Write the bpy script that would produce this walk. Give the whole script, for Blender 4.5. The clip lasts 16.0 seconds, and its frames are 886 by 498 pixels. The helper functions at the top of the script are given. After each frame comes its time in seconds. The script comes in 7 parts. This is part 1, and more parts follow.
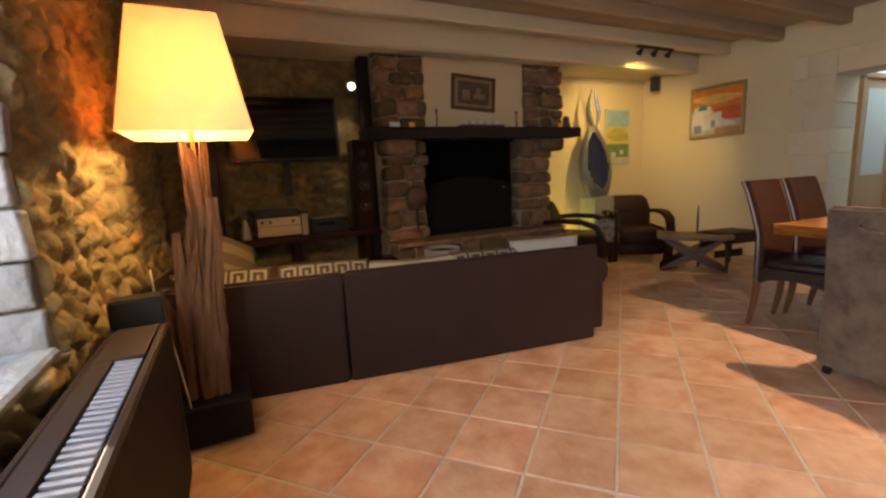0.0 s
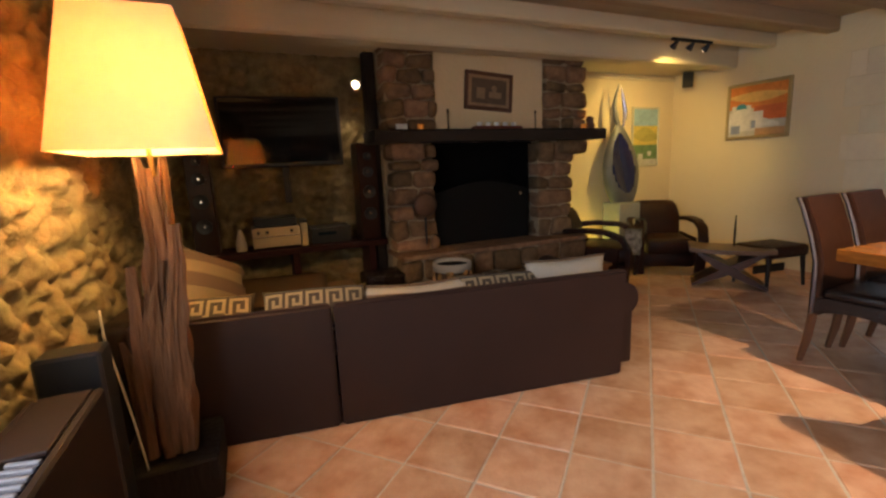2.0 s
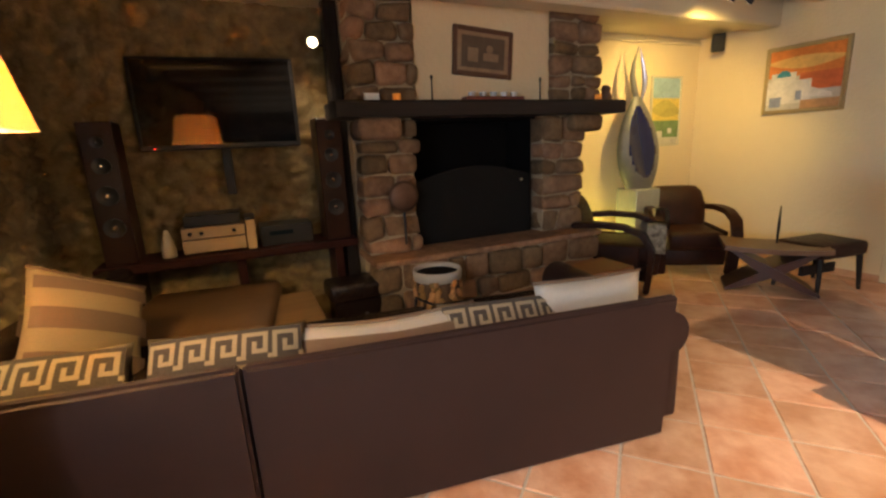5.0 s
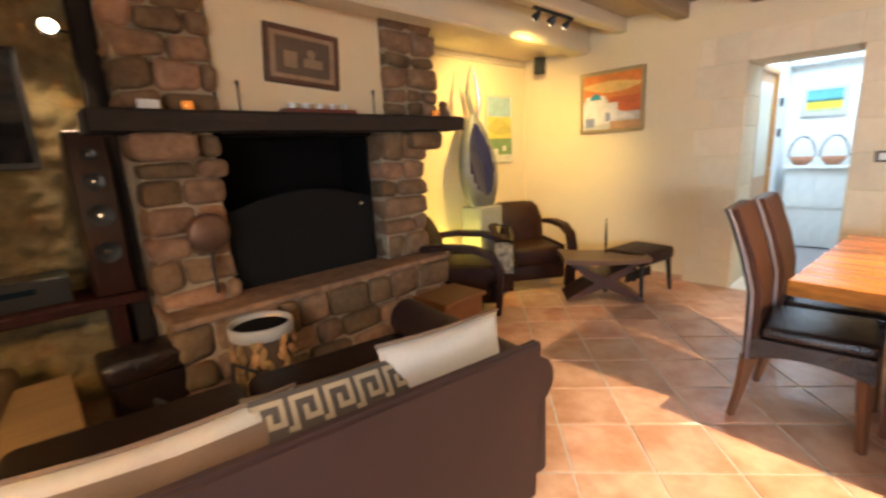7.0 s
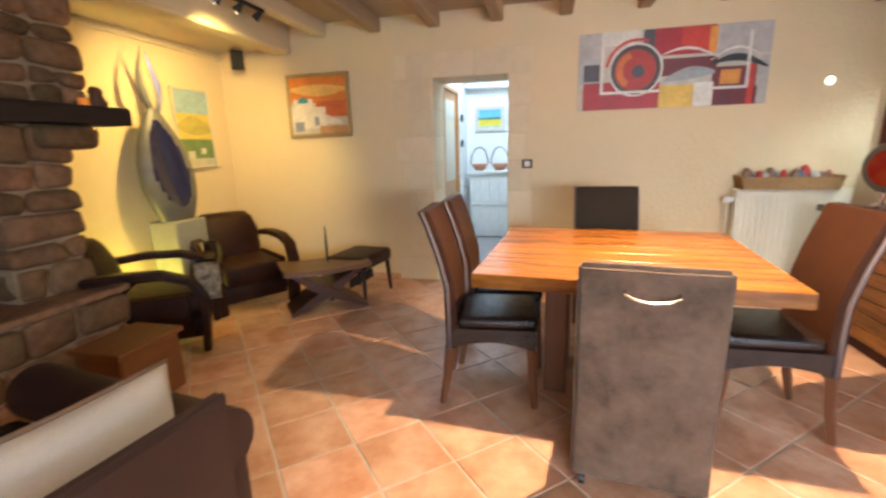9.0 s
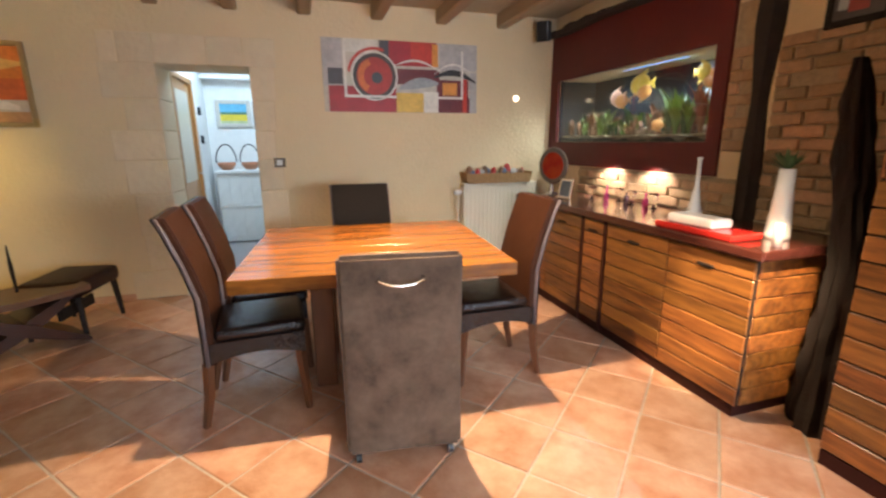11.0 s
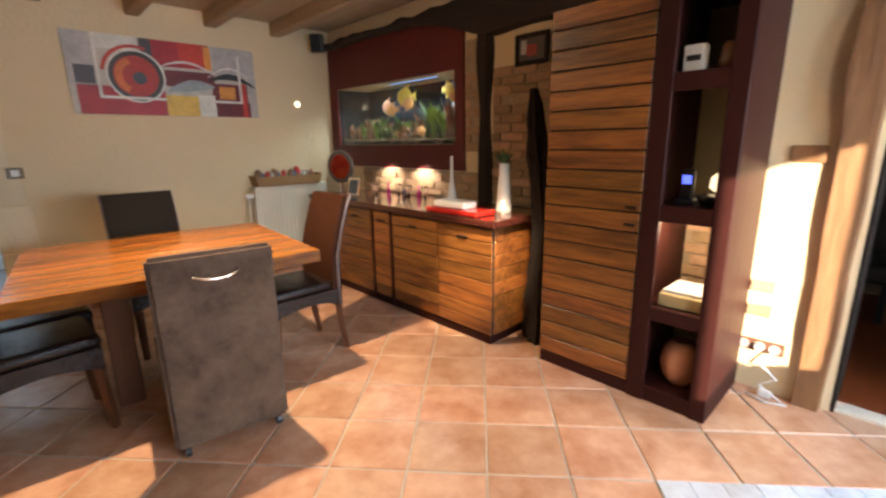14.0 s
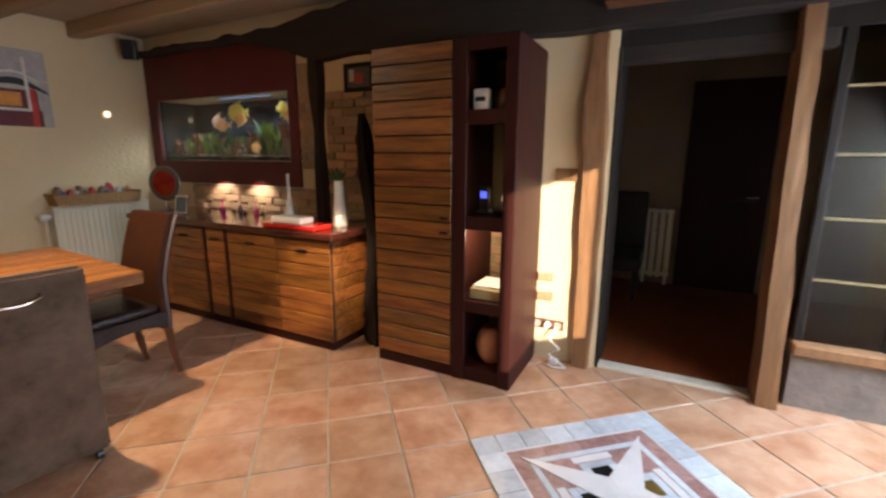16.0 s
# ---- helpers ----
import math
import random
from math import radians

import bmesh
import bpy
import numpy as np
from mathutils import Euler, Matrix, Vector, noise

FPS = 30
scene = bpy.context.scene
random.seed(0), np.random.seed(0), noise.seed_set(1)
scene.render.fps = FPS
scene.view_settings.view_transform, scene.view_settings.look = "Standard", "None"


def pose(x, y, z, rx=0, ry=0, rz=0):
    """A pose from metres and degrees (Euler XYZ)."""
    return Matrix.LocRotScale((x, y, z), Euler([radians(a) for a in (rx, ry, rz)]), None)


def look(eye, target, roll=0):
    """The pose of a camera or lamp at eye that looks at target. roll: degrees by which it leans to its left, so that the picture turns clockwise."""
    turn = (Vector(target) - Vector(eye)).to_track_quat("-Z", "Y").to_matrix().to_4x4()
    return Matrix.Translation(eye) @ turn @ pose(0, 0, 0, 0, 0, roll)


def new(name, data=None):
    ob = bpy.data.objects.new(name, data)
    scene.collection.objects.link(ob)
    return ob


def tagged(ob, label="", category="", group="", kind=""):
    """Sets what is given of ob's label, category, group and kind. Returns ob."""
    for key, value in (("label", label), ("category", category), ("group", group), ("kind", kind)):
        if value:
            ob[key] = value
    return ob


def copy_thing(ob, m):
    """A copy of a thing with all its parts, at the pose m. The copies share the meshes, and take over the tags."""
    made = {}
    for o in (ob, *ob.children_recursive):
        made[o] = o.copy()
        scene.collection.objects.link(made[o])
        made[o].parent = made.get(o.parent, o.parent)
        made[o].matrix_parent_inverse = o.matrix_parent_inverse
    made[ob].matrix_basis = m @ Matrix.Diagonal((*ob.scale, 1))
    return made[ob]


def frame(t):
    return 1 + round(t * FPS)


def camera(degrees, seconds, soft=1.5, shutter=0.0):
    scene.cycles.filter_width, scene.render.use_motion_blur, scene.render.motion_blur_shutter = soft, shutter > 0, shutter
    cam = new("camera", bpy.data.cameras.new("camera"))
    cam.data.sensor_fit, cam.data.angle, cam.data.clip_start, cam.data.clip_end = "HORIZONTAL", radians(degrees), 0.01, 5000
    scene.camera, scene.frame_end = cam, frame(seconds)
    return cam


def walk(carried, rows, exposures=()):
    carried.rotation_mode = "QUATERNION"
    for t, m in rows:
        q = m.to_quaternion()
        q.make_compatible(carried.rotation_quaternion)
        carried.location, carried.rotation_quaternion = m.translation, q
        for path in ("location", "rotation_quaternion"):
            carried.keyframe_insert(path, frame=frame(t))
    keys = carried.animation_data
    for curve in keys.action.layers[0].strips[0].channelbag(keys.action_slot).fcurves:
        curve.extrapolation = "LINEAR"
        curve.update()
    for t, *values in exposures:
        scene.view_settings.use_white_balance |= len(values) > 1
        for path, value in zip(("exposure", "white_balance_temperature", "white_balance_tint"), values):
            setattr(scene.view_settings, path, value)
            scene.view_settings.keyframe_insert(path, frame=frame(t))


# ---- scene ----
cam = camera(90.0, 16.0, soft=2.4, shutter=0.5)
PATH = [
    (0, (0.539, 0.91, 1.196), (1.392, 2.688, 0.862), -2.8),
    (0.5, (0.589, 0.931, 1.197), (1.428, 2.723, 0.902), -3.4),
    (1, (0.615, 0.985, 1.214), (1.464, 2.77, 0.909), -3.0),
    (1.5, (0.656, 1.117, 1.239), (1.482, 2.909, 0.916), -3.0),
    (2, (0.759, 1.218, 1.315), (1.541, 3.023, 0.953), -2.5),
    (2.5, (0.799, 1.28, 1.372), (1.606, 3.07, 0.996), -2.3),
    (3, (0.911, 1.348, 1.341), (1.694, 3.135, 0.9), -2.5),
    (5.5, (1.265, 2.057, 1.334), (2.067, 3.831, 0.877), -2.9),
    (6, (1.398, 2.151, 1.369), (2.282, 3.89, 0.927), -3.6),
    (6.5, (1.45, 2.2, 1.365), (2.535, 3.825, 0.94), -3.2),
    (7, (1.488, 2.266, 1.361), (2.828, 3.689, 0.938), -2.9),
    (7.5, (1.542, 2.347, 1.348), (3.115, 3.501, 0.905), -2.2),
    (8, (1.585, 2.357, 1.348), (3.31, 3.246, 0.863), -1.6),
    (8.5, (1.699, 2.293, 1.337), (3.524, 2.958, 0.86), -1.3),
    (9, (1.787, 2.239, 1.343), (3.685, 2.687, 0.899), -1.6),
    (9.5, (1.807, 2.2, 1.338), (3.755, 2.347, 0.909), -1.8),
    (10, (1.81, 2.201, 1.346), (3.754, 2.035, 0.905), -1.2),
    (12.5, (1.506, 2.227, 1.351), (3.214, 1.304, 0.872), -0.8),
    (13, (1.472, 2.276, 1.352), (3.1, 1.213, 0.884), -1.0),
    (13.5, (1.428, 2.365, 1.36), (2.962, 1.169, 0.896), -0.9),
    (14, (1.36, 2.424, 1.364), (2.769, 1.085, 0.893), -0.9),
    (14.5, (1.322, 2.469, 1.364), (2.589, 0.995, 0.891), -0.0),
    (15, (1.268, 2.478, 1.37), (2.427, 0.917, 0.904), 0.2),
    (15.5, (1.192, 2.511, 1.383), (2.24, 0.867, 0.934), 0.1),
    (16, (1.096, 2.566, 1.397), (1.995, 0.828, 0.985), 0.2),
]
EXPOSURES = [(0, 1.88), (2.5, 1.88), (3, 2.0), (5.5, 2.75), (6.5, 3.2), (7.5, 3.25), (9, 2.9), (10, 2.7), (12.5, 2.2), (14, 2.12), (15, 1.93), (16, 1.45)]
walk(cam, [(t, look(eye, target, roll)) for t, eye, target, roll in PATH], EXPOSURES)

# ---- world, sun, lamps ----
world = bpy.data.worlds.new("world")
scene.world = world
world.use_nodes = True
SUN_AZ = (1.0, -1.05, -0.36)
_nt = world.node_tree
_sky = _nt.nodes.new("ShaderNodeTexSky")
_sky.sky_type = "NISHITA"
_sky.sun_disc = False
_sky.sun_elevation = radians(15)
_sky.sun_rotation = math.atan2(-1.0, 1.05)
_nt.links.new(_sky.outputs[0], _nt.nodes["Background"].inputs[0])
_nt.nodes["Background"].inputs[1].default_value = 0.067


def lamp(name, kind, place, energy, colour, size=0.05, aim=None, spot=70, blend=0.5, sizey=None):
    data = bpy.data.lights.new(name, kind)
    data.energy, data.color = energy if kind == "SUN" else energy * 0.2, colour
    if kind == "AREA":
        data.size = size
        if sizey:
            data.shape, data.size_y = "RECTANGLE", sizey
    elif kind == "SUN":
        data.angle = size
    else:
        data.shadow_soft_size = size
    if kind == "SPOT":
        data.spot_size, data.spot_blend = radians(spot), blend
    ob = new(name, data)
    ob.matrix_world = look(place, aim) if aim else pose(*place)
    return ob


WARM = (1.0, 0.64, 0.25)
HALOGEN = (1.0, 0.745, 0.475)
COOL = (0.62, 0.78, 1.0)
lamp("sun", "SUN", (-6, 8, 4), 5.0, (1.0, 0.86, 0.66), radians(0.6), aim=(-5, 6.95, 3.64))
lamp("table_light", "POINT", (3.83, 1.67, 2.24), 15, HALOGEN, 0.03)
lamp("table_downlight", "SPOT", (3.83, 1.67, 2.23), 350, HALOGEN, 0.03, aim=(3.83, 1.671, 0), spot=128, blend=1.0)
lamp("lamp_bulb", "POINT", (0.43, 3.29, 1.52), 66, WARM, 0.03)
lamp("alcove_light", "SPOT", (4.80, 4.50, 2.28), 92, (1.0, 0.71, 0.22), 0.04, aim=(5.4, 5.5, 1.2), spot=122, blend=0.85)
lamp("uplight_a", "POINT", (4.40, 5.42, 0.14), 18, (0.90, 0.85, 0.18), 0.05)
lamp("uplight_b", "POINT", (4.98, 5.42, 0.14), 17, (1.0, 0.85, 0.15), 0.05)
lamp("corridor_light", "AREA", (7.6, 3.0, 2.5), 38, (0.55, 0.77, 1.0), 1.0, aim=(7.6, 3.0, 0))
lamp("counter_light_a", "SPOT", (5.0, -0.2, 1.14), 13, (1.0, 0.85, 0.7), 0.02, aim=(5.0, -0.34, 0.9), spot=130)
lamp("counter_light_b", "SPOT", (4.5, -0.2, 1.14), 13, (1.0, 0.85, 0.7), 0.02, aim=(4.5, -0.34, 0.9), spot=130)
# unseen spot without a fixture, added to brighten the sideboard end
lamp("sideboard_spot", "SPOT", (2.30, 0.92, 2.12), 1000, HALOGEN, 0.03, aim=(3.23, 0.20, 0.68), spot=22, blend=0.8)
lamp("window_sky", "AREA", (-0.26, 1.79, 1.45), 47, COOL, 1.1, aim=(1, 1.85, 0.75), sizey=1.1)
# area lamp out of view, added as daylight for the floor by the mosaic
lamp("entry_sky", "AREA", (-0.66, 0.35, 1.25), 265, (0.68, 0.82, 1.0), 1.5, aim=(0.9, 0.30, 0), sizey=0.9)
for x in (4.55, 5.4):
    lamp("aquarium_light", "SPOT", (x, -0.52, 1.93), 22, (0.80, 0.95, 1.0), 0.01, aim=(x, -0.53, 0), spot=150, blend=0.6)
# added lamp for the bright bricks in the shelf column, no source known
lamp("niche_light", "POINT", (2.04, 0.06, 0.93), 16, HALOGEN, 0.02)
lamp("television_spot", "SPOT", (1.75, 5.27, 2.06), 18, HALOGEN, 0.02, aim=(1.35, 5.5, 1.0), spot=95)

# ---- materials ----
MATS = {}


def mat(name, colour, rough=0.6, metal=0.0, grain=0.0, scale=20.0, dark=None, bump=0.0, bscale=None, stretch=(1, 1, 1),
        random_tint=0.0, coat=0.0, spec=0.5, island=0.0, mottle=0.0, mscale=3.0, emit=0.0, wave=False):
    """A painted, wooden, stone or cloth surface: two scales of noise between two colours, fine relief, tint by piece."""
    if name in MATS:
        return MATS[name]
    m = bpy.data.materials.new(name)
    m.use_nodes = True
    nt = m.node_tree
    N, L = nt.nodes, nt.links
    b = N["Principled BSDF"]
    b.inputs["Roughness"].default_value = rough
    b.inputs["Metallic"].default_value = metal
    b.inputs["Specular IOR Level"].default_value = spec
    b.inputs["Coat Weight"].default_value = coat
    b.inputs["Coat Roughness"].default_value = 0.15
    tc = N.new("ShaderNodeTexCoord")
    mp = N.new("ShaderNodeMapping")
    mp.inputs["Scale"].default_value = stretch
    L.new(tc.outputs["Object"], mp.inputs["Vector"])
    if random_tint:
        shift = N.new("ShaderNodeVectorMath")
        shift.operation = "MULTIPLY"
        shift.inputs[1].default_value = (37.0, 53.0, 71.0)
        L.new(N.new("ShaderNodeObjectInfo").outputs["Random"], shift.inputs[0])
        L.new(shift.outputs[0], mp.inputs["Location"])
    vec = mp.outputs[0]
    dark = dark or tuple(c * 0.55 for c in colour)
    n1 = N.new("ShaderNodeTexNoise")
    n1.inputs["Scale"].default_value = scale
    n1.inputs["Detail"].default_value = 6
    n1.inputs["Roughness"].default_value = 0.65
    L.new(vec, n1.inputs["Vector"])
    n2 = N.new("ShaderNodeTexNoise")
    n2.inputs["Scale"].default_value = mscale
    n2.inputs["Detail"].default_value = 3
    L.new(vec, n2.inputs["Vector"])
    r1 = N.new("ShaderNodeMapRange")
    r1.inputs["From Min"].default_value, r1.inputs["From Max"].default_value = 0.35, 0.68
    r1.inputs["To Max"].default_value = max(grain, 0.04)
    L.new(n1.outputs[0], r1.inputs["Value"])
    r2 = N.new("ShaderNodeMapRange")
    r2.inputs["From Min"].default_value, r2.inputs["From Max"].default_value = 0.4, 0.65
    r2.inputs["To Max"].default_value = mottle
    L.new(n2.outputs[0], r2.inputs["Value"])
    add = N.new("ShaderNodeMath")
    add.operation, add.use_clamp = "ADD", True
    L.new(r1.outputs[0], add.inputs[0])
    L.new(r2.outputs[0], add.inputs[1])
    mix = N.new("ShaderNodeMix")
    mix.data_type = "RGBA"
    mix.inputs["A"].default_value, mix.inputs["B"].default_value = (*colour, 1), (*dark, 1)
    L.new(add.outputs[0], mix.inputs["Factor"])
    out = mix.outputs["Result"]
    if random_tint or island:
        if random_tint:
            src = N.new("ShaderNodeObjectInfo").outputs["Random"]
        else:
            src = N.new("ShaderNodeNewGeometry").outputs["Random Per Island"]
        hs = N.new("ShaderNodeHueSaturation")
        rr = N.new("ShaderNodeMapRange")
        k = random_tint or island
        rr.inputs["To Min"].default_value, rr.inputs["To Max"].default_value = 1 - k, 1 + k
        L.new(src, rr.inputs["Value"])
        L.new(rr.outputs[0], hs.inputs["Value"])
        rh = N.new("ShaderNodeMapRange")
        rh.inputs["To Min"].default_value, rh.inputs["To Max"].default_value = 0.5 + 0.03 * k, 0.5 - 0.03 * k
        L.new(src, rh.inputs["Value"])
        L.new(rh.outputs[0], hs.inputs["Hue"])
        L.new(out, hs.inputs["Color"])
        out = hs.outputs[0]
    L.new(out, b.inputs["Base Color"])
    if emit:
        b.inputs["Emission Color"].default_value = (*colour, 1)
        b.inputs["Emission Strength"].default_value = emit * 0.2
    if bump:
        n3 = N.new("ShaderNodeTexNoise")
        n3.inputs["Scale"].default_value = bscale or scale
        n3.inputs["Detail"].default_value = 5
        L.new(vec, n3.inputs["Vector"])
        bp = N.new("ShaderNodeBump")
        bp.inputs["Strength"].default_value = bump
        bp.inputs["Distance"].default_value = 0.02
        L.new(n3.outputs[0], bp.inputs["Height"])
        L.new(bp.outputs[0], b.inputs["Normal"])
    MATS[name] = m
    return m


def glow(name, colour, strength):
    m = bpy.data.materials.new(name)
    m.use_nodes = True
    b = m.node_tree.nodes["Principled BSDF"]
    b.inputs["Base Color"].default_value = (*colour, 1)
    b.inputs["Emission Color"].default_value = (*colour, 1)
    b.inputs["Emission Strength"].default_value = strength * 0.2
    return m


def glass(name, colour=(1, 1, 1), rough=0.0, ior=1.45):
    m = bpy.data.materials.new(name)
    m.use_nodes = True
    b = m.node_tree.nodes["Principled BSDF"]
    b.inputs["Base Color"].default_value = (*colour, 1)
    b.inputs["Transmission Weight"].default_value = 1.0
    b.inputs["Roughness"].default_value = rough
    b.inputs["IOR"].default_value = ior
    return m


PLASTER = mat("cream_plaster", (0.71, 0.57, 0.355), 0.8, grain=0.12, scale=9, dark=(0.60, 0.46, 0.27), bump=0.25, bscale=30, mottle=0.2, mscale=1.2)
WHITE = mat("white_plaster", (0.78, 0.78, 0.76), 0.8, grain=0.1, scale=12, bump=0.2, bscale=40, mottle=0.1)
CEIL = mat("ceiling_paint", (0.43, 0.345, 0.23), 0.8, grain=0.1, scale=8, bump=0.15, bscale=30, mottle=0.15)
JOIST = mat("joist_wood", (0.36, 0.265, 0.165), 0.65, grain=0.4, scale=14, stretch=(0.15, 1.5, 1.5), bump=0.3, dark=(0.25, 0.17, 0.095))
PALEBEAM = mat("pale_beam", (0.66, 0.56, 0.38), 0.6, grain=0.25, scale=10, stretch=(0.15, 1.5, 1.5), bump=0.2, dark=(0.52, 0.41, 0.25))
TERRA = mat("terracotta", (0.60, 0.36, 0.235), 0.40, grain=0.4, scale=14, dark=(0.40, 0.18, 0.09), bump=0.18, bscale=45, mottle=0.65, mscale=5, random_tint=0.11, coat=0.06)
GROUT = mat("grout", (0.57, 0.48, 0.39), 0.85, grain=0.4, scale=40, bump=0.3, mottle=0.3)
STONE = mat("rubble_stone", (0.37, 0.285, 0.14), 0.9, grain=0.6, scale=16, dark=(0.21, 0.135, 0.075), bump=0.7, bscale=25, mottle=0.4, mscale=5, island=0.35, spec=0.2)
STONEPIECE = mat("hearth_stone", (0.27, 0.165, 0.092), 0.9, grain=0.6, scale=16, dark=(0.13, 0.075, 0.042), bump=0.7, bscale=25, mottle=0.4, mscale=5, random_tint=0.4, spec=0.2)
MORTAR = mat("mortar", (0.42, 0.32, 0.205), 0.95, grain=0.5, scale=30, bump=0.6, mottle=0.3)
JAMBSTONE = mat("pale_stone", (0.62, 0.55, 0.44), 0.85, grain=0.4, scale=14, dark=(0.48, 0.41, 0.31), bump=0.5, bscale=22, mottle=0.3, random_tint=0.12)
SURROUND = mat("surround_stone", (0.73, 0.61, 0.42), 0.85, grain=0.3, scale=14, dark=(0.60, 0.47, 0.31), bump=0.4, bscale=22, mottle=0.3, random_tint=0.05)
BRICK = mat("brick", (0.44, 0.28, 0.16), 0.85, grain=0.5, scale=30, bump=0.5, mottle=0.3, random_tint=0.3)
BROWN_LEATHER = mat("dark_brown_leather", (0.018, 0.010, 0.008), 0.27, grain=0.3, scale=60, bump=0.25, bscale=120, mottle=0.4, spec=0.4)
# one chair leather in two tones: brown as lit, near-black as shaded
CHAIR_LEATHER = mat("chair_back_leather", (0.050, 0.018, 0.008), 0.5, grain=0.35, scale=40, dark=(0.030, 0.010, 0.006), bump=0.2, bscale=120, mottle=0.4, mscale=6, spec=0.12)
SHADED_LEATHER = mat("shaded_chair_leather", (0.010, 0.007, 0.006), 0.55, grain=0.3, scale=50, bump=0.3, bscale=90, mottle=0.4, spec=0.08)
SOFA_CLOTH = mat("sofa_back_cloth", (0.034, 0.016, 0.013), 0.55, grain=0.3, scale=200, bump=0.2, bscale=300, mottle=0.3, spec=0.3)
SUEDE = mat("grey_brown_suede", (0.165, 0.108, 0.074), 0.9, grain=0.35, scale=30, dark=(0.075, 0.048, 0.033), bump=0.15, bscale=150, mottle=0.6, mscale=7, spec=0.15)
TABLEWOOD = mat("table_wood", (0.42, 0.15, 0.024), 0.24, grain=0.8, scale=16, stretch=(2.5, 0.18, 1), dark=(0.16, 0.048, 0.010), mottle=0.3, mscale=4, bump=0.05, random_tint=0.12, coat=0.08, spec=0.35)
LEGWOOD = mat("chair_leg_wood", (0.16, 0.062, 0.028), 0.4, grain=0.4, scale=30, stretch=(1.5, 1.5, 0.2), bump=0.1)
OAKPLANK = mat("cabinet_planks", (0.30, 0.115, 0.026), 0.36, grain=0.8, scale=14, stretch=(0.25, 2, 2.5), dark=(0.085, 0.027, 0.008), mottle=0.45, mscale=2.5, bump=0.25, random_tint=0.2)
REDWOOD = mat("dark_red_wood", (0.038, 0.010, 0.008), 0.5, grain=0.4, scale=18, stretch=(1, 1, 0.3), bump=0.1, mottle=0.2, spec=0.14)
REDPAINT = mat("dark_red_paint", (0.115, 0.009, 0.008), 0.5, grain=0.15, scale=14, mottle=0.2, bump=0.05)
DARKBEAM = mat("old_dark_beam", (0.026, 0.015, 0.009), 0.85, grain=0.6, scale=12, stretch=(0.3, 1.5, 1.5), bump=0.6, mottle=0.3)
POSTWOOD = mat("old_oak_post", (0.28, 0.135, 0.055), 0.75, grain=0.6, scale=14, stretch=(1.5, 1.5, 0.2), dark=(0.15, 0.07, 0.03), bump=0.6, mottle=0.3)
DRIFT = mat("driftwood", (0.25, 0.115, 0.05), 0.8, grain=0.7, scale=22, stretch=(2, 2, 0.22), dark=(0.10, 0.05, 0.024), bump=0.9, mottle=0.3)
BLACKWOOD = mat("blackened_wood", (0.022, 0.016, 0.013), 0.7, grain=0.5, scale=20, stretch=(1.5, 1.5, 0.3), bump=0.5, spec=0.18)
BLACK = mat("black_plastic", (0.012, 0.012, 0.013), 0.35, grain=0.1)
SOOT_SHADE = mat("soot_and_shade", (0.006, 0.005, 0.005), 0.95, grain=0.3, bump=0.3, spec=0.1)
SCREENIRON = mat("sooty_iron", (0.007, 0.007, 0.007), 0.7, grain=0.3, bump=0.15, spec=0.2)
IRON = mat("black_iron", (0.025, 0.025, 0.027), 0.45, metal=0.5, grain=0.2, bump=0.1)
CHROME = mat("chrome", (0.75, 0.75, 0.76), 0.15, metal=1.0)
# leather piping lightened: the edge highlight is put into its colour
PIPING = mat("edge_sheen_leather", (0.14, 0.112, 0.115), 0.28, grain=0.2)
RADWHITE = mat("radiator_paint", (0.72, 0.66, 0.52), 0.4, grain=0.08)
WINDOWSTONE = mat("grey_limestone", (0.34, 0.32, 0.31), 0.9, grain=0.6, scale=16, dark=(0.19, 0.175, 0.165), bump=0.8, bscale=24, mottle=0.5, random_tint=0.16)
RADBROWN = mat("radiator_brown", (0.021, 0.009, 0.006), 0.6, grain=0.2, mottle=0.2, spec=0.2)


# ---- building helpers ----
def bm_box(x0, x1, y0, y1, z0, z1, bevel=0.0, seg=1, bm=None):
    bm = bm or bmesh.new()
    r = bmesh.ops.create_cube(bm, size=1.0)
    for v in r["verts"]:
        v.co = Vector((x0 + (v.co.x + 0.5) * (x1 - x0), y0 + (v.co.y + 0.5) * (y1 - y0), z0 + (v.co.z + 0.5) * (z1 - z0)))
    if bevel:
        es = list({e for v in r["verts"] for e in v.link_edges})
        bmesh.ops.bevel(bm, geom=es, offset=bevel, segments=seg, affect="EDGES", profile=0.5)
    return bm


def bm_tube(pts, radii, n=10, bm=None, cap=True):
    """A tube through points with a radius at each."""
    bm = bm or bmesh.new()
    pts = [Vector(p) for p in pts]
    if isinstance(radii, (int, float)):
        radii = [radii] * len(pts)
    rings = []
    for i, p in enumerate(pts):
        d = (pts[min(i + 1, len(pts) - 1)] - pts[max(i - 1, 0)]).normalized()
        a = d.orthogonal().normalized() if abs(d.z) < 0.9 else Vector((1, 0, 0))
        a = (a - d * a.dot(d)).normalized()
        if i and rings:
            pa = (rings[-1][0].co - pts[i - 1])
            pa = pa - d * pa.dot(d)
            if pa.length > 1e-6:
                a = pa.normalized()
        b = d.cross(a)
        rings.append([bm.verts.new(p + (a * math.cos(2 * math.pi * k / n) + b * math.sin(2 * math.pi * k / n)) * radii[i]) for k in range(n)])
    for r0, r1 in zip(rings, rings[1:]):
        for k in range(n):
            bm.faces.new((r0[k], r0[(k + 1) % n], r1[(k + 1) % n], r1[k]))
    if cap:
        bm.faces.new(rings[0][::-1])
        bm.faces.new(rings[-1])
    return bm


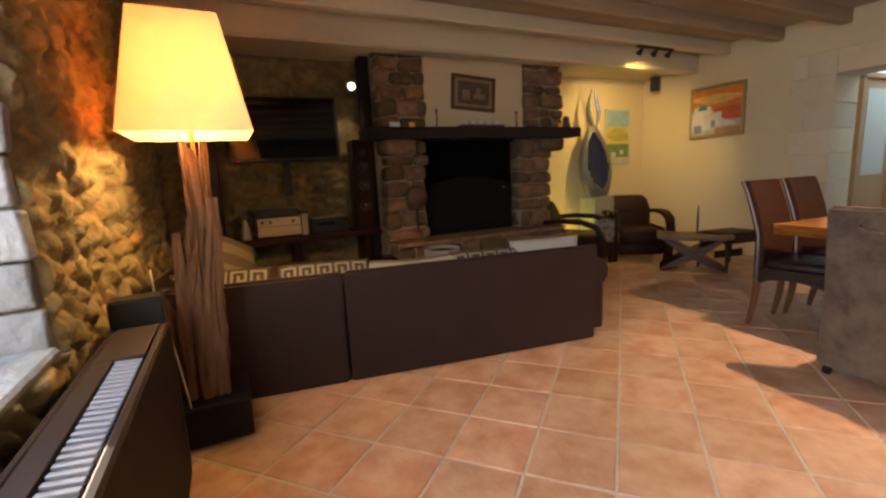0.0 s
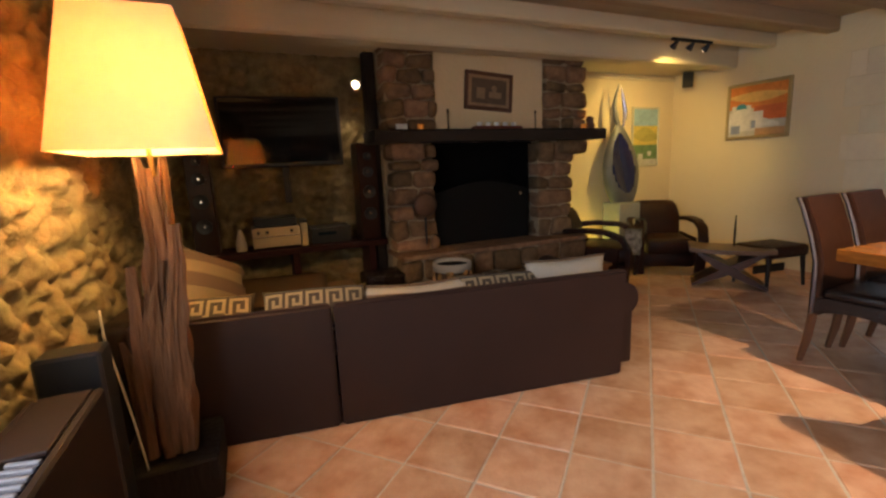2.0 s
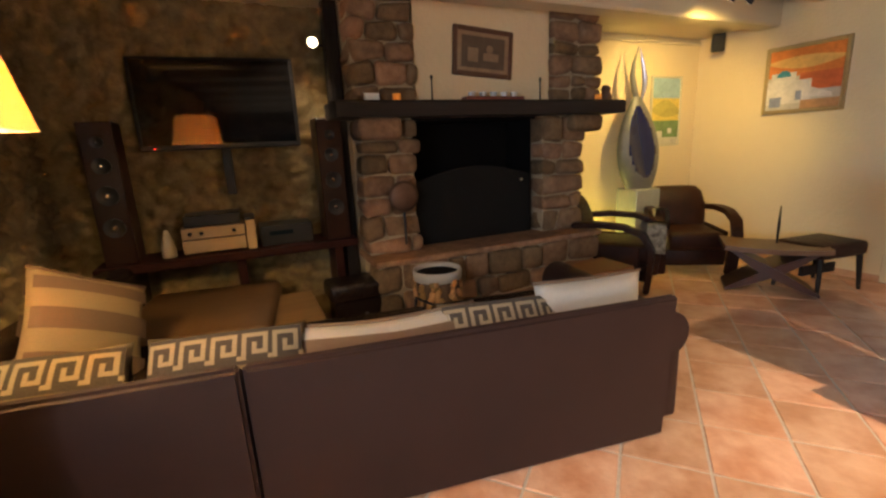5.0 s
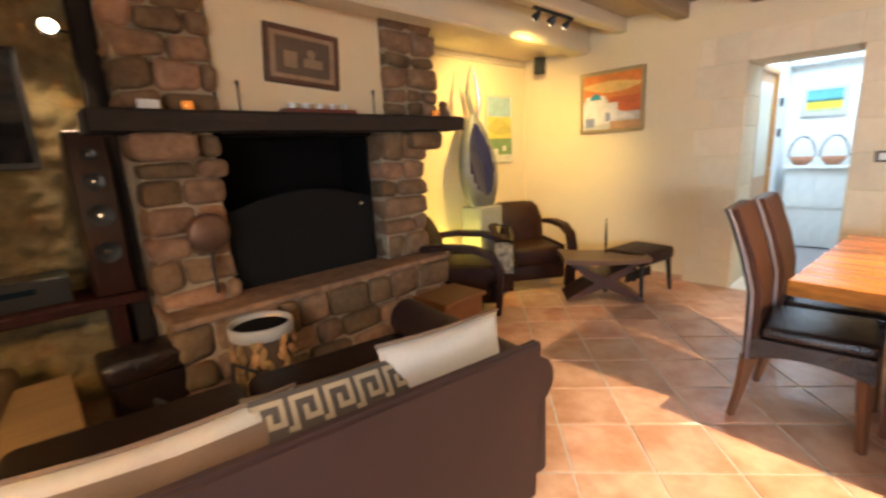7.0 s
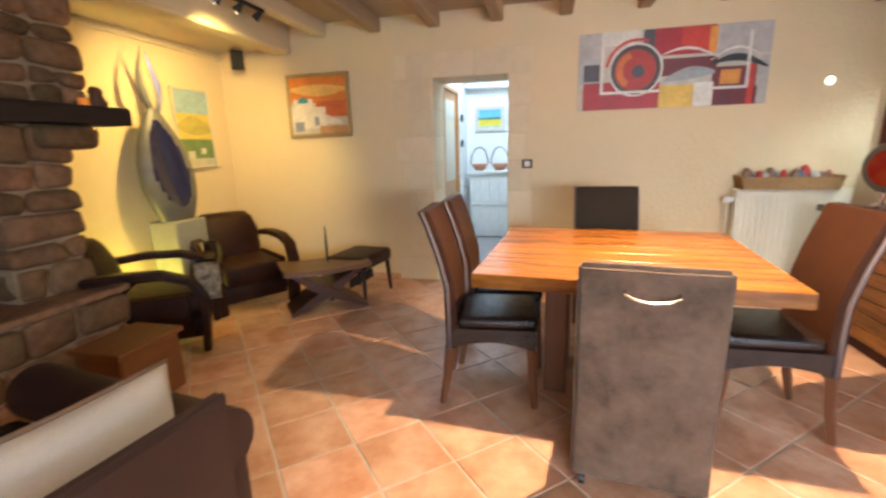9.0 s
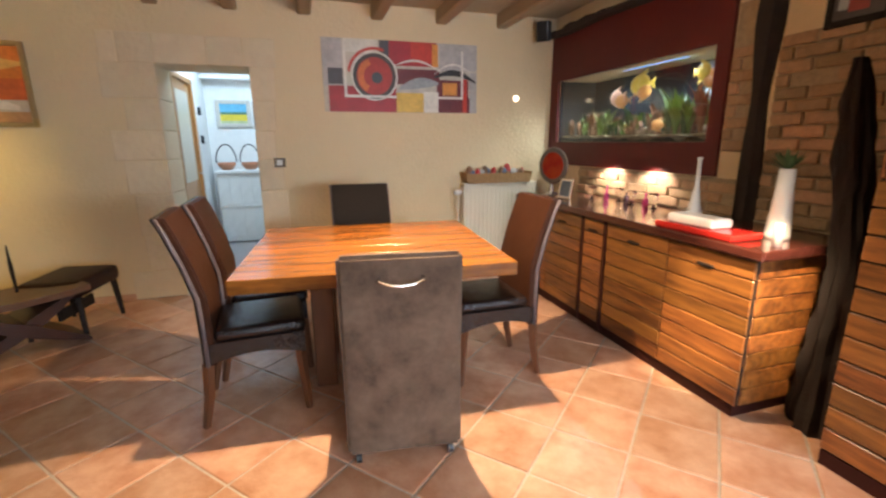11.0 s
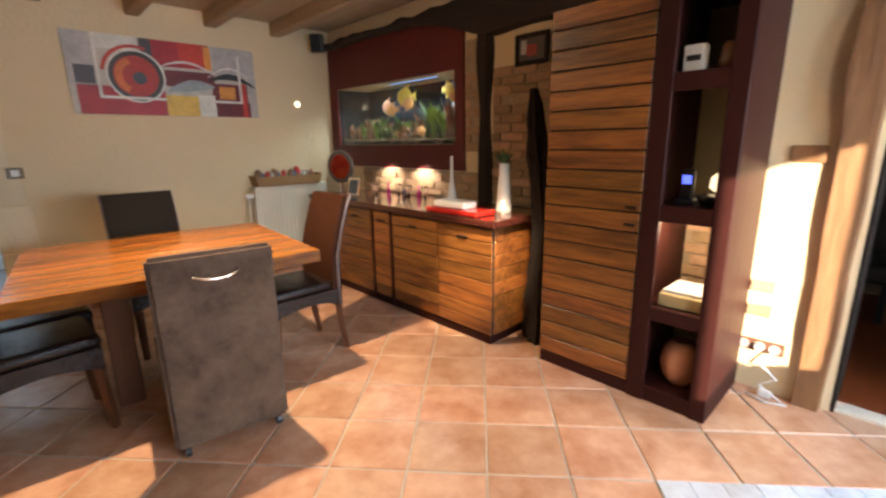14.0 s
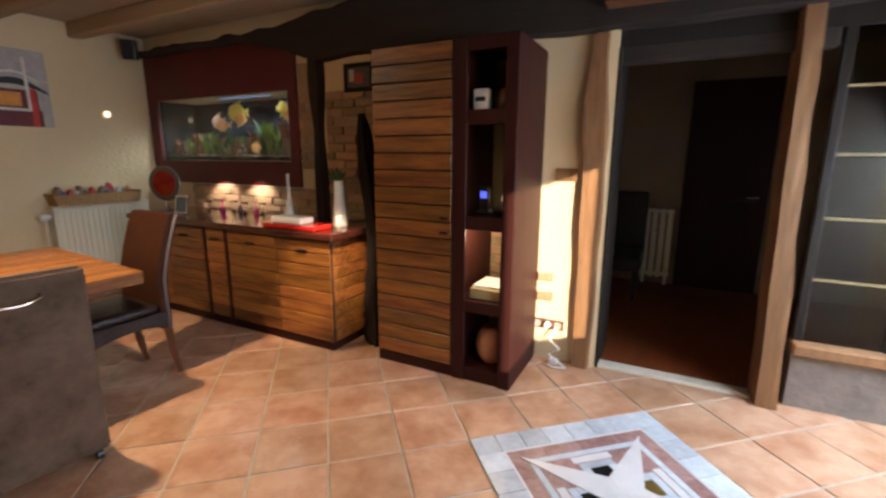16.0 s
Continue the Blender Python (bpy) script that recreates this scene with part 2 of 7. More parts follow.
def bm_lathe(profile, n=20, bm=None, at=(0, 0, 0)):
    """profile: (radius, height) rows."""
    bm = bm or bmesh.new()
    rings = [[bm.verts.new((at[0] + r * math.cos(2 * math.pi * k / n), at[1] + r * math.sin(2 * math.pi * k / n), at[2] + z)) for k in range(n)] for r, z in profile]
    for r0, r1 in zip(rings, rings[1:]):
        for k in range(n):
            bm.faces.new((r0[k], r0[(k + 1) % n], r1[(k + 1) % n], r1[k]))
    bm.faces.new(rings[0][::-1])
    bm.faces.new(rings[-1])
    return bm


def bm_prism(outline, d0, d1, axis="y", bm=None, bevel=0.0):
    """A closed outline of (a, b) pushed from d0 to d1 along an axis. y: (x, z); x: (y, z); z: (x, y)."""
    bm = bm or bmesh.new()

    def at(a, b, d):
        return {"y": (a, d, b), "x": (d, a, b), "z": (a, b, d)}[axis]
    v0 = [bm.verts.new(at(a, b, d0)) for a, b in outline]
    v1 = [bm.verts.new(at(a, b, d1)) for a, b in outline]
    n = len(outline)
    fs = [bm.faces.new(v0), bm.faces.new(v1[::-1])]
    for k in range(n):
        fs.append(bm.faces.new((v0[k], v1[k], v1[(k + 1) % n], v0[(k + 1) % n])))
    bmesh.ops.recalc_face_normals(bm, faces=fs)
    if bevel:
        bmesh.ops.bevel(bm, geom=list({e for f in fs for e in f.edges}), offset=bevel, segments=2, affect="EDGES")
    return bm


def bm_pillow(w, h, t, seg=12, bm=None):
    """A cushion lying in x-z, thickest in the middle, with drawn-in edges and pointed corners."""
    bm = bm or bmesh.new()
    for side in (-1, 1):
        grid = []
        for i in range(seg + 1):
            row = []
            for j in range(seg + 1):
                u, v = 2 * i / seg - 1, 2 * j / seg - 1
                pinch = 1 - 0.07 * (1 - u * u) * abs(v) ** 3 - 0.0
                pinchv = 1 - 0.07 * (1 - v * v) * abs(u) ** 3
                d = (max(0, 1 - u * u) * max(0, 1 - v * v)) ** 0.42
                row.append(bm.verts.new((u * w / 2 * pinchv, side * t / 2 * d, v * h / 2 * pinch)))
            grid.append(row)
        for i in range(seg):
            for j in range(seg):
                q = (grid[i][j], grid[i + 1][j], grid[i + 1][j + 1], grid[i][j + 1])
                bm.faces.new(q if side < 0 else q[::-1])
    bmesh.ops.remove_doubles(bm, verts=bm.verts, dist=0.0008)
    return bm


def mesh_of(name, bm, material, smooth=False, angle=None):
    me = bpy.data.meshes.new(name)
    bmesh.ops.recalc_face_normals(bm, faces=bm.faces)
    bm.to_mesh(me)
    bm.free()
    for m in (material if isinstance(material, (list, tuple)) else (material,)):
        me.materials.append(m)
    if smooth:
        me.shade_smooth()
        if angle:
            me.set_sharp_from_angle(angle=radians(angle))
    return me


def part(name, bm, material, parent=None, label="", smooth=False, at=None, angle=None):
    ob = new(name, mesh_of(name, bm, material, smooth, angle))
    if parent:
        ob.parent = parent
    if at is not None:
        ob.matrix_basis = at
    if label:
        tagged(ob, label)
    return ob


def piece(name, me, parent, m):
    """One more object on a shared mesh."""
    ob = new(name, me)
    ob.parent = parent
    ob.matrix_basis = m
    return ob


def thing(name, label, category, at=None, group="", kind=""):
    ob = new(name)
    ob.empty_display_size = 0.1
    if at is not None:
        ob.matrix_basis = at
    return tagged(ob, label, category, group, kind)


def structure(name, bm, material, label, category, smooth=False):
    return tagged(part(name, bm, material, smooth=smooth), label, category, kind="structure")


def rough_up(bm, amount, scale, axis=None):
    """Push the vertices about by noise."""
    for v in bm.verts:
        n = noise.noise_vector(v.co * scale) * amount
        if axis is not None:
            n = Vector([n[k] if k in axis else 0 for k in range(3)])
        v.co += n
    return bm


# ---- the shell ----
XW, XE, YS, YN, ZC = 0.05, 6.10, -0.36, 5.60, 2.56
T = 0.45

# floor slab with grout on top; the tiles are laid last
structure("floor", bm_box(-1.2, 8.9, -3.2, 6.1, -0.15, -0.006), GROUT, "terracotta tiled floor with pale grout, laid diagonally", "floor")

# north wall behind television and chimney
structure("wall_north", bm_box(-0.4, 6.6, YN, YN + T, -0.006, 2.8), PLASTER, "cream plastered wall behind the fireplace and statue", "wall")
# east wall with the doorway
structure("wall_east", bm_box(XE, XE + 0.5, 3.33, YN, -0.006, 2.8), PLASTER, "cream plastered wall with a framed sunset painting", "wall")
structure("wall_east_right", bm_box(XE, XE + 0.5, YS - 0.5, 2.59, -0.006, 2.8), PLASTER, "cream plastered wall beside the dining table", "wall")
structure("wall_east_over_door", bm_box(XE, XE + 0.5, 2.59, 3.33, 2.0, 2.8), PLASTER, "cream plaster above the doorway", "wall")
# west wall: stone, with the window above the radiator
WY0, WY1, WZ0, WZ1 = 1.16, 2.53, 0.73, 2.02
for nm, a in (("wall_west", (2.53, YN, -0.006, 2.8)), ("wall_west_sill", (WY0, WY1, -0.006, WZ0)), ("wall_west_head", (WY0, WY1, WZ1, 2.8)), ("wall_west_end", (1.0, WY0, -0.006, 2.8))):
    y0, y1, z0, z1 = a
    bm = bmesh.new()
    ny, nz = max(2, int((y1 - y0) / 0.02)), max(2, int((z1 - z0) / 0.02))
    cols = []
    for i in range(ny + 1):
        cols.append([])
        for j in range(nz + 1):
            y, z = y0 + (y1 - y0) * i / ny, z0 + (z1 - z0) * j / nz
            w = noise.noise_vector(Vector((0, y * 3, z * 3))) * 0.75 + noise.noise_vector(Vector((4, y * 11, z * 11))) * 0.22
            p = Vector((0, y * 5.6 + z * 1.6, z * 8.6 - y * 1.2)) + w
            d = noise.voronoi(p)[0]
            hgt = min(1.0, (d[1] - d[0]) * 3.2)
            x = XW - 0.05 + 0.066 * hgt ** 0.5 + 0.016 * noise.noise(Vector((3, y * 16, z * 16))) + 0.008 * noise.noise(Vector((7, y * 38, z * 38))) + 0.05 * noise.noise(Vector((0, y * 1.7, z * 1.7)))
            cols[-1].append(bm.verts.new((x, y, z)))
    for i in range(ny):
        for j in range(nz):
            bm.faces.new((cols[i][j], cols[i + 1][j], cols[i + 1][j + 1], cols[i][j + 1]))
    bm_box(-0.26, XW - 0.1, y0, y1, z0, z1, bm=bm)
    # skirts from the stone face back to the core
    for seq in ([c[0] for c in cols], [c[-1] for c in cols], cols[0], cols[-1]):
        back = [bm.verts.new((XW - 0.12, v.co.y, v.co.z)) for v in seq]
        for k in range(len(seq) - 1):
            bm.faces.new((seq[k], seq[k + 1], back[k + 1], back[k]))
    structure(nm, bm, STONE, "rough rubble stone wall in ochre and grey", "wall", smooth=True)
# two unseen strips, added so rough stone doesn't fray the sun patch
structure("entry_jamb", bm_box(-0.26, 0.105, 0.965, 0.998, -0.006, 2.8, bevel=0.008), JAMBSTONE, "unseen stone strip added to straighten the shadow edge at the entry", "jamb")
structure("jamb_2", bm_box(-0.20, 0.115, WY0 - 0.004, WY0 + 0.022, WZ0, WZ1, bevel=0.006), JAMBSTONE, "unseen stone window jamb added for a straight sun edge", "jamb")
# window in the west wall
win = thing("window_1", "deep window in the stone wall above the radiator", "window", kind="structure")
for nm, b in (("window_frame", (-0.25, -0.20, WY0, WY0 + 0.06, WZ0, WZ1)), ("window_frame", (-0.25, -0.20, WY1 - 0.06, WY1, WZ0, WZ1)),
              ("window_frame", (-0.25, -0.20, WY0 + 0.06, WY1 - 0.06, WZ0, WZ0 + 0.06)), ("window_frame", (-0.25, -0.20, WY0 + 0.06, WY1 - 0.06, WZ1 - 0.06, WZ1))):
    part(nm, bm_box(*b, bevel=0.006), WHITE, win)
jamb = structure("jamb", bm_box(-0.20, 0.01, WY1 - 0.012, WY1 + 0.003, WZ0, WZ1), MORTAR, "grey cut stone window jamb", "jamb")
for k in range(9):
    h = (WZ1 - WZ0) / 9
    b0 = bm_box(-0.198, 0.04 - 0.012 * (k % 2), WY1 - 0.045 - 0.008 * (k % 3), WY1 + 0.002, WZ0 + h * k + 0.004, WZ0 + h * (k + 1) - 0.004, bevel=0.010, seg=2)
    part("stone", rough_up(b0, 0.012, 9), WINDOWSTONE, jamb, smooth=True)
structure("window_sill", bm_box(-0.20, 0.06, WY0, WY1 - 0.03, WZ0 - 0.004, WZ0 + 0.03, bevel=0.01), WINDOWSTONE, "grey stone window sill", "sill")

# south wall: plaster and brick, doorway between the posts, low wall under the glazed screen
bm = bm_box(1.46, 4.09, YS - T, YS, -0.006, 2.8)
bm_box(5.95, XE, YS - T, YS, -0.006, 2.8, bm=bm)
bm_box(4.09, 5.95, YS - T, YS, -0.006, 1.34, bm=bm)
bm_box(4.09, 5.95, YS - T, YS, 1.94, 2.8, bm=bm)
structure("wall_south", bm, PLASTER, "cream wall with bare brick behind the dark cabinets", "wall")
structure("wall_south_over_door", bm_box(-0.9, 1.46, YS - T, YS - 0.04, 2.02, 2.8), BLACKWOOD, "dark boarding over the posts", "wall")
# dark sheet added to hide the pale reveal beside the post
structure("door_lining", bm_box(1.440, 1.4595, YS - T + 0.004, YS - 0.003, 0.0, 2.02, bevel=0.003), BLACKWOOD, "dark sheet covering the plaster reveal of the doorway", "trim")
structure("wall_south_low", bm_box(-0.9, 0.42, YS - 0.3, YS - 0.03, -0.006, 0.32), mat("grey_stone", (0.26, 0.22, 0.19), 0.9, grain=0.5, scale=14, dark=(0.15, 0.125, 0.11), bump=0.6, bscale=22, mottle=0.4), "low grey stone wall under the glazed screen", "wall")
# unseen recess made up to hold the entry lamp and keep out direct sun
structure("wall_entry", bm_box(-0.95, -0.75, YS - T, 1.2, -0.006, 2.8), PLASTER, "unseen plain wall added to close the entry recess", "wall")
structure("wall_entry_return", bm_box(-0.75, -0.24, 1.02, 1.2, -0.006, 2.8), PLASTER, "unseen plain side wall added to close the entry recess", "wall")
structure("entry_curtain", bm_box(-0.75, -0.735, -0.15, 0.85, 0.05, 2.1), WHITE, "unseen white panel added on the entry wall", "curtain")
structure("wall_west_return", bm_box(-1.3, -0.9, YS - T, YS + 0.0, -0.006, 2.8), PLASTER, "plain closing wall", "wall")
structure("threshold", bm_box(0.56, 1.46, YS - 0.12, YS - 0.02, -0.006, 0.018, bevel=0.006), JAMBSTONE, "pale worn stone threshold", "threshold")

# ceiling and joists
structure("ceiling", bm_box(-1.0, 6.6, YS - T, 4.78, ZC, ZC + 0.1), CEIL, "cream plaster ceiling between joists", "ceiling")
structure("ceiling_low", bm_box(-0.5, 6.6, 4.95, YN + 0.1, 2.36, 2.46), PALEBEAM, "lower pale panelled ceiling by the chimney", "ceiling")
for k, y in enumerate((0.25, 0.87, 1.48, 2.11, 2.70, 3.28, 3.86, 4.42)):
    bm = bm_box(XW, XE, y - 0.055, y + 0.055, 2.43, ZC + 0.004, bevel=0.012)
    structure("joist", bm, JOIST if y < 4.4 else PALEBEAM, "pale wooden ceiling joist", "joist")
structure("main_beam", bm_box(XW, XE, 4.76, 4.97, 2.30, 2.60, bevel=0.02), PALEBEAM, "thick pale-painted ceiling beam before the chimney", "beam")


# ---- dining table and chairs ----
def dining_table(at):
    t = thing("dining_table", "square solid wood dining table with thick plank top", "table", at)
    w, d, n = 1.25, 1.35, 7
    for k in range(n):
        x0 = -w / 2 + w * k / n
        bm = bm_box(x0 + 0.0006, x0 + w / n - 0.0006, -d / 2, d / 2, 0.70, 0.77, bevel=0.004)
        part("tabletop_plank", bm, TABLEWOOD, t)
    for sx in (-1, 1):
        for sy in (-1, 1):
            part("leg", bm_box(sx * 0.20 - 0.06, sx * 0.20 + 0.06, sy * 0.30 - 0.06, sy * 0.30 + 0.06, 0, 0.70, bevel=0.008), LEGWOOD, t)
    for s in (-1, 1):
        part("apron", bm_box(-0.14, 0.14, s * 0.3 - 0.02, s * 0.3 + 0.02, 0.58, 0.70), LEGWOOD, t)
        part("apron", bm_box(s * 0.2 - 0.02, s * 0.2 + 0.02, -0.24, 0.24, 0.58, 0.70), LEGWOOD, t)
    return t


def dining_chair(at, front):
    """High-backed leather chair; its back stands at -y, it faces +y."""
    c = thing("dining_chair", "high-backed dark brown leather dining chair with wooden legs", "chair", at, group="leather chairs round the table")
    # seat cushion
    part("seat", bm_box(-0.205, 0.205, -0.17, 0.25, 0.43, 0.50, bevel=0.03, seg=3), BROWN_LEATHER, c, smooth=True)
    # skirt with arched lower edge
    for s in (-1, 1):
        pts = [(-0.22, 0.44), (-0.22, 0.33)] + [(-0.22 + 0.46 * k / 8, 0.33 + 0.04 * math.sin(math.pi * k / 8)) for k in range(1, 8)] + [(0.24, 0.33), (0.24, 0.44)]
        part("side_skirt", bm_prism(pts, s * 0.196, s * 0.213, "x"), BROWN_LEATHER, c)
    pts = [(-0.205, 0.44), (-0.205, 0.33)] + [(-0.205 + 0.41 * k / 8, 0.33 + 0.04 * math.sin(math.pi * k / 8)) for k in range(1, 8)] + [(0.205, 0.33), (0.205, 0.44)]
    part("front_skirt", bm_prism(pts, 0.225, 0.24, "y"), BROWN_LEATHER, c)
    # curved back: front pad, rear panel, piping along the edges with sheen in its pale colour
    prof = [(-0.20, 0.33), (-0.20, 0.50), (-0.205, 0.66), (-0.245, 0.82), (-0.295, 0.97), (-0.325, 1.04)]
    for nm, off0, off1, m, w in (("backrest", 0.0, 0.035, front, 0.212), ("back_panel", -0.022, 0.0, BROWN_LEATHER, 0.215)):
        bm = bmesh.new()
        rows = []
        for y, z in prof:
            rows.append([bm.verts.new((x, y + o, z)) for x, o in ((-w, off0), (-w, off1), (w, off1), (w, off0))])
        for r0, r1 in zip(rows, rows[1:]):
            for k in range(4):
                bm.faces.new((r0[k], r0[(k + 1) % 4], r1[(k + 1) % 4], r1[k]))
        bm.faces.new(rows[0]), bm.faces.new(rows[-1][::-1])
        bmesh.ops.bevel(bm, geom=[e for e in bm.edges if abs(e.verts[0].co.x - e.verts[1].co.x) < 1e-6], offset=0.008, segments=2, affect="EDGES")
        part(nm, bm, m, c, smooth=True, angle=50, label="brown leather front, lit tone put into its colour" if nm == "backrest" and front is CHAIR_LEATHER else "")
    for s in (-1, 1):
        part("piping", bm_tube([(s * 0.216, y - 0.002, z) for y, z in prof], 0.009, 6), PIPING, c, smooth=True)
    for sx in (-1, 1):
        bm = bm_tube([(sx * 0.186, 0.215, 0.34), (sx * 0.186, 0.235, 0)], [0.027, 0.019], 4)
        part("leg", bm, LEGWOOD, c)
        bm = bm_tube([(sx * 0.186, -0.205, 0.34), (sx * 0.186, -0.22, 0.16), (sx * 0.186, -0.25, 0)], [0.027, 0.024, 0.018], 4)
        part("leg", bm, LEGWOOD, c)
    return c


def suede_chair(at):
    """Skirted chair on castors with a handle on its back; back at -y."""
    c = thing("upholstered_chair", "grey-brown suede chair on castors with chrome back handle", "chair", at)
    bm = bm_prism([(-0.06, 0.05), (0.0, 0.05), (0.015, 0.5), (0.0, 0.90), (-0.03, 0.935), (-0.075, 0.93), (-0.085, 0.88), (-0.055, 0.5)], -0.245, 0.245, "x")
    bmesh.ops.bevel(bm, geom=[e for e in bm.edges if abs(abs(e.verts[0].co.x) - 0.245) < 1e-4 and abs(abs(e.verts[1].co.x) - 0.245) < 1e-4], offset=0.015, segments=2, affect="EDGES")
    part("backrest", bm, SUEDE, c, smooth=True, angle=45)
    part("seat", bm_box(-0.235, 0.235, 0.02, 0.46, 0.36, 0.48, bevel=0.035, seg=3), SUEDE, c, smooth=True)
    for s in (-1, 1):
        part("side_skirt", bm_box(s * 0.235 - 0.012, s * 0.235 + 0.012, 0.0, 0.45, 0.06, 0.42, bevel=0.006), SUEDE, c)
    part("front_skirt", bm_box(-0.225, 0.225, 0.43, 0.455, 0.06, 0.42, bevel=0.006), SUEDE, c)
    part("handle", bm_tube([(-0.085, -0.078, 0.845), (-0.085, -0.105, 0.835), (-0.045, -0.116, 0.823), (0, -0.12, 0.819), (0.045, -0.116, 0.823), (0.085, -0.105, 0.835), (0.085, -0.078, 0.845)], 0.006, 8), CHROME, c, "chrome bow handle", smooth=True)
    for sx in (-1, 1):
        for y in (-0.03, 0.42):
            w = part("castor", bm_tube([(sx * 0.20, y, 0.06), (sx * 0.20, y, 0.03)], 0.012, 8), IRON, c)
            part("wheel", bm_tube([(sx * 0.20 - 0.012, y, 0.024), (sx * 0.20 + 0.012, y, 0.024)], 0.024, 12), BLACK, w)
    return c


dining_table(pose(4.325, 1.85, 0, 0, 0, -4.5))
first = dining_chair(pose(4.085, 2.52, 0, 0, 0, 184), CHAIR_LEATHER)
copy_thing(first, pose(4.535, 2.50, 0, 0, 0, 182))
copy_thing(first, pose(4.055, 1.215, 0, 0, 0, 0))
# same kind of chair, with shade put into the colour of its front
dining_chair(pose(4.88, 1.815, 0, 0, 0, 90), SHADED_LEATHER)
suede_chair(pose(3.42, 1.87, 0, 0, 0, -97.5))


# ---- sofa ----
def rounded(x0, x1, y0, y1, z0, z1, r=0.05):
    return bm_box(x0, x1, y0, y1, z0, z1, bevel=r, seg=3)


SOFA = pose(2.778, 3.185, 0, 0, 0, -8.3)
sofa = thing("corner_sofa", "dark brown leather corner sofa seen from behind", "sofa", SOFA)
# local: x runs to -x from the arm end (0) to -2.5, the back at y=0, seat towards +y
for x0, x1 in ((-1.70, -0.0), (-2.60, -1.71)):
    bm = bm_prism([(-0.035, 0.0), (0.20, 0.0), (0.20, 0.46), (0.06, 0.61), (-0.042, 0.683), (-0.067, 0.670)], x0, x1, "x")
    bmesh.ops.bevel(bm, geom=[e for e in bm.edges], offset=0.012, segments=2, affect="EDGES")
    part("backrest", bm, SOFA_CLOTH, sofa, smooth=True, angle=40)
for k in range(3):
    part("seat", rounded(-2.45 + 0.80 * k, -1.66 + 0.80 * k, 0.2, 0.92, 0.26, 0.44, 0.05), BROWN_LEATHER, sofa, smooth=True)
part("base", bm_box(-2.55, 0.0, 0.2, 0.9, 0.05, 0.26, bevel=0.01), BROWN_LEATHER, sofa)
arm = bm_box(0.002, 0.10, -0.0, 0.95, 0.05, 0.40, bevel=0.02, seg=2)
arm = bm_tube([(0.03, 0.0, 0.47), (0.03, 0.97, 0.47)], 0.105, 20, bm=arm)
part("armrest", arm, SOFA_CLOTH, sofa, smooth=True, angle=50)
part("chaise_seat", rounded(-2.55, -1.72, 0.92, 1.85, 0.26, 0.44), mat("tan_leather", (0.15, 0.08, 0.03), 0.5, grain=0.3, scale=40, bump=0.2, mottle=0.3), sofa, smooth=True)
part("chaise_back", rounded(-2.75, -2.56, 0.0, 1.9, 0.05, 0.68), BROWN_LEATHER, sofa, smooth=True)
part("chaise_base", bm_box(-2.55, -1.74, 0.9, 1.8, 0.05, 0.26), BROWN_LEATHER, sofa)


# ---- fireplace ----
def stone_face(parent, x0, x1, z0, z1, y, depth, seed, mean=0.17, taper=0.0, core=True):
    """Courses of rough blocks laid in front of a mortar core, each stone its own piece."""
    rnd = random.Random(seed)
    if core:
        part("core", bm_box(x0 + 0.03, x1 - 0.03, y + 0.03, y + depth, z0, z1), MORTAR, parent)
    z = z0
    while z < z1 - 0.03:
        h = min(rnd.uniform(0.75, 1.35) * mean * 0.62, z1 - z)
        if z1 - (z + h) < 0.05:
            h = z1 - z
        x = x0 + rnd.uniform(-0.015, 0.015)
        while x < x1 - 0.04:
            w = rnd.uniform(0.7, 1.7) * mean
            if x1 - (x + w) < 0.07:
                w = x1 - x + rnd.uniform(-0.015, 0.015)
            out = rnd.uniform(0.0, 0.03)
            bm = bm_box(x + 0.006, x + w - 0.006, y - out, y + depth * 0.6, z + 0.005, z + h - 0.005, bevel=min(0.035, h * 0.33), seg=2)
            rough_up(bm, 0.034, 7.0)
            part("stone", bm, STONEPIECE, parent, smooth=True)
            x += w
        z += h


fire = thing("fireplace", "rustic stone fireplace with dark timber mantel and black firebox", "fireplace", kind="structure")
FY = 5.05
stone_face(fire, 1.95, 2.39, 0.55, 1.54, FY, 0.35, 1, mean=0.23)
stone_face(fire, 3.51, 3.955, 0.55, 1.54, FY, 0.35, 2, mean=0.23)
stone_face(fire, 1.93, 2.44, 1.655, 2.40, FY + 0.04, 0.35, 3, mean=0.2)
stone_face(fire, 3.65, 4.16, 1.655, 2.40, FY + 0.04, 0.35, 4, mean=0.2)
stone_face(fire, 1.95, 4.0, 0.0, 0.51, 4.86, 0.4, 5, mean=0.2)
part("chimney_panel", bm_box(2.44, 3.65, FY + 0.10, YN, 1.54, 2.42), PLASTER, fire, "cream plaster chimney breast")
bm = bm_box(1.95, 2.39, FY + 0.3, YN, 0.0, 2.42)
bm_box(3.51, 3.955, FY + 0.3, YN, 0.0, 2.42, bm=bm)
bm_box(2.39, 3.51, FY + 0.3, YN, 0.0, 0.5, bm=bm)
part("chimney_side", bm, MORTAR, fire)
bm = bm_box(2.39, 3.51, YN - 0.03, YN - 0.004, 0.51, 1.54)
bm_box(2.392, 2.41, FY + 0.16, YN - 0.03, 0.51, 1.54, bm=bm)
bm_box(3.49, 3.508, FY + 0.16, YN - 0.03, 0.51, 1.54, bm=bm)
bm_box(2.39, 3.51, FY + 0.10, YN - 0.03, 1.52, 1.55, bm=bm)
part("firebox", bm, SOOT_SHADE, fire, "sooty black firebox")
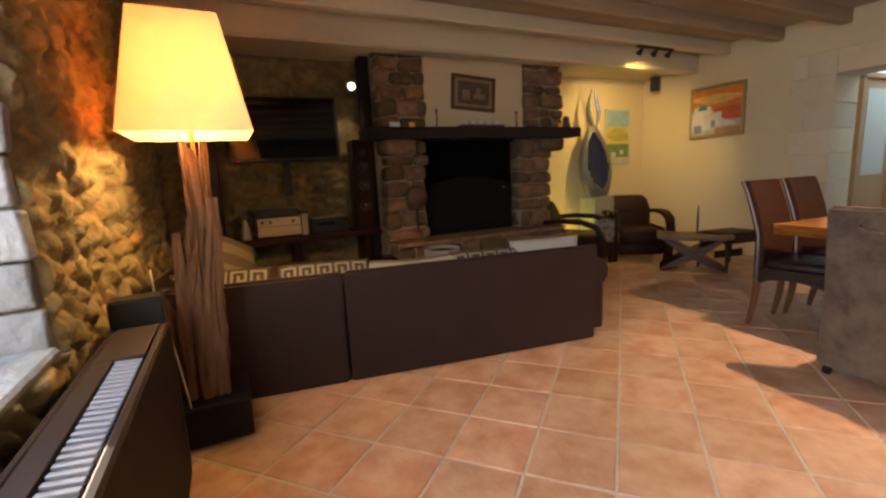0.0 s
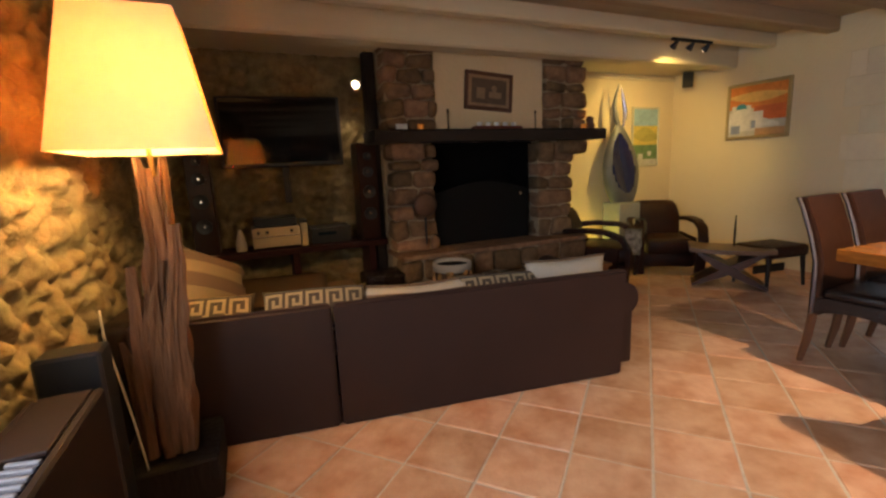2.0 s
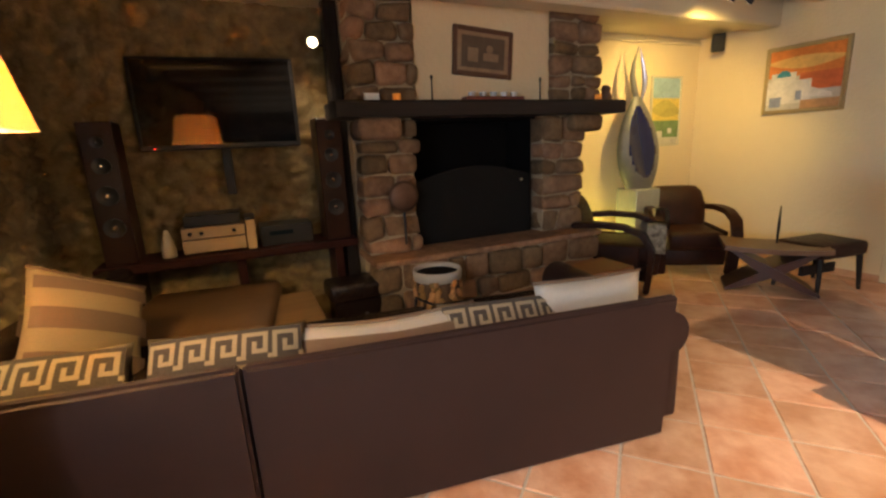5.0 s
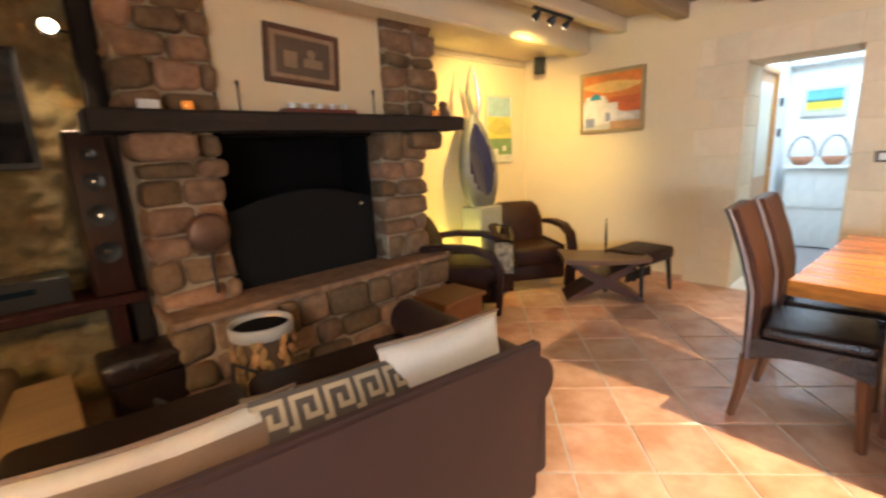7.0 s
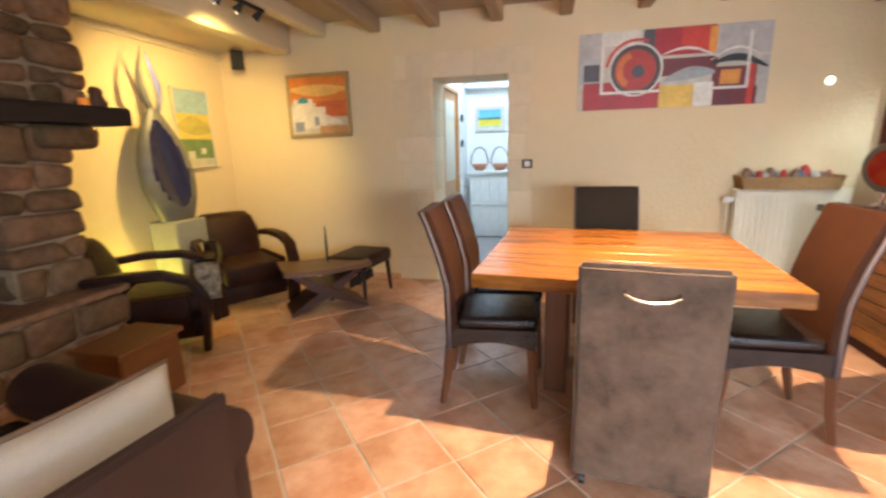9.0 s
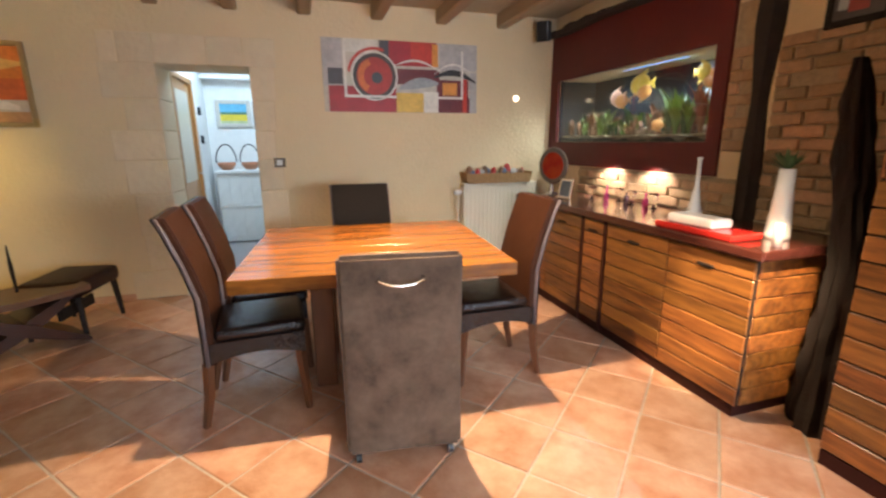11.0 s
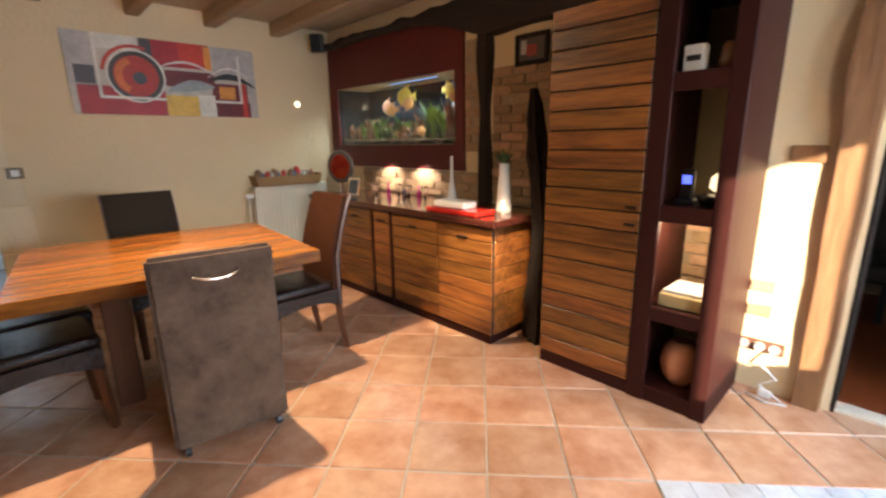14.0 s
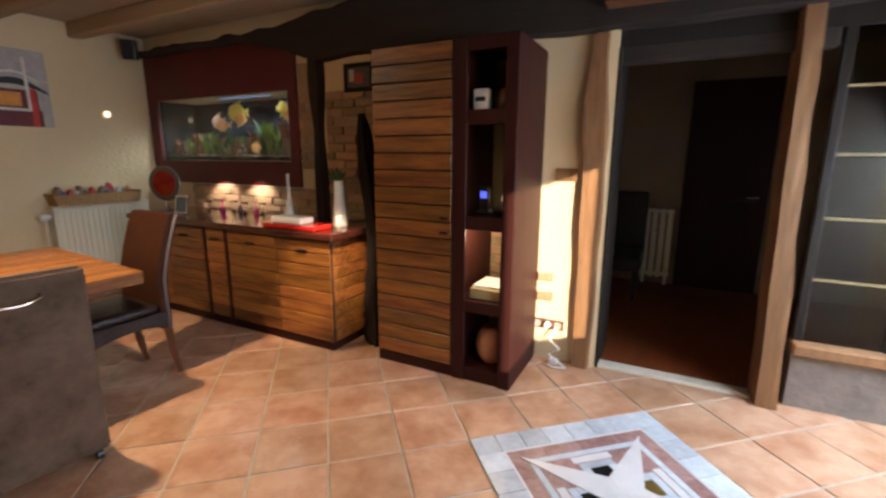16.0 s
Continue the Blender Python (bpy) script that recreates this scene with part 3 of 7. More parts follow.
# arched iron screen in the lower part of the opening
pts = [(2.41, 0.555)] + [(2.41 + 1.08 * k / 14, 1.06 + 0.10 * math.sin(math.pi * k / 14)) for k in range(15)] + [(3.49, 0.555)]
part("fire_screen", bm_prism(pts, FY + 0.13, FY + 0.15, "y", bevel=0.004), SCREENIRON, fire, "black arched iron screen")
part("screen_knob", bm_lathe([(0.004, 0), (0.016, 0.008), (0.018, 0.02), (0.010, 0.03)], 10), CHROME, fire, at=pose(3.37, FY + 0.125, 1.02, 90, 0, 0))
bm = bm_box(1.95, 4.0, 4.84, FY + 0.28, 0.51, 0.553, bevel=0.012, seg=2)
part("hearth_slab", rough_up(bm, 0.008, 6), STONEPIECE, fire, "flat hearth stone slab")
# mantel beam, lightly wavy
bm = bmesh.new()
rows = []
for k in range(41):
    x = 1.78 + (4.255 - 1.78) * k / 40
    e = 0.012 * noise.noise(Vector((x * 3, 0, 0)))
    f = 0.02 * noise.noise(Vector((x * 2.1, 5, 0)))
    rows.append([bm.verts.new(p) for p in ((x, 4.88 + f, 1.54 + e), (x, 4.875 + f, 1.63 + e), (x, 4.90 + f, 1.648), (x, FY + 0.22, 1.648), (x, FY + 0.22, 1.54 + e))])
for r0, r1 in zip(rows, rows[1:]):
    for k in range(5):
        bm.faces.new((r0[k], r0[(k + 1) % 5], r1[(k + 1) % 5], r1[k]))
bm.faces.new(rows[0]), bm.faces.new(rows[-1][::-1])
part("mantel", bm, DARKBEAM, fire, "dark old timber mantel beam", smooth=True, angle=35)
# corbel stones under the mantel ends
for x in (2.08, 3.90):
    part("corbel", rough_up(bm_box(x - 0.15, x + 0.17, FY - 0.12, FY + 0.1, 1.40, 1.535, bevel=0.04, seg=2), 0.02, 8), STONEPIECE, fire, smooth=True)


# ---- south wall: posts and great beam ----
def crooked(name, label, x0, x1, z0, z1, y0, y1, material, seed, amp=0.03, taper=0.0, lean=0.0):
    bm = bmesh.new()
    rows = []
    n = 26
    for k in range(n + 1):
        z = z0 + (z1 - z0) * k / n
        o = amp * noise.noise(Vector((seed, z * 1.4, 0))) + lean * k / n
        w = amp * 0.8 * noise.noise(Vector((seed + 9, z * 2.2, 0))) + taper * (k / n)
        ring = [(x0 + o - w, y0), (x0 + o - w + 0.02, y1 + w), (x1 + o + w - 0.02, y1 + w), (x1 + o + w, y0)]
        rows.append([bm.verts.new((x, y, z)) for x, y in ring])
    for r0, r1 in zip(rows, rows[1:]):
        for k in range(4):
            bm.faces.new((r0[k], r0[(k + 1) % 4], r1[(k + 1) % 4], r1[k]))
    bm.faces.new(rows[0]), bm.faces.new(rows[-1][::-1])
    return structure(name, bm, material, label, "post", smooth=False)


crooked("post_1", "crooked old oak post beside the doorway", 1.475, 1.625, 0, 2.10, YS - 0.10, YS + 0.06, POSTWOOD, 3.1)
crooked("post_2", "crooked old oak post between doorway and screen", 0.445, 0.58, 0, 2.12, YS - 0.10, YS + 0.06, POSTWOOD, 7.7, amp=0.014, taper=-0.010, lean=0.06)
crooked("post_3", "dark old timber post against the brick", 3.69, 3.80, 0.876, 2.30, YS, YS + 0.07, DARKBEAM, 12.4)
bm = bmesh.new()
rows = []
for k in range(91):
    x = 6.06 - (6.06 + 0.9) * k / 90
    u = k / 90
    top = 2.43 + 0.025 * noise.noise(Vector((x * 2.3, 0, 3))) + 0.03 * noise.noise(Vector((x * 5, 2, 3))) + 0.11 * min(1, max(0, 4.2 - x))
    bot = 2.35 - 0.21 * min(1, max(0, 4.6 - x) / 0.9) - 0.03 * min(1, max(0, 3.7 - x) / 2) + 0.03 * noise.noise(Vector((x * 2.0, 7, 3)))
    d = 0.10 + 0.02 * noise.noise(Vector((x * 2, 4, 4)))
    rows.append([bm.verts.new(p) for p in ((x, YS - 0.06, bot), (x, YS + d, bot + 0.01), (x, YS + d + 0.02, (bot + top) / 2), (x, YS + d, top - 0.015), (x, YS - 0.06, top))])
for r0, r1 in zip(rows, rows[1:]):
    for k in range(5):
        bm.faces.new((r0[k], r0[(k + 1) % 5], r1[(k + 1) % 5], r1[k]))
bm.faces.new(rows[0]), bm.faces.new(rows[-1][::-1])
structure("great_beam", bm, DARKBEAM, "gnarled dark old timber beam along the wall", "beam")


# ---- sideboard ----
def planked(parent, x0, x1, z0, z1, y0, y1, n, seed, axis="y", gap=0.0025):
    rnd = random.Random(seed)
    h = (z1 - z0) / n
    for k in range(n):
        a, b = z0 + h * k + gap, z0 + h * (k + 1) - gap
        o = rnd.uniform(0, 0.003)
        bm = bm_box(x0, x1, y0, y1 + o, a, b, bevel=0.004) if axis == "y" else bm_box(x0 - o, x1, y0, y1, a, b, bevel=0.004)
        part("plank", bm, OAKPLANK, parent)


SB0, SB1, SBY = 3.15, 5.50, 0.29
sb = thing("sideboard", "low oak plank sideboard with dark red wooden frame and top", "sideboard")
part("carcass", bm_box(SB0 + 0.02, SB1 - 0.01, YS + 0.01, SBY - 0.024, 0.075, 0.82), REDWOOD, sb)
part("plinth", bm_box(SB0 + 0.03, SB1, YS + 0.01, SBY - 0.03, 0, 0.075), REDWOOD, sb)
for x0, x1 in ((3.15, 3.66), (3.665, 4.20), (4.235, 4.46), (4.50, 4.98), (4.985, 5.47)):
    d = part("door", bm_box(x0, x1, SBY - 0.024, SBY - 0.012, 0.08, 0.815), BLACKWOOD, sb)
    planked(d, x0, x1, 0.08, 0.815, SBY - 0.012, SBY, 8, int(x0 * 100))
    part("pull", bm_box((x0 + x1) / 2 - 0.05, (x0 + x1) / 2 + 0.05, SBY + 0.004, SBY + 0.016, 0.73, 0.745, bevel=0.004), BLACKWOOD, d)
for x0 in (4.205, 4.465):
    part("stile", bm_box(x0, x0 + 0.03, SBY - 0.024, SBY + 0.006, 0.03, 0.825), REDWOOD, sb)
d = part("side_panel", bm_box(SB0 + 0.008, SB0 + 0.02, YS + 0.02, SBY - 0.024, 0.08, 0.82), BLACKWOOD, sb)
planked(d, SB0 - 0.004, SB0 + 0.008, 0.08, 0.82, YS + 0.02, SBY - 0.03, 8, 77, axis="x")
bm = bm_box(SB0 - 0.05, SB1 + 0.02, YS + 0.005, SBY + 0.035, 0.825, 0.875, bevel=0.01, seg=2)
part("top", bm, mat("glossy_dark_top", (0.06, 0.016, 0.011), 0.12, grain=0.4, scale=14, stretch=(0.2, 2, 2), coat=0.6), sb, "glossy dark red worktop")

# ---- tall cabinet ----
TC0, TC1, TCY, TCH = 1.87, 2.82, 0.20, 2.03
tcb = thing("tall_cabinet", "tall cabinet with plank door and open red-brown shelf column", "cabinet")
part("door_body", bm_box(2.26, TC1, YS + 0.02, TCY - 0.02, 0.07, TCH), REDWOOD, tcb)
d = part("door", bm_box(2.27, TC1 - 0.005, TCY - 0.02, TCY - 0.012, 0.08, TCH), BLACKWOOD, tcb)
planked(d, 2.265, TC1, 0.075, TCH, TCY - 0.012, TCY + 0.002, 19, 5, gap=0.004)
for z in (0.93, 1.02):
    part("pull", bm_box(2.285, 2.34, TCY + 0.006, TCY + 0.018, z, z + 0.014, bevel=0.004), BLACKWOOD, d)
part("plinth", bm_box(TC0, TC1, YS + 0.02, TCY - 0.006, 0, 0.07), REDWOOD, tcb)
for x0, x1 in ((TC0, TC0 + 0.035), (2.215, 2.255)):
    part("side", bm_box(x0, x1, YS + 0.02, TCY - 0.02, 0.07, TCH), REDWOOD, tcb)
for x0, x1 in ((TC0, 1.945), (2.17, 2.258)):
    part("stile", bm_box(x0, x1, TCY - 0.02, TCY + 0.006, 0.0, TCH, bevel=0.003), REDWOOD, tcb)
for z0, z1 in ((0.07, 0.09), (0.46, 0.53), (0.97, 1.05), (1.57, 1.65), (1.96, TCH)):
    part("rail", bm_box(1.945, 2.17, TCY - 0.02, TCY + 0.004, z0, z1), REDWOOD, tcb)
    part("shelf", bm_box(TC0 + 0.035, 2.215, YS + 0.02, TCY - 0.02, z1 - 0.025, z1), REDWOOD, tcb)

# ---- red aquarium surround ----
AX0, AX1, AZ0, AZ1 = 4.09, 5.95, 1.34, 1.94
red = thing("aquarium_surround", "dark red painted panel framing the aquarium", "panel")
PANE = glass("clear_glass")
RY0, RY1 = YS + 0.004, YS + 0.03
for nm, b in (("panel", (3.99, 6.09, RY0, RY1, AZ1, 2.36)), ("panel", (3.99, 6.09, RY0, RY1, 1.12, AZ0)), ("panel", (3.99, AX0, RY0, RY1, AZ0, AZ1)), ("panel", (AX1, 6.09, RY0, RY1, AZ0, AZ1))):
    part(nm, bm_box(*b), REDPAINT, red)


# ---- rough stone and brick facings ----
def stone_sheet(name, label, x0, x1, z0, z1, y, seed):
    """Rubble stone facing of a wall that looks towards -y."""
    bm = bmesh.new()
    nx, nz = int((x1 - x0) / 0.024), int((z1 - z0) / 0.024)
    cols = []
    for i in range(nx + 1):
        cols.append([])
        for j in range(nz + 1):
            x, z = x0 + (x1 - x0) * i / nx, z0 + (z1 - z0) * j / nz
            d = noise.voronoi(Vector((x * 6.5, seed, z * 9.5)))[0]
            hgt = min(1.0, (d[1] - d[0]) * 3.0)
            cols[-1].append(bm.verts.new((x, y - 0.01 - 0.06 * hgt ** 0.5 - 0.01 * noise.noise(Vector((x * 20, 2, z * 20))), z)))
    for i in range(nx):
        for j in range(nz):
            bm.faces.new((cols[i][j], cols[i + 1][j], cols[i + 1][j + 1], cols[i][j + 1]))
    return structure(name, bm, STONE, label, "wall", smooth=True)


stone_sheet("stone_facing", "dark rubble stone wall behind the television", 0.0, 2.02, 0.0, 2.40, YN, 4.0)

BRICK_ME = []
for k in range(4):
    bm = bm_box(-0.105, 0.105, -0.012, 0.012, -0.029, 0.029, bevel=0.006)
    rough_up(bm, 0.006, 30 + k * 7)
    BRICK_ME.append(mesh_of("brick", bm, BRICK))


def brick_patch(label, x0, x1, z0, z1, ragged=0.0, seed=0):
    rnd = random.Random(seed)
    p = thing("brickwork", label, "brickwork", kind="structure")
    if ragged < 0.45:
        part("mortar", bm_box(x0, x1, YS + 0.002, YS + 0.006, z0, z1), MORTAR, p)
    z, row = z0 + 0.035, 0
    while z < z1 - 0.02:
        x = x0 + (0.105 if row % 2 else 0.0)
        while x < x1 - 0.02:
            a, b = max(x, x0), min(x + 0.21, x1)
            if b - a > 0.05 and not (ragged and z > z1 - 0.25 and rnd.random() < ragged):
                o = piece("brick", rnd.choice(BRICK_ME), p, pose((a + b) / 2, YS + 0.008 + rnd.uniform(0, 0.004), z, 0, 0, rnd.uniform(-0.6, 0.6)))
                o.scale = ((b - a) / 0.218, 1, 1)
            x += 0.222
        z += 0.068
        row += 1


brick_patch("bare brick wall behind the driftwood", 2.84, 3.685, 0.88, 1.90, 0.3, 1)
brick_patch("bare brick strip beside the dark post", 3.81, 3.98, 1.28, 2.14, 0.25, 2)
brick_patch("lit brick splashback over the sideboard", 3.82, 5.52, 0.88, 1.11, 0, 3)
brick_patch("bare brick patch behind the shelf column", 1.87, 2.22, 0.30, 1.02, 0, 4)
brick_patch("ragged bare brick patch in the plaster", 1.755, 1.868, 0.42, 0.80, 0.55, 5)

# ---- aquarium ----
tank = thing("aquarium", "built-in planted aquarium with yellow and orange fish, lit from above", "aquarium")
TY0, TY1 = YS - 0.42, YS - 0.002
DEEP = mat("tank_back", (0.004, 0.011, 0.017), 0.5, grain=0.3, scale=4, mottle=0.4)
bm = bm_box(AX0, AX1, TY0, TY0 + 0.01, AZ0, AZ1)
bm_box(AX0 + 0.001, AX0 + 0.008, TY0 + 0.01, TY1, AZ0, AZ1, bm=bm)
bm_box(AX1 - 0.008, AX1 - 0.001, TY0 + 0.01, TY1, AZ0, AZ1, bm=bm)
part("tank", bm, DEEP, tank)
bm = bmesh.new()
rows = [[bm.verts.new((AX0 + 0.01 + (AX1 - AX0 - 0.02) * i / 40, TY0 + 0.01 + 0.40 * j / 6, AZ0 + 0.05 + 0.025 * noise.noise(Vector((i * 0.4, j * 0.6, 0))))) for j in range(7)] for i in range(41)]
for i in range(40):
    for j in range(6):
        bm.faces.new((rows[i][j], rows[i + 1][j], rows[i + 1][j + 1], rows[i][j + 1]))
part("gravel", bm, mat("gravel", (0.42, 0.34, 0.22), 0.9, grain=0.6, scale=80, bump=0.8), tank)
part("light_tube", bm_tube([(4.45, TY0 + 0.30, AZ1 - 0.008), (5.15, TY0 + 0.30, AZ1 - 0.008)], 0.003, 8), glow("tank_tube", (0.22, 0.45, 1.0), 1.6), tank, "bluish white light tube")
GREENS = [mat("pond_weed", (0.04, 0.085, 0.02), 0.5, grain=0.3), mat("bright_weed", (0.13, 0.22, 0.03), 0.5, grain=0.3), mat("red_weed", (0.22, 0.09, 0.04), 0.5, grain=0.3)]
rnd = random.Random(11)
for k in range(90):
    x, y = AX0 + 0.08 + (AX1 - AX0 - 0.16) * rnd.random() ** 1.35, rnd.uniform(TY0 + 0.08, TY1 - 0.06)
    hgt = rnd.uniform(0.08, 0.27) + (0.12 if x < 4.6 else 0)
    bm = bmesh.new()
    for q in range(9):
        a, l, lean = rnd.uniform(0, 6.28), hgt * rnd.uniform(0.5, 1.0), rnd.uniform(0.1, 0.45)
        c, s = math.cos(a), math.sin(a)
        w = rnd.uniform(0.012, 0.030)
        px = [(0, 0.0, 0.3), (0.35, 0.4, 1.0), (0.7, 0.75, 0.8), (1.0, 1.0, 0.05)]
        vs = [(bm.verts.new((x + c * lean * l * u * u - s * w * f, y + s * lean * l * u * u + c * w * f, AZ0 + 0.05 + l * v)), bm.verts.new((x + c * lean * l * u * u + s * w * f, y + s * lean * l * u * u - c * w * f, AZ0 + 0.05 + l * v))) for u, v, f in px]
        for a0, a1 in zip(vs, vs[1:]):
            bm.faces.new((a0[0], a0[1], a1[1], a1[0]))
    part("water_plant", bm, rnd.choice(GREENS), tank)
for k, (x, z) in enumerate(((5.25, 1.42), (4.55, 1.45), (4.30, 1.41), (5.05, 1.40), (4.85, 1.42))):
    bm = bmesh.new()
    bmesh.ops.create_icosphere(bm, subdivisions=2, radius=0.08)
    for v in bm.verts:
        v.co = Vector((v.co.x * 1.2, v.co.y, v.co.z * (1.3 if k == 1 else 0.8))) + noise.noise_vector(v.co * 9 + Vector((k, 0, 0))) * 0.025
    part("rock", bm, mat("tank_rock", (0.25, 0.17, 0.11), 0.8, grain=0.5, bump=0.5), tank, smooth=True, at=pose(x, TY0 + 0.22, z))
part("filter_column", bm_box(4.33, 4.45, TY0 + 0.03, TY0 + 0.13, AZ0 + 0.06, AZ1 - 0.03, bevel=0.01), mat("filter_grey", (0.30, 0.34, 0.42), 0.5), tank)


def fish(x, z, y, size, colour, turn):
    bm = bmesh.new()
    bmesh.ops.create_uvsphere(bm, u_segments=14, v_segments=9, radius=1)
    for v in bm.verts:
        v.co = Vector((v.co.x * size, v.co.y * size * 0.22, v.co.z * size * 0.85))
    bm_prism([(-0.85 * size, 0.05 * size), (-1.5 * size, 0.5 * size), (-1.35 * size, 0), (-1.5 * size, -0.5 * size), (-0.85 * size, -0.05 * size)], -0.02 * size, 0.02 * size, "y", bm=bm)
    bm_prism([(-0.5 * size, 0.7 * size), (-0.7 * size, 1.25 * size), (0.3 * size, 0.8 * size)], -0.015 * size, 0.015 * size, "y", bm=bm)
    bm_prism([(-0.5 * size, -0.7 * size), (-0.7 * size, -1.25 * size), (0.3 * size, -0.8 * size)], -0.015 * size, 0.015 * size, "y", bm=bm)
    f = part("fish", bm, mat("fish_%s" % colour, {"yellow": (0.80, 0.62, 0.10), "orange": (0.72, 0.36, 0.12), "pale": (0.80, 0.52, 0.40)}[colour], 0.4, grain=0.5, scale=40), smooth=True, at=pose(x, y, z, 0, 0, turn))
    tagged(f, "%s disc-shaped aquarium fish swimming in the tank" % colour, "fish", group="aquarium fish")


for a in ((4.95, 1.80, 0.07, "yellow", 10), (4.90, 1.74, 0.05, "orange", 190), (5.24, 1.72, 0.055, "pale", 0), (5.17, 1.69, 0.045, "orange", 20), (4.33, 1.82, 0.05, "yellow", 170), (4.26, 1.76, 0.05, "orange", 0), (4.72, 1.47, 0.035, "orange", 30), (5.02, 1.47, 0.03, "yellow", 200)):
    fish(a[0], a[1], YS - 0.14, a[2] * 1.4, a[3], a[4])
g = part("pane", bm_box(AX0 + 0.001, AX1 - 0.001, YS - 0.008, YS - 0.002, AZ0 + 0.001, AZ1 - 0.001), PANE, tank)
g.visible_shadow = False


# ---- pictures ----
def flat(bm, outline, y):
    vs = [bm.verts.new((a, y, b)) for a, b in outline]
    bm.faces.new(vs)
    return bm


def disc(cx, cz, r, n=28, sx=1.0):
    return [(cx + r * sx * math.cos(2 * math.pi * k / n), cz + r * math.sin(2 * math.pi * k / n)) for k in range(n)]


def ringband(bm, cx, cz, r0, r1, y, a0=0.0, a1=6.2832, n=28):
    p = [(math.cos(a0 + (a1 - a0) * k / n), math.sin(a0 + (a1 - a0) * k / n)) for k in range(n + 1)]
    for (c0, s0), (c1, s1) in zip(p, p[1:]):
        flat(bm, [(cx + r0 * c0, cz + r0 * s0), (cx + r1 * c0, cz + r1 * s0), (cx + r1 * c1, cz + r1 * s1), (cx + r0 * c1, cz + r0 * s1)], y)
    return bm


def paint(name, colour, dark=None):
    return mat("paint_" + name, colour, 0.5, grain=0.5, scale=26, dark=dark or tuple(c * 0.6 for c in colour), mottle=0.35, mscale=8, bump=0.15)


def picture(name, label, w, h, at, patches, frame_mat=None, fw=0.04, depth=0.03, back=(0.6, 0.55, 0.45)):
    """Hangs in x-z and looks towards -y. patches: (part name, colour, outlines)."""
    p = thing(name, label, "picture", at)
    part("canvas", bm_box(-w / 2, w / 2, -depth * 0.6, 0, -h / 2, h / 2), paint(name + "_ground", back), p)
    for k, (nm, col, outs) in enumerate(patches):
        for m, o in enumerate(outs):
            bm = bmesh.new()
            y = -depth * 0.6 - 0.0012 * (k + 1) - 0.00015 * m
            if o[0] == "ring":
                ringband(bm, o[1] * w - w / 2, o[2] * h - h / 2, o[3], o[4], y, *o[5:])
            elif o[0] == "disc":
                flat(bm, disc(o[1] * w - w / 2, o[2] * h - h / 2, o[3]), y)
            else:
                flat(bm, [(u * w - w / 2, v * h - h / 2) for u, v in o], y)
            part(nm, bm, paint("%s_%d" % (name, k), col), p)
    if frame_mat:
        for s in (-1, 1):
            part("frame_side", bm_box(s * (w / 2 + fw / 2) - fw / 2, s * (w / 2 + fw / 2) + fw / 2, -depth, 0, -h / 2 - fw, h / 2 + fw, bevel=0.006), frame_mat, p)
            part("frame_rail", bm_box(-w / 2, w / 2, -depth, 0, s * (h / 2 + fw / 2) - fw / 2, s * (h / 2 + fw / 2) + fw / 2, bevel=0.006), frame_mat, p)
    return p


def rect(u0, u1, v0, v1):
    return [(u0, v0), (u1, v0), (u1, v1), (u0, v1)]


def swoosh(u0, v0, u1, v1, lift, t, n=10):
    up = [(u0 + (u1 - u0) * k / n, v0 + (v1 - v0) * k / n + lift * math.sin(math.pi * k / n)) for k in range(n + 1)]
    return up + [(u, v - t * (0.3 + math.sin(math.pi * k / n))) for k, (u, v) in reversed(list(enumerate(up)))]


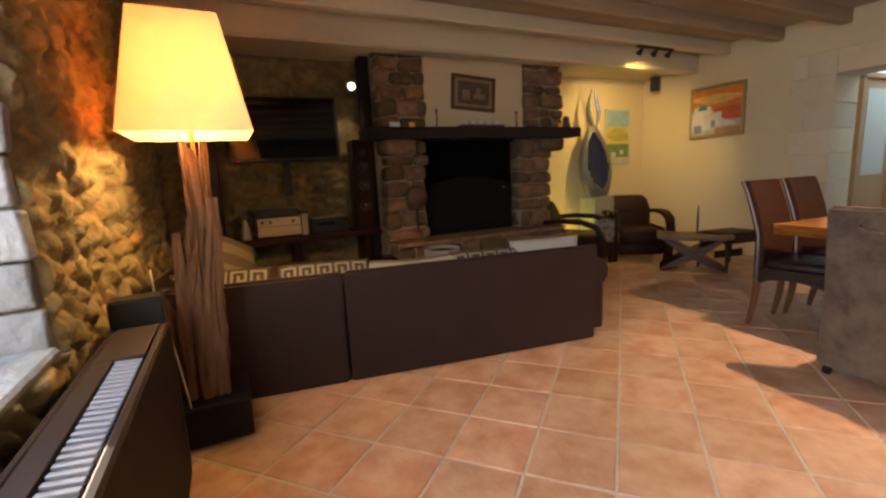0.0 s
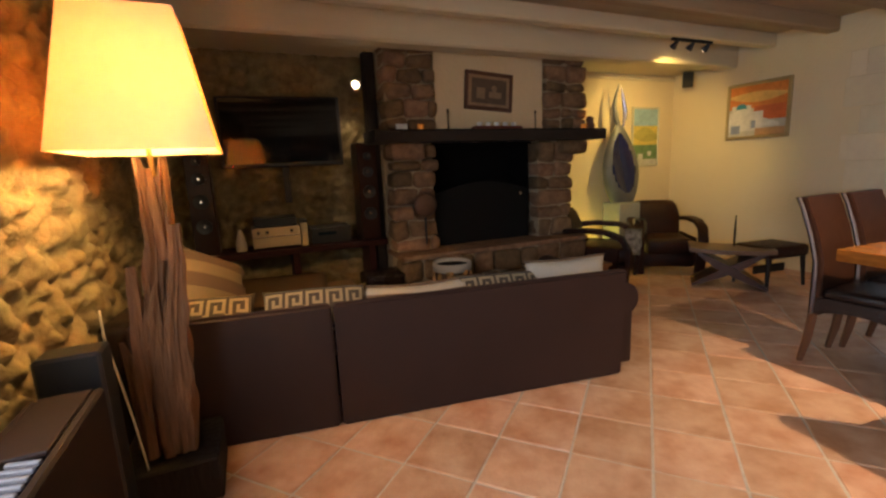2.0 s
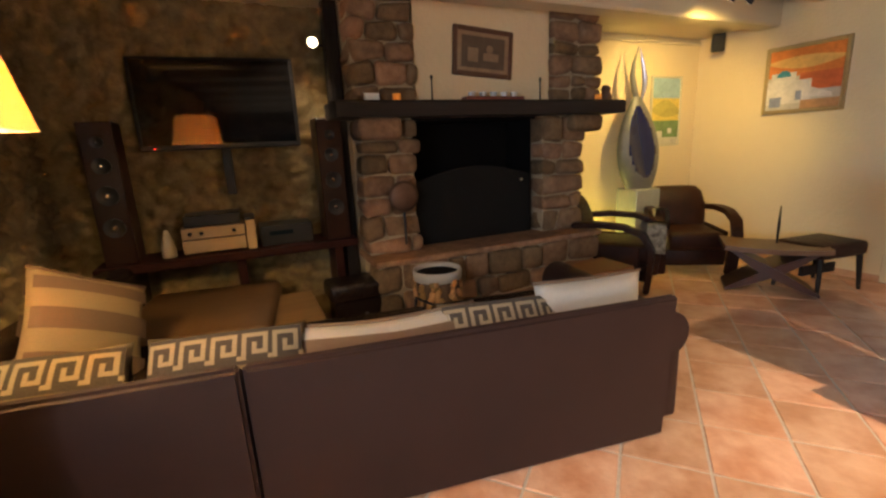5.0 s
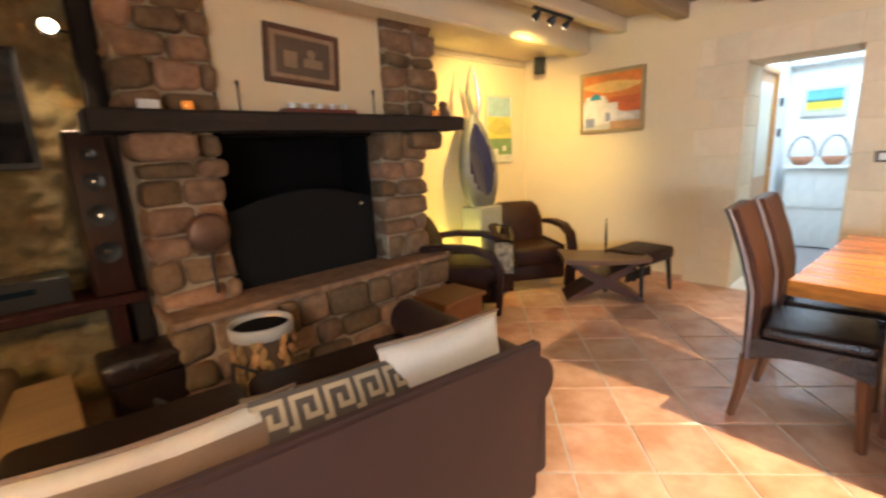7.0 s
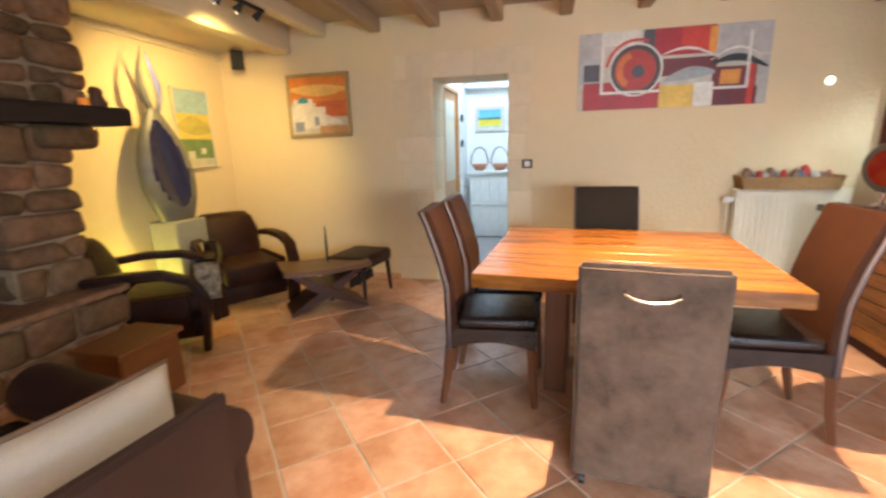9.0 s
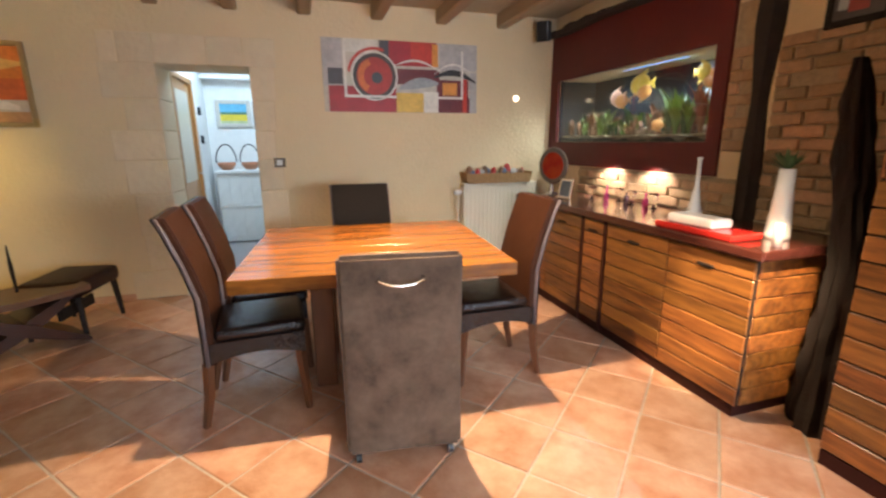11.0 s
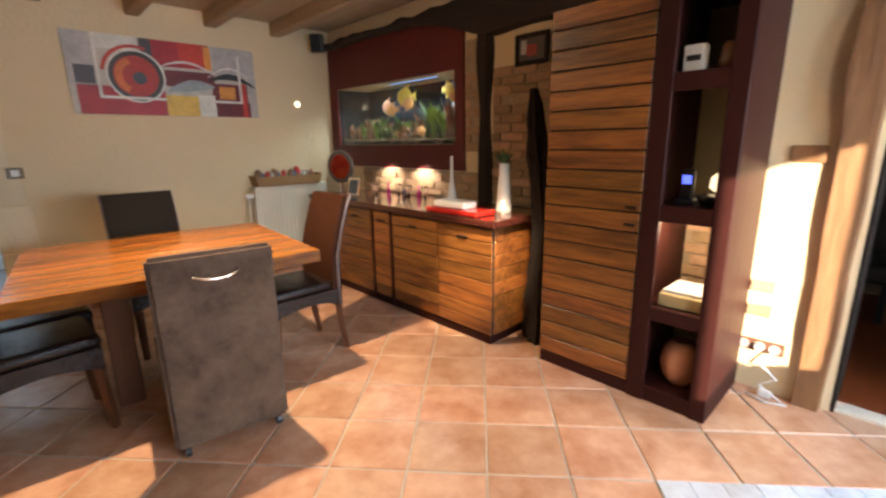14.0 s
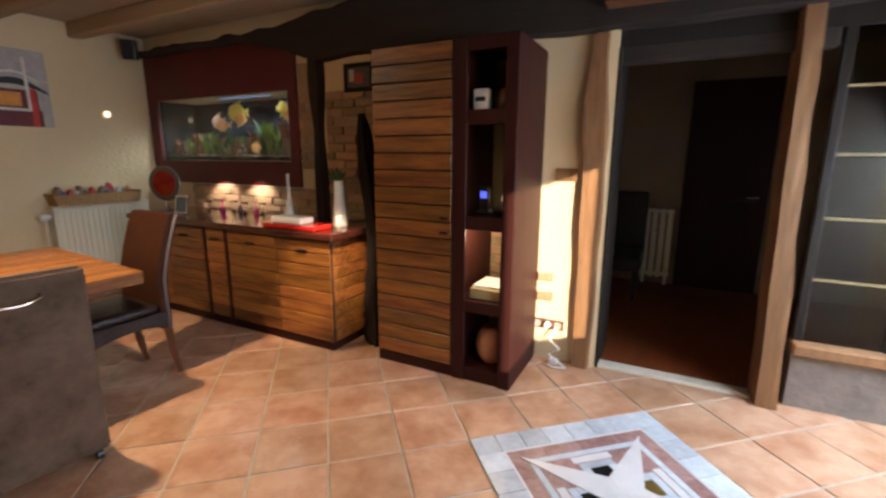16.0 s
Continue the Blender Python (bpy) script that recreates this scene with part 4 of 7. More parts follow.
EASTWALL = XE - 0.004
picture("abstract_painting", "wide red, grey and yellow abstract canvas on the wall", 1.475, 0.63, pose(EASTWALL, 1.252, 1.945, 0, 0, -90), [
    ("grey_field", (0.50, 0.47, 0.45), [rect(0.0, 0.12, 0.35, 1), rect(0.74, 1.0, 0.62, 1), rect(0.95, 1.0, 0, 0.6)]),
    ("dark_field", (0.07, 0.06, 0.07), [rect(0.03, 0.12, 0.38, 0.6), rect(0.35, 0.42, 0.76, 1.0), rect(0.34, 0.44, 0.05, 0.25)]),
    ("red_field", (0.42, 0.015, 0.025), [rect(0.03, 0.45, 0.0, 0.36), rect(0.41, 0.72, 0.66, 1.0)]),
    ("maroon_field", (0.16, 0.015, 0.02), [rect(0.73, 0.95, 0.0, 0.22), rect(0.72, 0.94, 0.22, 0.48), rect(0.46, 0.74, 0.40, 0.62)]),
    ("scarlet_field", (0.62, 0.04, 0.02), [rect(0.55, 0.70, 0.70, 1.0), rect(0.90, 0.93, 0.0, 0.5)]),
    ("orange_field", (0.80, 0.32, 0.05), [rect(0.69, 0.73, 0.66, 0.98), rect(0.76, 0.86, 0.26, 0.44)]),
    ("yellow_field", (0.78, 0.50, 0.08), [rect(0.45, 0.64, 0.0, 0.28)]),
    ("white_field", (0.80, 0.76, 0.66), [rect(0.63, 0.73, 0.0, 0.30), rect(0.13, 0.34, 0.82, 1.0)]),
    ("disc_dark", (0.05, 0.04, 0.035), [("disc", 0.315, 0.50, 0.20)]),
    ("disc_red", (0.45, 0.03, 0.02), [("disc", 0.315, 0.50, 0.165)]),
    ("disc_orange", (0.70, 0.16, 0.03), [("ring", 0.315, 0.50, 0.10, 0.155, 1.9, 4.2)]),
    ("disc_eye", (0.06, 0.06, 0.07), [("disc", 0.33, 0.48, 0.05)]),
    ("black_arc", (0.02, 0.02, 0.02), [swoosh(0.70, 0.52, 0.99, 0.46, 0.14, 0.07)]),
    ("grey_arc", (0.36, 0.38, 0.38), [swoosh(0.47, 0.36, 0.73, 0.44, 0.10, 0.12)]),
    ("white_line", (0.82, 0.78, 0.70), [("ring", 0.315, 0.50, 0.20, 0.215), rect(0.125, 0.14, 0.22, 0.95), rect(0.125, 0.45, 0.20, 0.235), rect(0.73, 0.90, 0.20, 0.235), rect(0.885, 0.90, 0.2, 0.9), swoosh(0.44, 0.66, 0.74, 0.60, 0.12, 0.025), swoosh(0.70, 0.56, 0.95, 0.60, 0.14, 0.025)]),
    ("edge_red", (0.55, 0.05, 0.03), [("ring", 0.315, 0.5, 0.225, 0.25, 1.2, 3.0)]),
])
GOLD = mat("gilt_frame", (0.50, 0.38, 0.20), 0.35, metal=0.6, grain=0.3, scale=30)
picture("sunset_painting", "framed painting of white houses under an orange sunset", 0.615, 0.55, pose(EASTWALL, 4.502, 1.795, 0, 0, -90), [
    ("sky", (0.80, 0.25, 0.05), [rect(0, 1, 0.55, 1)]),
    ("sky_glow", (0.88, 0.52, 0.16), [swoosh(0, 0.82, 1, 0.80, 0.06, 0.16)]),
    ("sea", (0.72, 0.16, 0.05), [rect(0.45, 1, 0.30, 0.58)]),
    ("house", (0.80, 0.74, 0.66), [rect(0, 0.62, 0.1, 0.48), rect(0.05, 0.4, 0.45, 0.62), [(0.5, 0.4), (0.9, 0.22), (0.9, 0.16), (0.4, 0.2)]]),
    ("shade", (0.30, 0.33, 0.45), [rect(0.05, 0.22, 0.05, 0.22), rect(0.42, 0.5, 0.15, 0.30)]),
    ("dome", (0.05, 0.28, 0.36), [[(0.13, 0.55)] + [(0.23 + 0.10 * math.cos(a * 0.3142), 0.55 + 0.11 * math.sin(a * 0.3142)) for a in range(10, -1, -1)]]),
    ("terrace", (0.55, 0.30, 0.14), [rect(0.5, 1, 0.0, 0.14)]),
], GOLD, 0.035)
picture("landscape_painting", "yellow and blue landscape painting in a pale frame", 0.42, 0.70, pose(5.587, YN - 0.004, 1.59), [
    ("sky", (0.35, 0.50, 0.55), [rect(0, 1, 0.68, 1)]),
    ("field", (0.72, 0.55, 0.12), [rect(0, 1, 0.36, 0.70)]),
    ("hill", (0.50, 0.42, 0.10), [swoosh(0, 0.55, 1, 0.52, 0.14, 0.2)]),
    ("meadow", (0.16, 0.26, 0.10), [rect(0, 1, 0.10, 0.36)]),
    ("boat", (0.70, 0.66, 0.60), [rect(0.2, 0.4, 0.1, 0.2), rect(0.6, 0.75, 0.16, 0.24)]),
], mat("pale_frame", (0.55, 0.50, 0.36), 0.5, grain=0.2), 0.025)
picture("chimney_picture", "small dark figurative picture in a brown frame, hung askew", 0.455, 0.285, pose(3.01, FY + 0.098, 2.016, 0, 4, 0), [
    ("mount", (0.34, 0.22, 0.13), [rect(0, 1, 0, 1)]),
    ("scene", (0.12, 0.08, 0.05), [rect(0.08, 0.92, 0.1, 0.9)]),
    ("shape", (0.30, 0.20, 0.12), [rect(0.2, 0.4, 0.25, 0.6), rect(0.5, 0.8, 0.3, 0.5), ("disc", 0.62, 0.6, 0.03)]),
], mat("brown_frame", (0.11, 0.045, 0.025), 0.4, grain=0.3, scale=30), 0.035)
picture("small_picture", "small dark picture on the brick wall", 0.22, 0.15, pose(3.335, YS + 0.006, 1.985, 0, 0, 180), [
    ("red_shape", (0.40, 0.05, 0.04), [rect(0.3, 0.7, 0.2, 0.7)]), ("pale_shape", (0.5, 0.5, 0.5), [rect(0.1, 0.3, 0.3, 0.9)])], BLACKWOOD, 0.03, back=(0.08, 0.06, 0.06))

# light switch
sw = thing("light_switch", "square light switch in a dark metal plate", "switch", pose(XE - 0.001, 2.42, 1.178, 0, 0, -90))
part("plate", bm_box(-0.05, 0.05, -0.009, 0, -0.042, 0.042, bevel=0.004), mat("bronze_plate", (0.10, 0.075, 0.05), 0.35, metal=0.6), sw)
part("rocker", bm_box(-0.024, 0.024, -0.014, -0.009, -0.024, 0.024, bevel=0.003), WHITE, sw)


# ---- standing lamp ----
lampst = thing("floor_lamp", "driftwood standing lamp with a lit cream square shade", "lamp")
part("base", bm_box(0.175, 0.535, 3.10, 3.46, 0, 0.19, bevel=0.008), BLACKWOOD, lampst, "square black wooden base")


def trunk(pts, radii, seed, n=14, jag=0.35):
    bm = bmesh.new()
    rings = []
    pts2, rad2 = [], []
    for i in range(len(pts) - 1):
        for q in range(14):
            f = q / 14
            pts2.append(Vector(pts[i]).lerp(Vector(pts[i + 1]), f))
            rad2.append(radii[i] * (1 - f) + radii[i + 1] * f)
    pts2.append(Vector(pts[-1])), rad2.append(radii[-1])
    for p, r in zip(pts2, rad2):
        ring = []
        for k in range(n):
            a = 2 * math.pi * k / n
            m = 1 + jag * noise.noise(Vector((math.cos(a) * 2.4, math.sin(a) * 2.4, p.z * 1.1 + seed))) + 0.5 * jag * noise.noise(Vector((math.cos(a) * 7, math.sin(a) * 7, p.z * 2 + seed))) + 0.45 * jag * noise.noise(Vector((math.cos(a) * 4, math.sin(a) * 4, p.z * 7 + seed)))
            ring.append(bm.verts.new((p.x + r * m * math.cos(a), p.y + r * m * math.sin(a), p.z)))
        rings.append(ring)
    for r0, r1 in zip(rings, rings[1:]):
        for k in range(n):
            bm.faces.new((r0[k], r0[(k + 1) % n], r1[(k + 1) % n], r1[k]))
    bm.faces.new(rings[0][::-1]), bm.faces.new(rings[-1])
    return bm


part("trunk", trunk([(0.345, 3.28, 0.18), (0.355, 3.28, 0.45), (0.385, 3.28, 0.8), (0.405, 3.285, 1.0), (0.425, 3.29, 1.2), (0.428, 3.29, 1.33)], [0.072, 0.064, 0.052, 0.042, 0.034, 0.032], 2.0, 40, 0.95), DRIFT, lampst, "weathered split driftwood trunk")
for seed, pts, radii in ((5.0, [(0.405, 3.22, 0.2), (0.435, 3.22, 0.75), (0.475, 3.235, 1.0), (0.483, 3.24, 1.14)], [0.050, 0.036, 0.024, 0.017]),
                         (8.0, [(0.30, 3.23, 0.2), (0.305, 3.23, 0.6), (0.315, 3.24, 0.86), (0.318, 3.24, 0.99)], [0.034, 0.028, 0.020, 0.014]),
                         (3.0, [(0.36, 3.20, 0.2), (0.365, 3.21, 0.55), (0.385, 3.235, 0.9)], [0.036, 0.030, 0.008]),
                         (11.0, [(0.27, 3.30, 0.2), (0.26, 3.29, 0.5), (0.235, 3.28, 0.68)], [0.036, 0.024, 0.008]),
                         (14.0, [(0.405, 3.28, 1.05), (0.395, 3.28, 1.25), (0.383, 3.28, 1.40)], [0.026, 0.019, 0.013]),
                         (17.0, [(0.445, 3.285, 1.05), (0.458, 3.285, 1.25), (0.468, 3.285, 1.40)], [0.026, 0.020, 0.014]),
                         (20.0, [(0.425, 3.262, 1.0), (0.425, 3.262, 1.2), (0.42, 3.262, 1.36)], [0.024, 0.018, 0.010])):
    part("splinter", trunk(pts, radii, seed, 16, 0.8), DRIFT, lampst)
part("stem", bm_tube([(0.43, 3.29, 1.32), (0.43, 3.29, 1.55)], 0.009, 8), mat("brass", (0.55, 0.38, 0.14), 0.3, metal=1.0), lampst)
SX, SY = 0.43, 3.29
bm = bmesh.new()
lo, hi, th = 0.25, 0.163, 0.004
q = [[bm.verts.new((SX + sx * (r - o), SY + sy * (r - o), z)) for sx, sy in ((-1, -1), (1, -1), (1, 1), (-1, 1))] for r, z, o in ((lo, 1.42, 0), (hi, 1.915, 0), (hi, 1.915, th), (lo, 1.42, th))]
for a, b in ((0, 1), (1, 2), (2, 3), (3, 0)):
    for k in range(4):
        bm.faces.new((q[a][k], q[a][(k + 1) % 4], q[b][(k + 1) % 4], q[b][k]))
SHADE = bpy.data.materials.new("shade_cloth")
SHADE.use_nodes = True
_n, _l = SHADE.node_tree.nodes, SHADE.node_tree.links
_d, _t, _a, _w = _n.new("ShaderNodeBsdfDiffuse"), _n.new("ShaderNodeBsdfTranslucent"), _n.new("ShaderNodeAddShader"), _n.new("ShaderNodeTexNoise")
_r = _n.new("ShaderNodeMix")
_r.data_type = "RGBA"
_w.inputs["Scale"].default_value = 9
_r.inputs["A"].default_value, _r.inputs["B"].default_value = (0.53, 0.362, 0.232, 1), (0.45, 0.285, 0.16, 1)
_l.new(_w.outputs[0], _r.inputs["Factor"])
_l.new(_r.outputs["Result"], _t.inputs["Color"])
_d.inputs["Color"].default_value = (0.55, 0.44, 0.28, 1)
_l.new(_d.outputs[0], _a.inputs[0])
_l.new(_t.outputs[0], _a.inputs[1])
_l.new(_a.outputs[0], _n["Material Output"].inputs["Surface"])
part("shade", bm, SHADE, lampst, "glowing cream cloth shade")
bm = bm_lathe([(0.012, 0), (0.03, 0.03), (0.03, 0.07), (0.012, 0.10)], 12, at=(0.43, 3.29, 1.47))
bulb = part("bulb", bm, glow("warm_bulb", (1.0, 0.75, 0.4), 12), lampst)
bulb.visible_shadow = False
part("cable", bm_tube([(0.20, 3.22, 0.84), (0.205, 3.20, 0.74), (0.235, 3.17, 0.58), (0.26, 3.15, 0.42), (0.28, 3.14, 0.24), (0.285, 3.13, 0.192)], 0.004, 6), PALEBEAM, lampst, "pale lamp cable", smooth=True)
bx = thing("side_box", "tall black box standing beside the lamp", "box")
part("body", bm_box(0.09, 0.27, 2.90, 3.02, 0, 0.78, bevel=0.01), BLACK, bx)

# ---- brown radiator under the window ----
rad = thing("radiator", "dark brown panel radiator with a pale slotted top grille", "radiator")
part("front_panel", bm_box(0.265, 0.295, 1.30, 2.80, 0.08, 0.70, bevel=0.008), RADBROWN, rad)
part("back_panel", bm_box(0.11, 0.135, 1.30, 2.80, 0.08, 0.70, bevel=0.008), RADBROWN, rad)
part("end_cap", bm_box(0.135, 0.265, 2.78, 2.80, 0.08, 0.70), RADBROWN, rad)
for s in (1.45, 2.7):
    part("foot", bm_box(0.15, 0.24, s, s + 0.04, 0, 0.1), RADBROWN, rad)
fin = mesh_of("fin", bm_box(-0.036, 0.036, -0.0065, 0.0065, -0.006, 0.006, bevel=0.002), mat("grille_pale", (0.19, 0.17, 0.18), 0.35))
for k in range(38):
    piece("fin", fin, rad, pose(0.226, 1.33 + k * 0.030, 0.692, 0, 0, -14))
part("centre_bar", bm_box(0.135, 0.186, 1.30, 2.46, 0.684, 0.702, bevel=0.002), RADBROWN, rad)
part("top_cap", bm_box(0.135, 0.265, 2.46, 2.78, 0.688, 0.702, bevel=0.003), RADBROWN, rad)


# ---- television corner ----
tv = thing("television", "black flat television on the stone wall", "television", pose(1.10, 5.44, 1.68, -2, 0, -5))
part("case", bm_box(-0.51, 0.51, 0.0, 0.05, -0.30, 0.30, bevel=0.008), BLACK, tv)
part("screen", bm_box(-0.485, 0.485, -0.004, 0.0, -0.265, 0.28), mat("dark_screen", (0.006, 0.006, 0.007), 0.06), tv, "glossy dark screen")
part("standby_light", bm_lathe([(0.004, 0), (0.004, 0.003)], 8), glow("red_led", (1, 0.05, 0.03), 4), tv, at=pose(-0.42, -0.002, -0.285, 90, 0, 0))
part("bracket", bm_box(-0.03, 0.03, 0.05, 0.10, -0.62, 0.05), IRON, tv)
sh = thing("media_shelf", "long dark wooden wall shelf under the television", "shelf")
part("board", bm_box(0.27, 1.92, 5.18, 5.56, 0.63, 0.685, bevel=0.006), REDWOOD, sh)
for x in (0.42, 1.1, 1.78):
    part("support", bm_box(x - 0.03, x + 0.03, 5.24, 5.54, 0.0, 0.63), REDWOOD, sh)


def speaker(at, lab):
    s = thing("floor_speaker", lab, "loudspeaker", at, group="tall loudspeakers")
    part("cabinet", bm_box(-0.09, 0.09, -0.12, 0.12, 0, 0.88, bevel=0.006), mat("cherry_wood", (0.034, 0.011, 0.007), 0.3, grain=0.4, scale=18, stretch=(2, 2, 0.3), spec=0.2), s)
    for z, r in ((0.76, 0.035), (0.62, 0.05), (0.44, 0.06), (0.24, 0.06)):
        d = part("driver", bm_lathe([(r, 0), (r, 0.006), (r * 0.8, 0.004), (r * 0.3, -0.002)], 18), BLACK, s, at=pose(0, -0.122, z, 90, 0, 0))
        part("cone_cap", bm_lathe([(r * 0.3, 0), (r * 0.15, 0.01)], 10), CHROME, d, at=pose(0, 0, 0.003))
    return s


spk = speaker(pose(1.79, 5.36, 0.685), "tall cherry wood loudspeaker standing on the shelf")
copy_thing(spk, pose(0.42, 5.36, 0.685))
hf = thing("hifi_stack", "stack of silver and black hi-fi units on the shelf", "hi-fi")
part("silver_unit", bm_box(0.762, 1.152, 5.26, 5.52, 0.7, 0.79, bevel=0.004), mat("brushed_metal", (0.62, 0.46, 0.27), 0.3, metal=0.5, grain=0.2, stretch=(0.1, 3, 3)), hf)
part("silver_unit", bm_box(0.762, 1.152, 5.27, 5.52, 0.795, 0.87, bevel=0.004), MATS["brushed_metal"], hf)
part("black_unit", bm_box(0.782, 1.132, 5.28, 5.52, 0.875, 0.95, bevel=0.004), BLACK, hf)
for x in (0.812, 0.882, 1.082):
    part("knob", bm_lathe([(0.013, 0), (0.013, 0.012), (0.009, 0.015)], 12), BLACK, hf, at=pose(x, 5.27, 0.832, 90, 0, 0))
for x in (0.782, 1.132):
    part("foot", bm_box(x - 0.015, x + 0.015, 5.30, 5.48, 0.685, 0.70), BLACK, hf)
bxx = thing("storage_box", "tall cream box standing beside the hi-fi", "box")
part("body", bm_box(1.158, 1.218, 5.27, 5.5, 0.685, 0.89, bevel=0.004), mat("cream_card", (0.62, 0.48, 0.28), 0.6, grain=0.1), bxx)
part("lid", bm_box(1.153, 1.223, 5.265, 5.505, 0.89, 0.91, bevel=0.003), BLACK, bxx)
bk = thing("amplifier", "low black amplifier on the shelf", "hi-fi")
part("body", bm_box(1.248, 1.608, 5.28, 5.52, 0.685, 0.83, bevel=0.006), BLACK, bk)
part("display", bm_box(1.308, 1.468, 5.276, 5.28, 0.76, 0.79), mat("dark_display", (0.01, 0.02, 0.03), 0.1), bk)
pc = thing("figurine", "small pale pointed figurine on the shelf", "figurine")
part("body", bm_lathe([(0.045, 0), (0.045, 0.05), (0.03, 0.12), (0.012, 0.18)], 12), mat("pale_plaster", (0.6, 0.48, 0.32), 0.7, grain=0.2), pc, at=pose(0.67, 5.33, 0.685), smooth=True)
# dark timber post and little spot beside the chimney
structure("post_4", rough_up(bm_box(1.84, 1.945, 5.32, 5.45, 0.0, 2.40, bevel=0.01), 0.012, 3), BLACKWOOD, "black timber post beside the chimney", "post")
sp = thing("wall_spot", "small lit round spotlight beside the chimney", "spotlight", pose(1.75, 5.30, 2.07))
part("housing", bm_lathe([(0.03, -0.06), (0.045, 0.0), (0.042, 0.004)], 16), IRON, sp, at=pose(0, 0, 0, 80, 0, 0))
part("lens", bm_lathe([(0.036, 0.005), (0.03, 0.01)], 16), glow("spot_lens", (1.0, 0.8, 0.5), 9), sp, at=pose(0, 0, 0, 80, 0, 0))
part("arm", bm_tube([(0, 0.03, 0), (0.08, 0.09, 0.0)], 0.008, 6), IRON, sp)

# ---- sofa cushions ----
LINEN = mat("cushion_linen", (0.27, 0.20, 0.11), 0.9, grain=0.2, scale=120, bump=0.2, bscale=250, mottle=0.2)
KEYDARK = mat("cushion_dark_thread", (0.05, 0.038, 0.03), 0.9, grain=0.2, scale=120, bump=0.2)
STRIPE = mat("cushion_taupe", (0.15, 0.095, 0.06), 0.9, grain=0.2, scale=120, bump=0.2)
KEYPALE = mat("cushion_pale_thread", (0.27, 0.215, 0.14), 0.9, grain=0.3, scale=150, bump=0.2)
CREAM = mat("cushion_cream", (0.41, 0.37, 0.32), 0.9, grain=0.15, scale=120, bump=0.2, mottle=0.15)


def depth_at(u, v, t):
    return t / 2 * (max(0, 1 - u * u) * max(0, 1 - v * v)) ** 0.42


def bar_on(bm, x0, x1, z0, z1, w, h, t, n=6, sides=(-1, 1), lift=0.006):
    """A woven bar lying on the cushion's faces."""
    for side in sides:
        horiz = (x1 - x0) > (z1 - z0)
        st = []
        for k in range(n + 1):
            f = k / n
            ends = ((x0 + (x1 - x0) * f, z0), (x0 + (x1 - x0) * f, z1)) if horiz else ((x0, z0 + (z1 - z0) * f), (x1, z0 + (z1 - z0) * f))
            st.append([bm.verts.new((x, side * (depth_at(2 * x / w, 2 * z / h, t) + lift), z)) for x, z in ends])
        for a, b in zip(st, st[1:]):
            bm.faces.new((a[0], a[1], b[1], b[0]))


def key_cushion(at, lab):
    w, h, t = 0.56, 0.40, 0.15
    c = thing("cushion", lab, "cushion", at, group="patterned cushions")
    part("cover", bm_pillow(w, h, t, 14), mat("cushion_taupe_weave", (0.15, 0.11, 0.065), 0.9, grain=0.5, scale=90, bump=0.3), c, smooth=True)
    s, b = 0.105, 0.016
    for row, side in ((0.065, -1), (-0.155, -1), (0.065, 1), (-0.155, 1)):
        bm = bmesh.new()
        for k in range(6):
            z0 = row - 0.014 + 0.022 * k
            bar_on(bm, -0.262, 0.262, z0, z0 + 0.022, w, h, t, 12, (side,), 0.003)
        bmesh.ops.remove_doubles(bm, verts=bm.verts, dist=0.001)
        part("dark_band", bm, KEYDARK, c, "black woven band")
        bm = bmesh.new()
        for k in range(5):
            x = -0.258 + k * s
            z = row
            bar_on(bm, x, x + s - b, z + 0.085, z + 0.085 + b, w, h, t, 3, (side,))
            bar_on(bm, x, x + b, z, z + 0.085, w, h, t, 3, (side,))
            bar_on(bm, x + s - 2 * b, x + s - b, z + 0.02, z + 0.085, w, h, t, 3, (side,))
            bar_on(bm, x + 2.2 * b, x + s - 2 * b, z + 0.02, z + 0.02 + b, w, h, t, 3, (side,))
            bar_on(bm, x + 2.2 * b, x + 3.2 * b, z + 0.035, z + 0.065, w, h, t, 2, (side,))
            bar_on(bm, x, x + b, z, z + b, w, h, t, 1, (side,))
            bar_on(bm, x + s - b, x + s, z, z + b, w, h, t, 1, (side,))
        part("key_band", bm, KEYPALE, c, "cream Greek key pattern")
    return c


def stripe_cushion(at, lab, a=CREAM, b=STRIPE, w=0.56, h=0.42, bands=((-0.19, -0.10), (-0.03, 0.12))):
    t = 0.16
    c = thing("cushion", lab, "cushion", at, group="striped cushions")
    part("cover", bm_pillow(w, h, t, 14), a, c, smooth=True)
    for z0, z1 in bands:
        bm = bmesh.new()
        for k in range(4):
            bar_on(bm, -w / 2 * 0.93, w / 2 * 0.93, z0 + (z1 - z0) * k / 4, z0 + (z1 - z0) * (k + 1) / 4, w, h, t, 14)
        bmesh.ops.remove_doubles(bm, verts=bm.verts, dist=0.001)
        part("stripe", bm, b, c, "taupe woven stripe")
    ed = bm_tube([(-w / 2, 0, h / 2 - 0.004), (-w / 4, 0, h / 2 * 0.955), (0, 0, h / 2 * 0.94), (w / 4, 0, h / 2 * 0.955), (w / 2, 0, h / 2 - 0.004)], 0.009, 6)
    part("piping", ed, STRIPE, c, smooth=True)
    return c


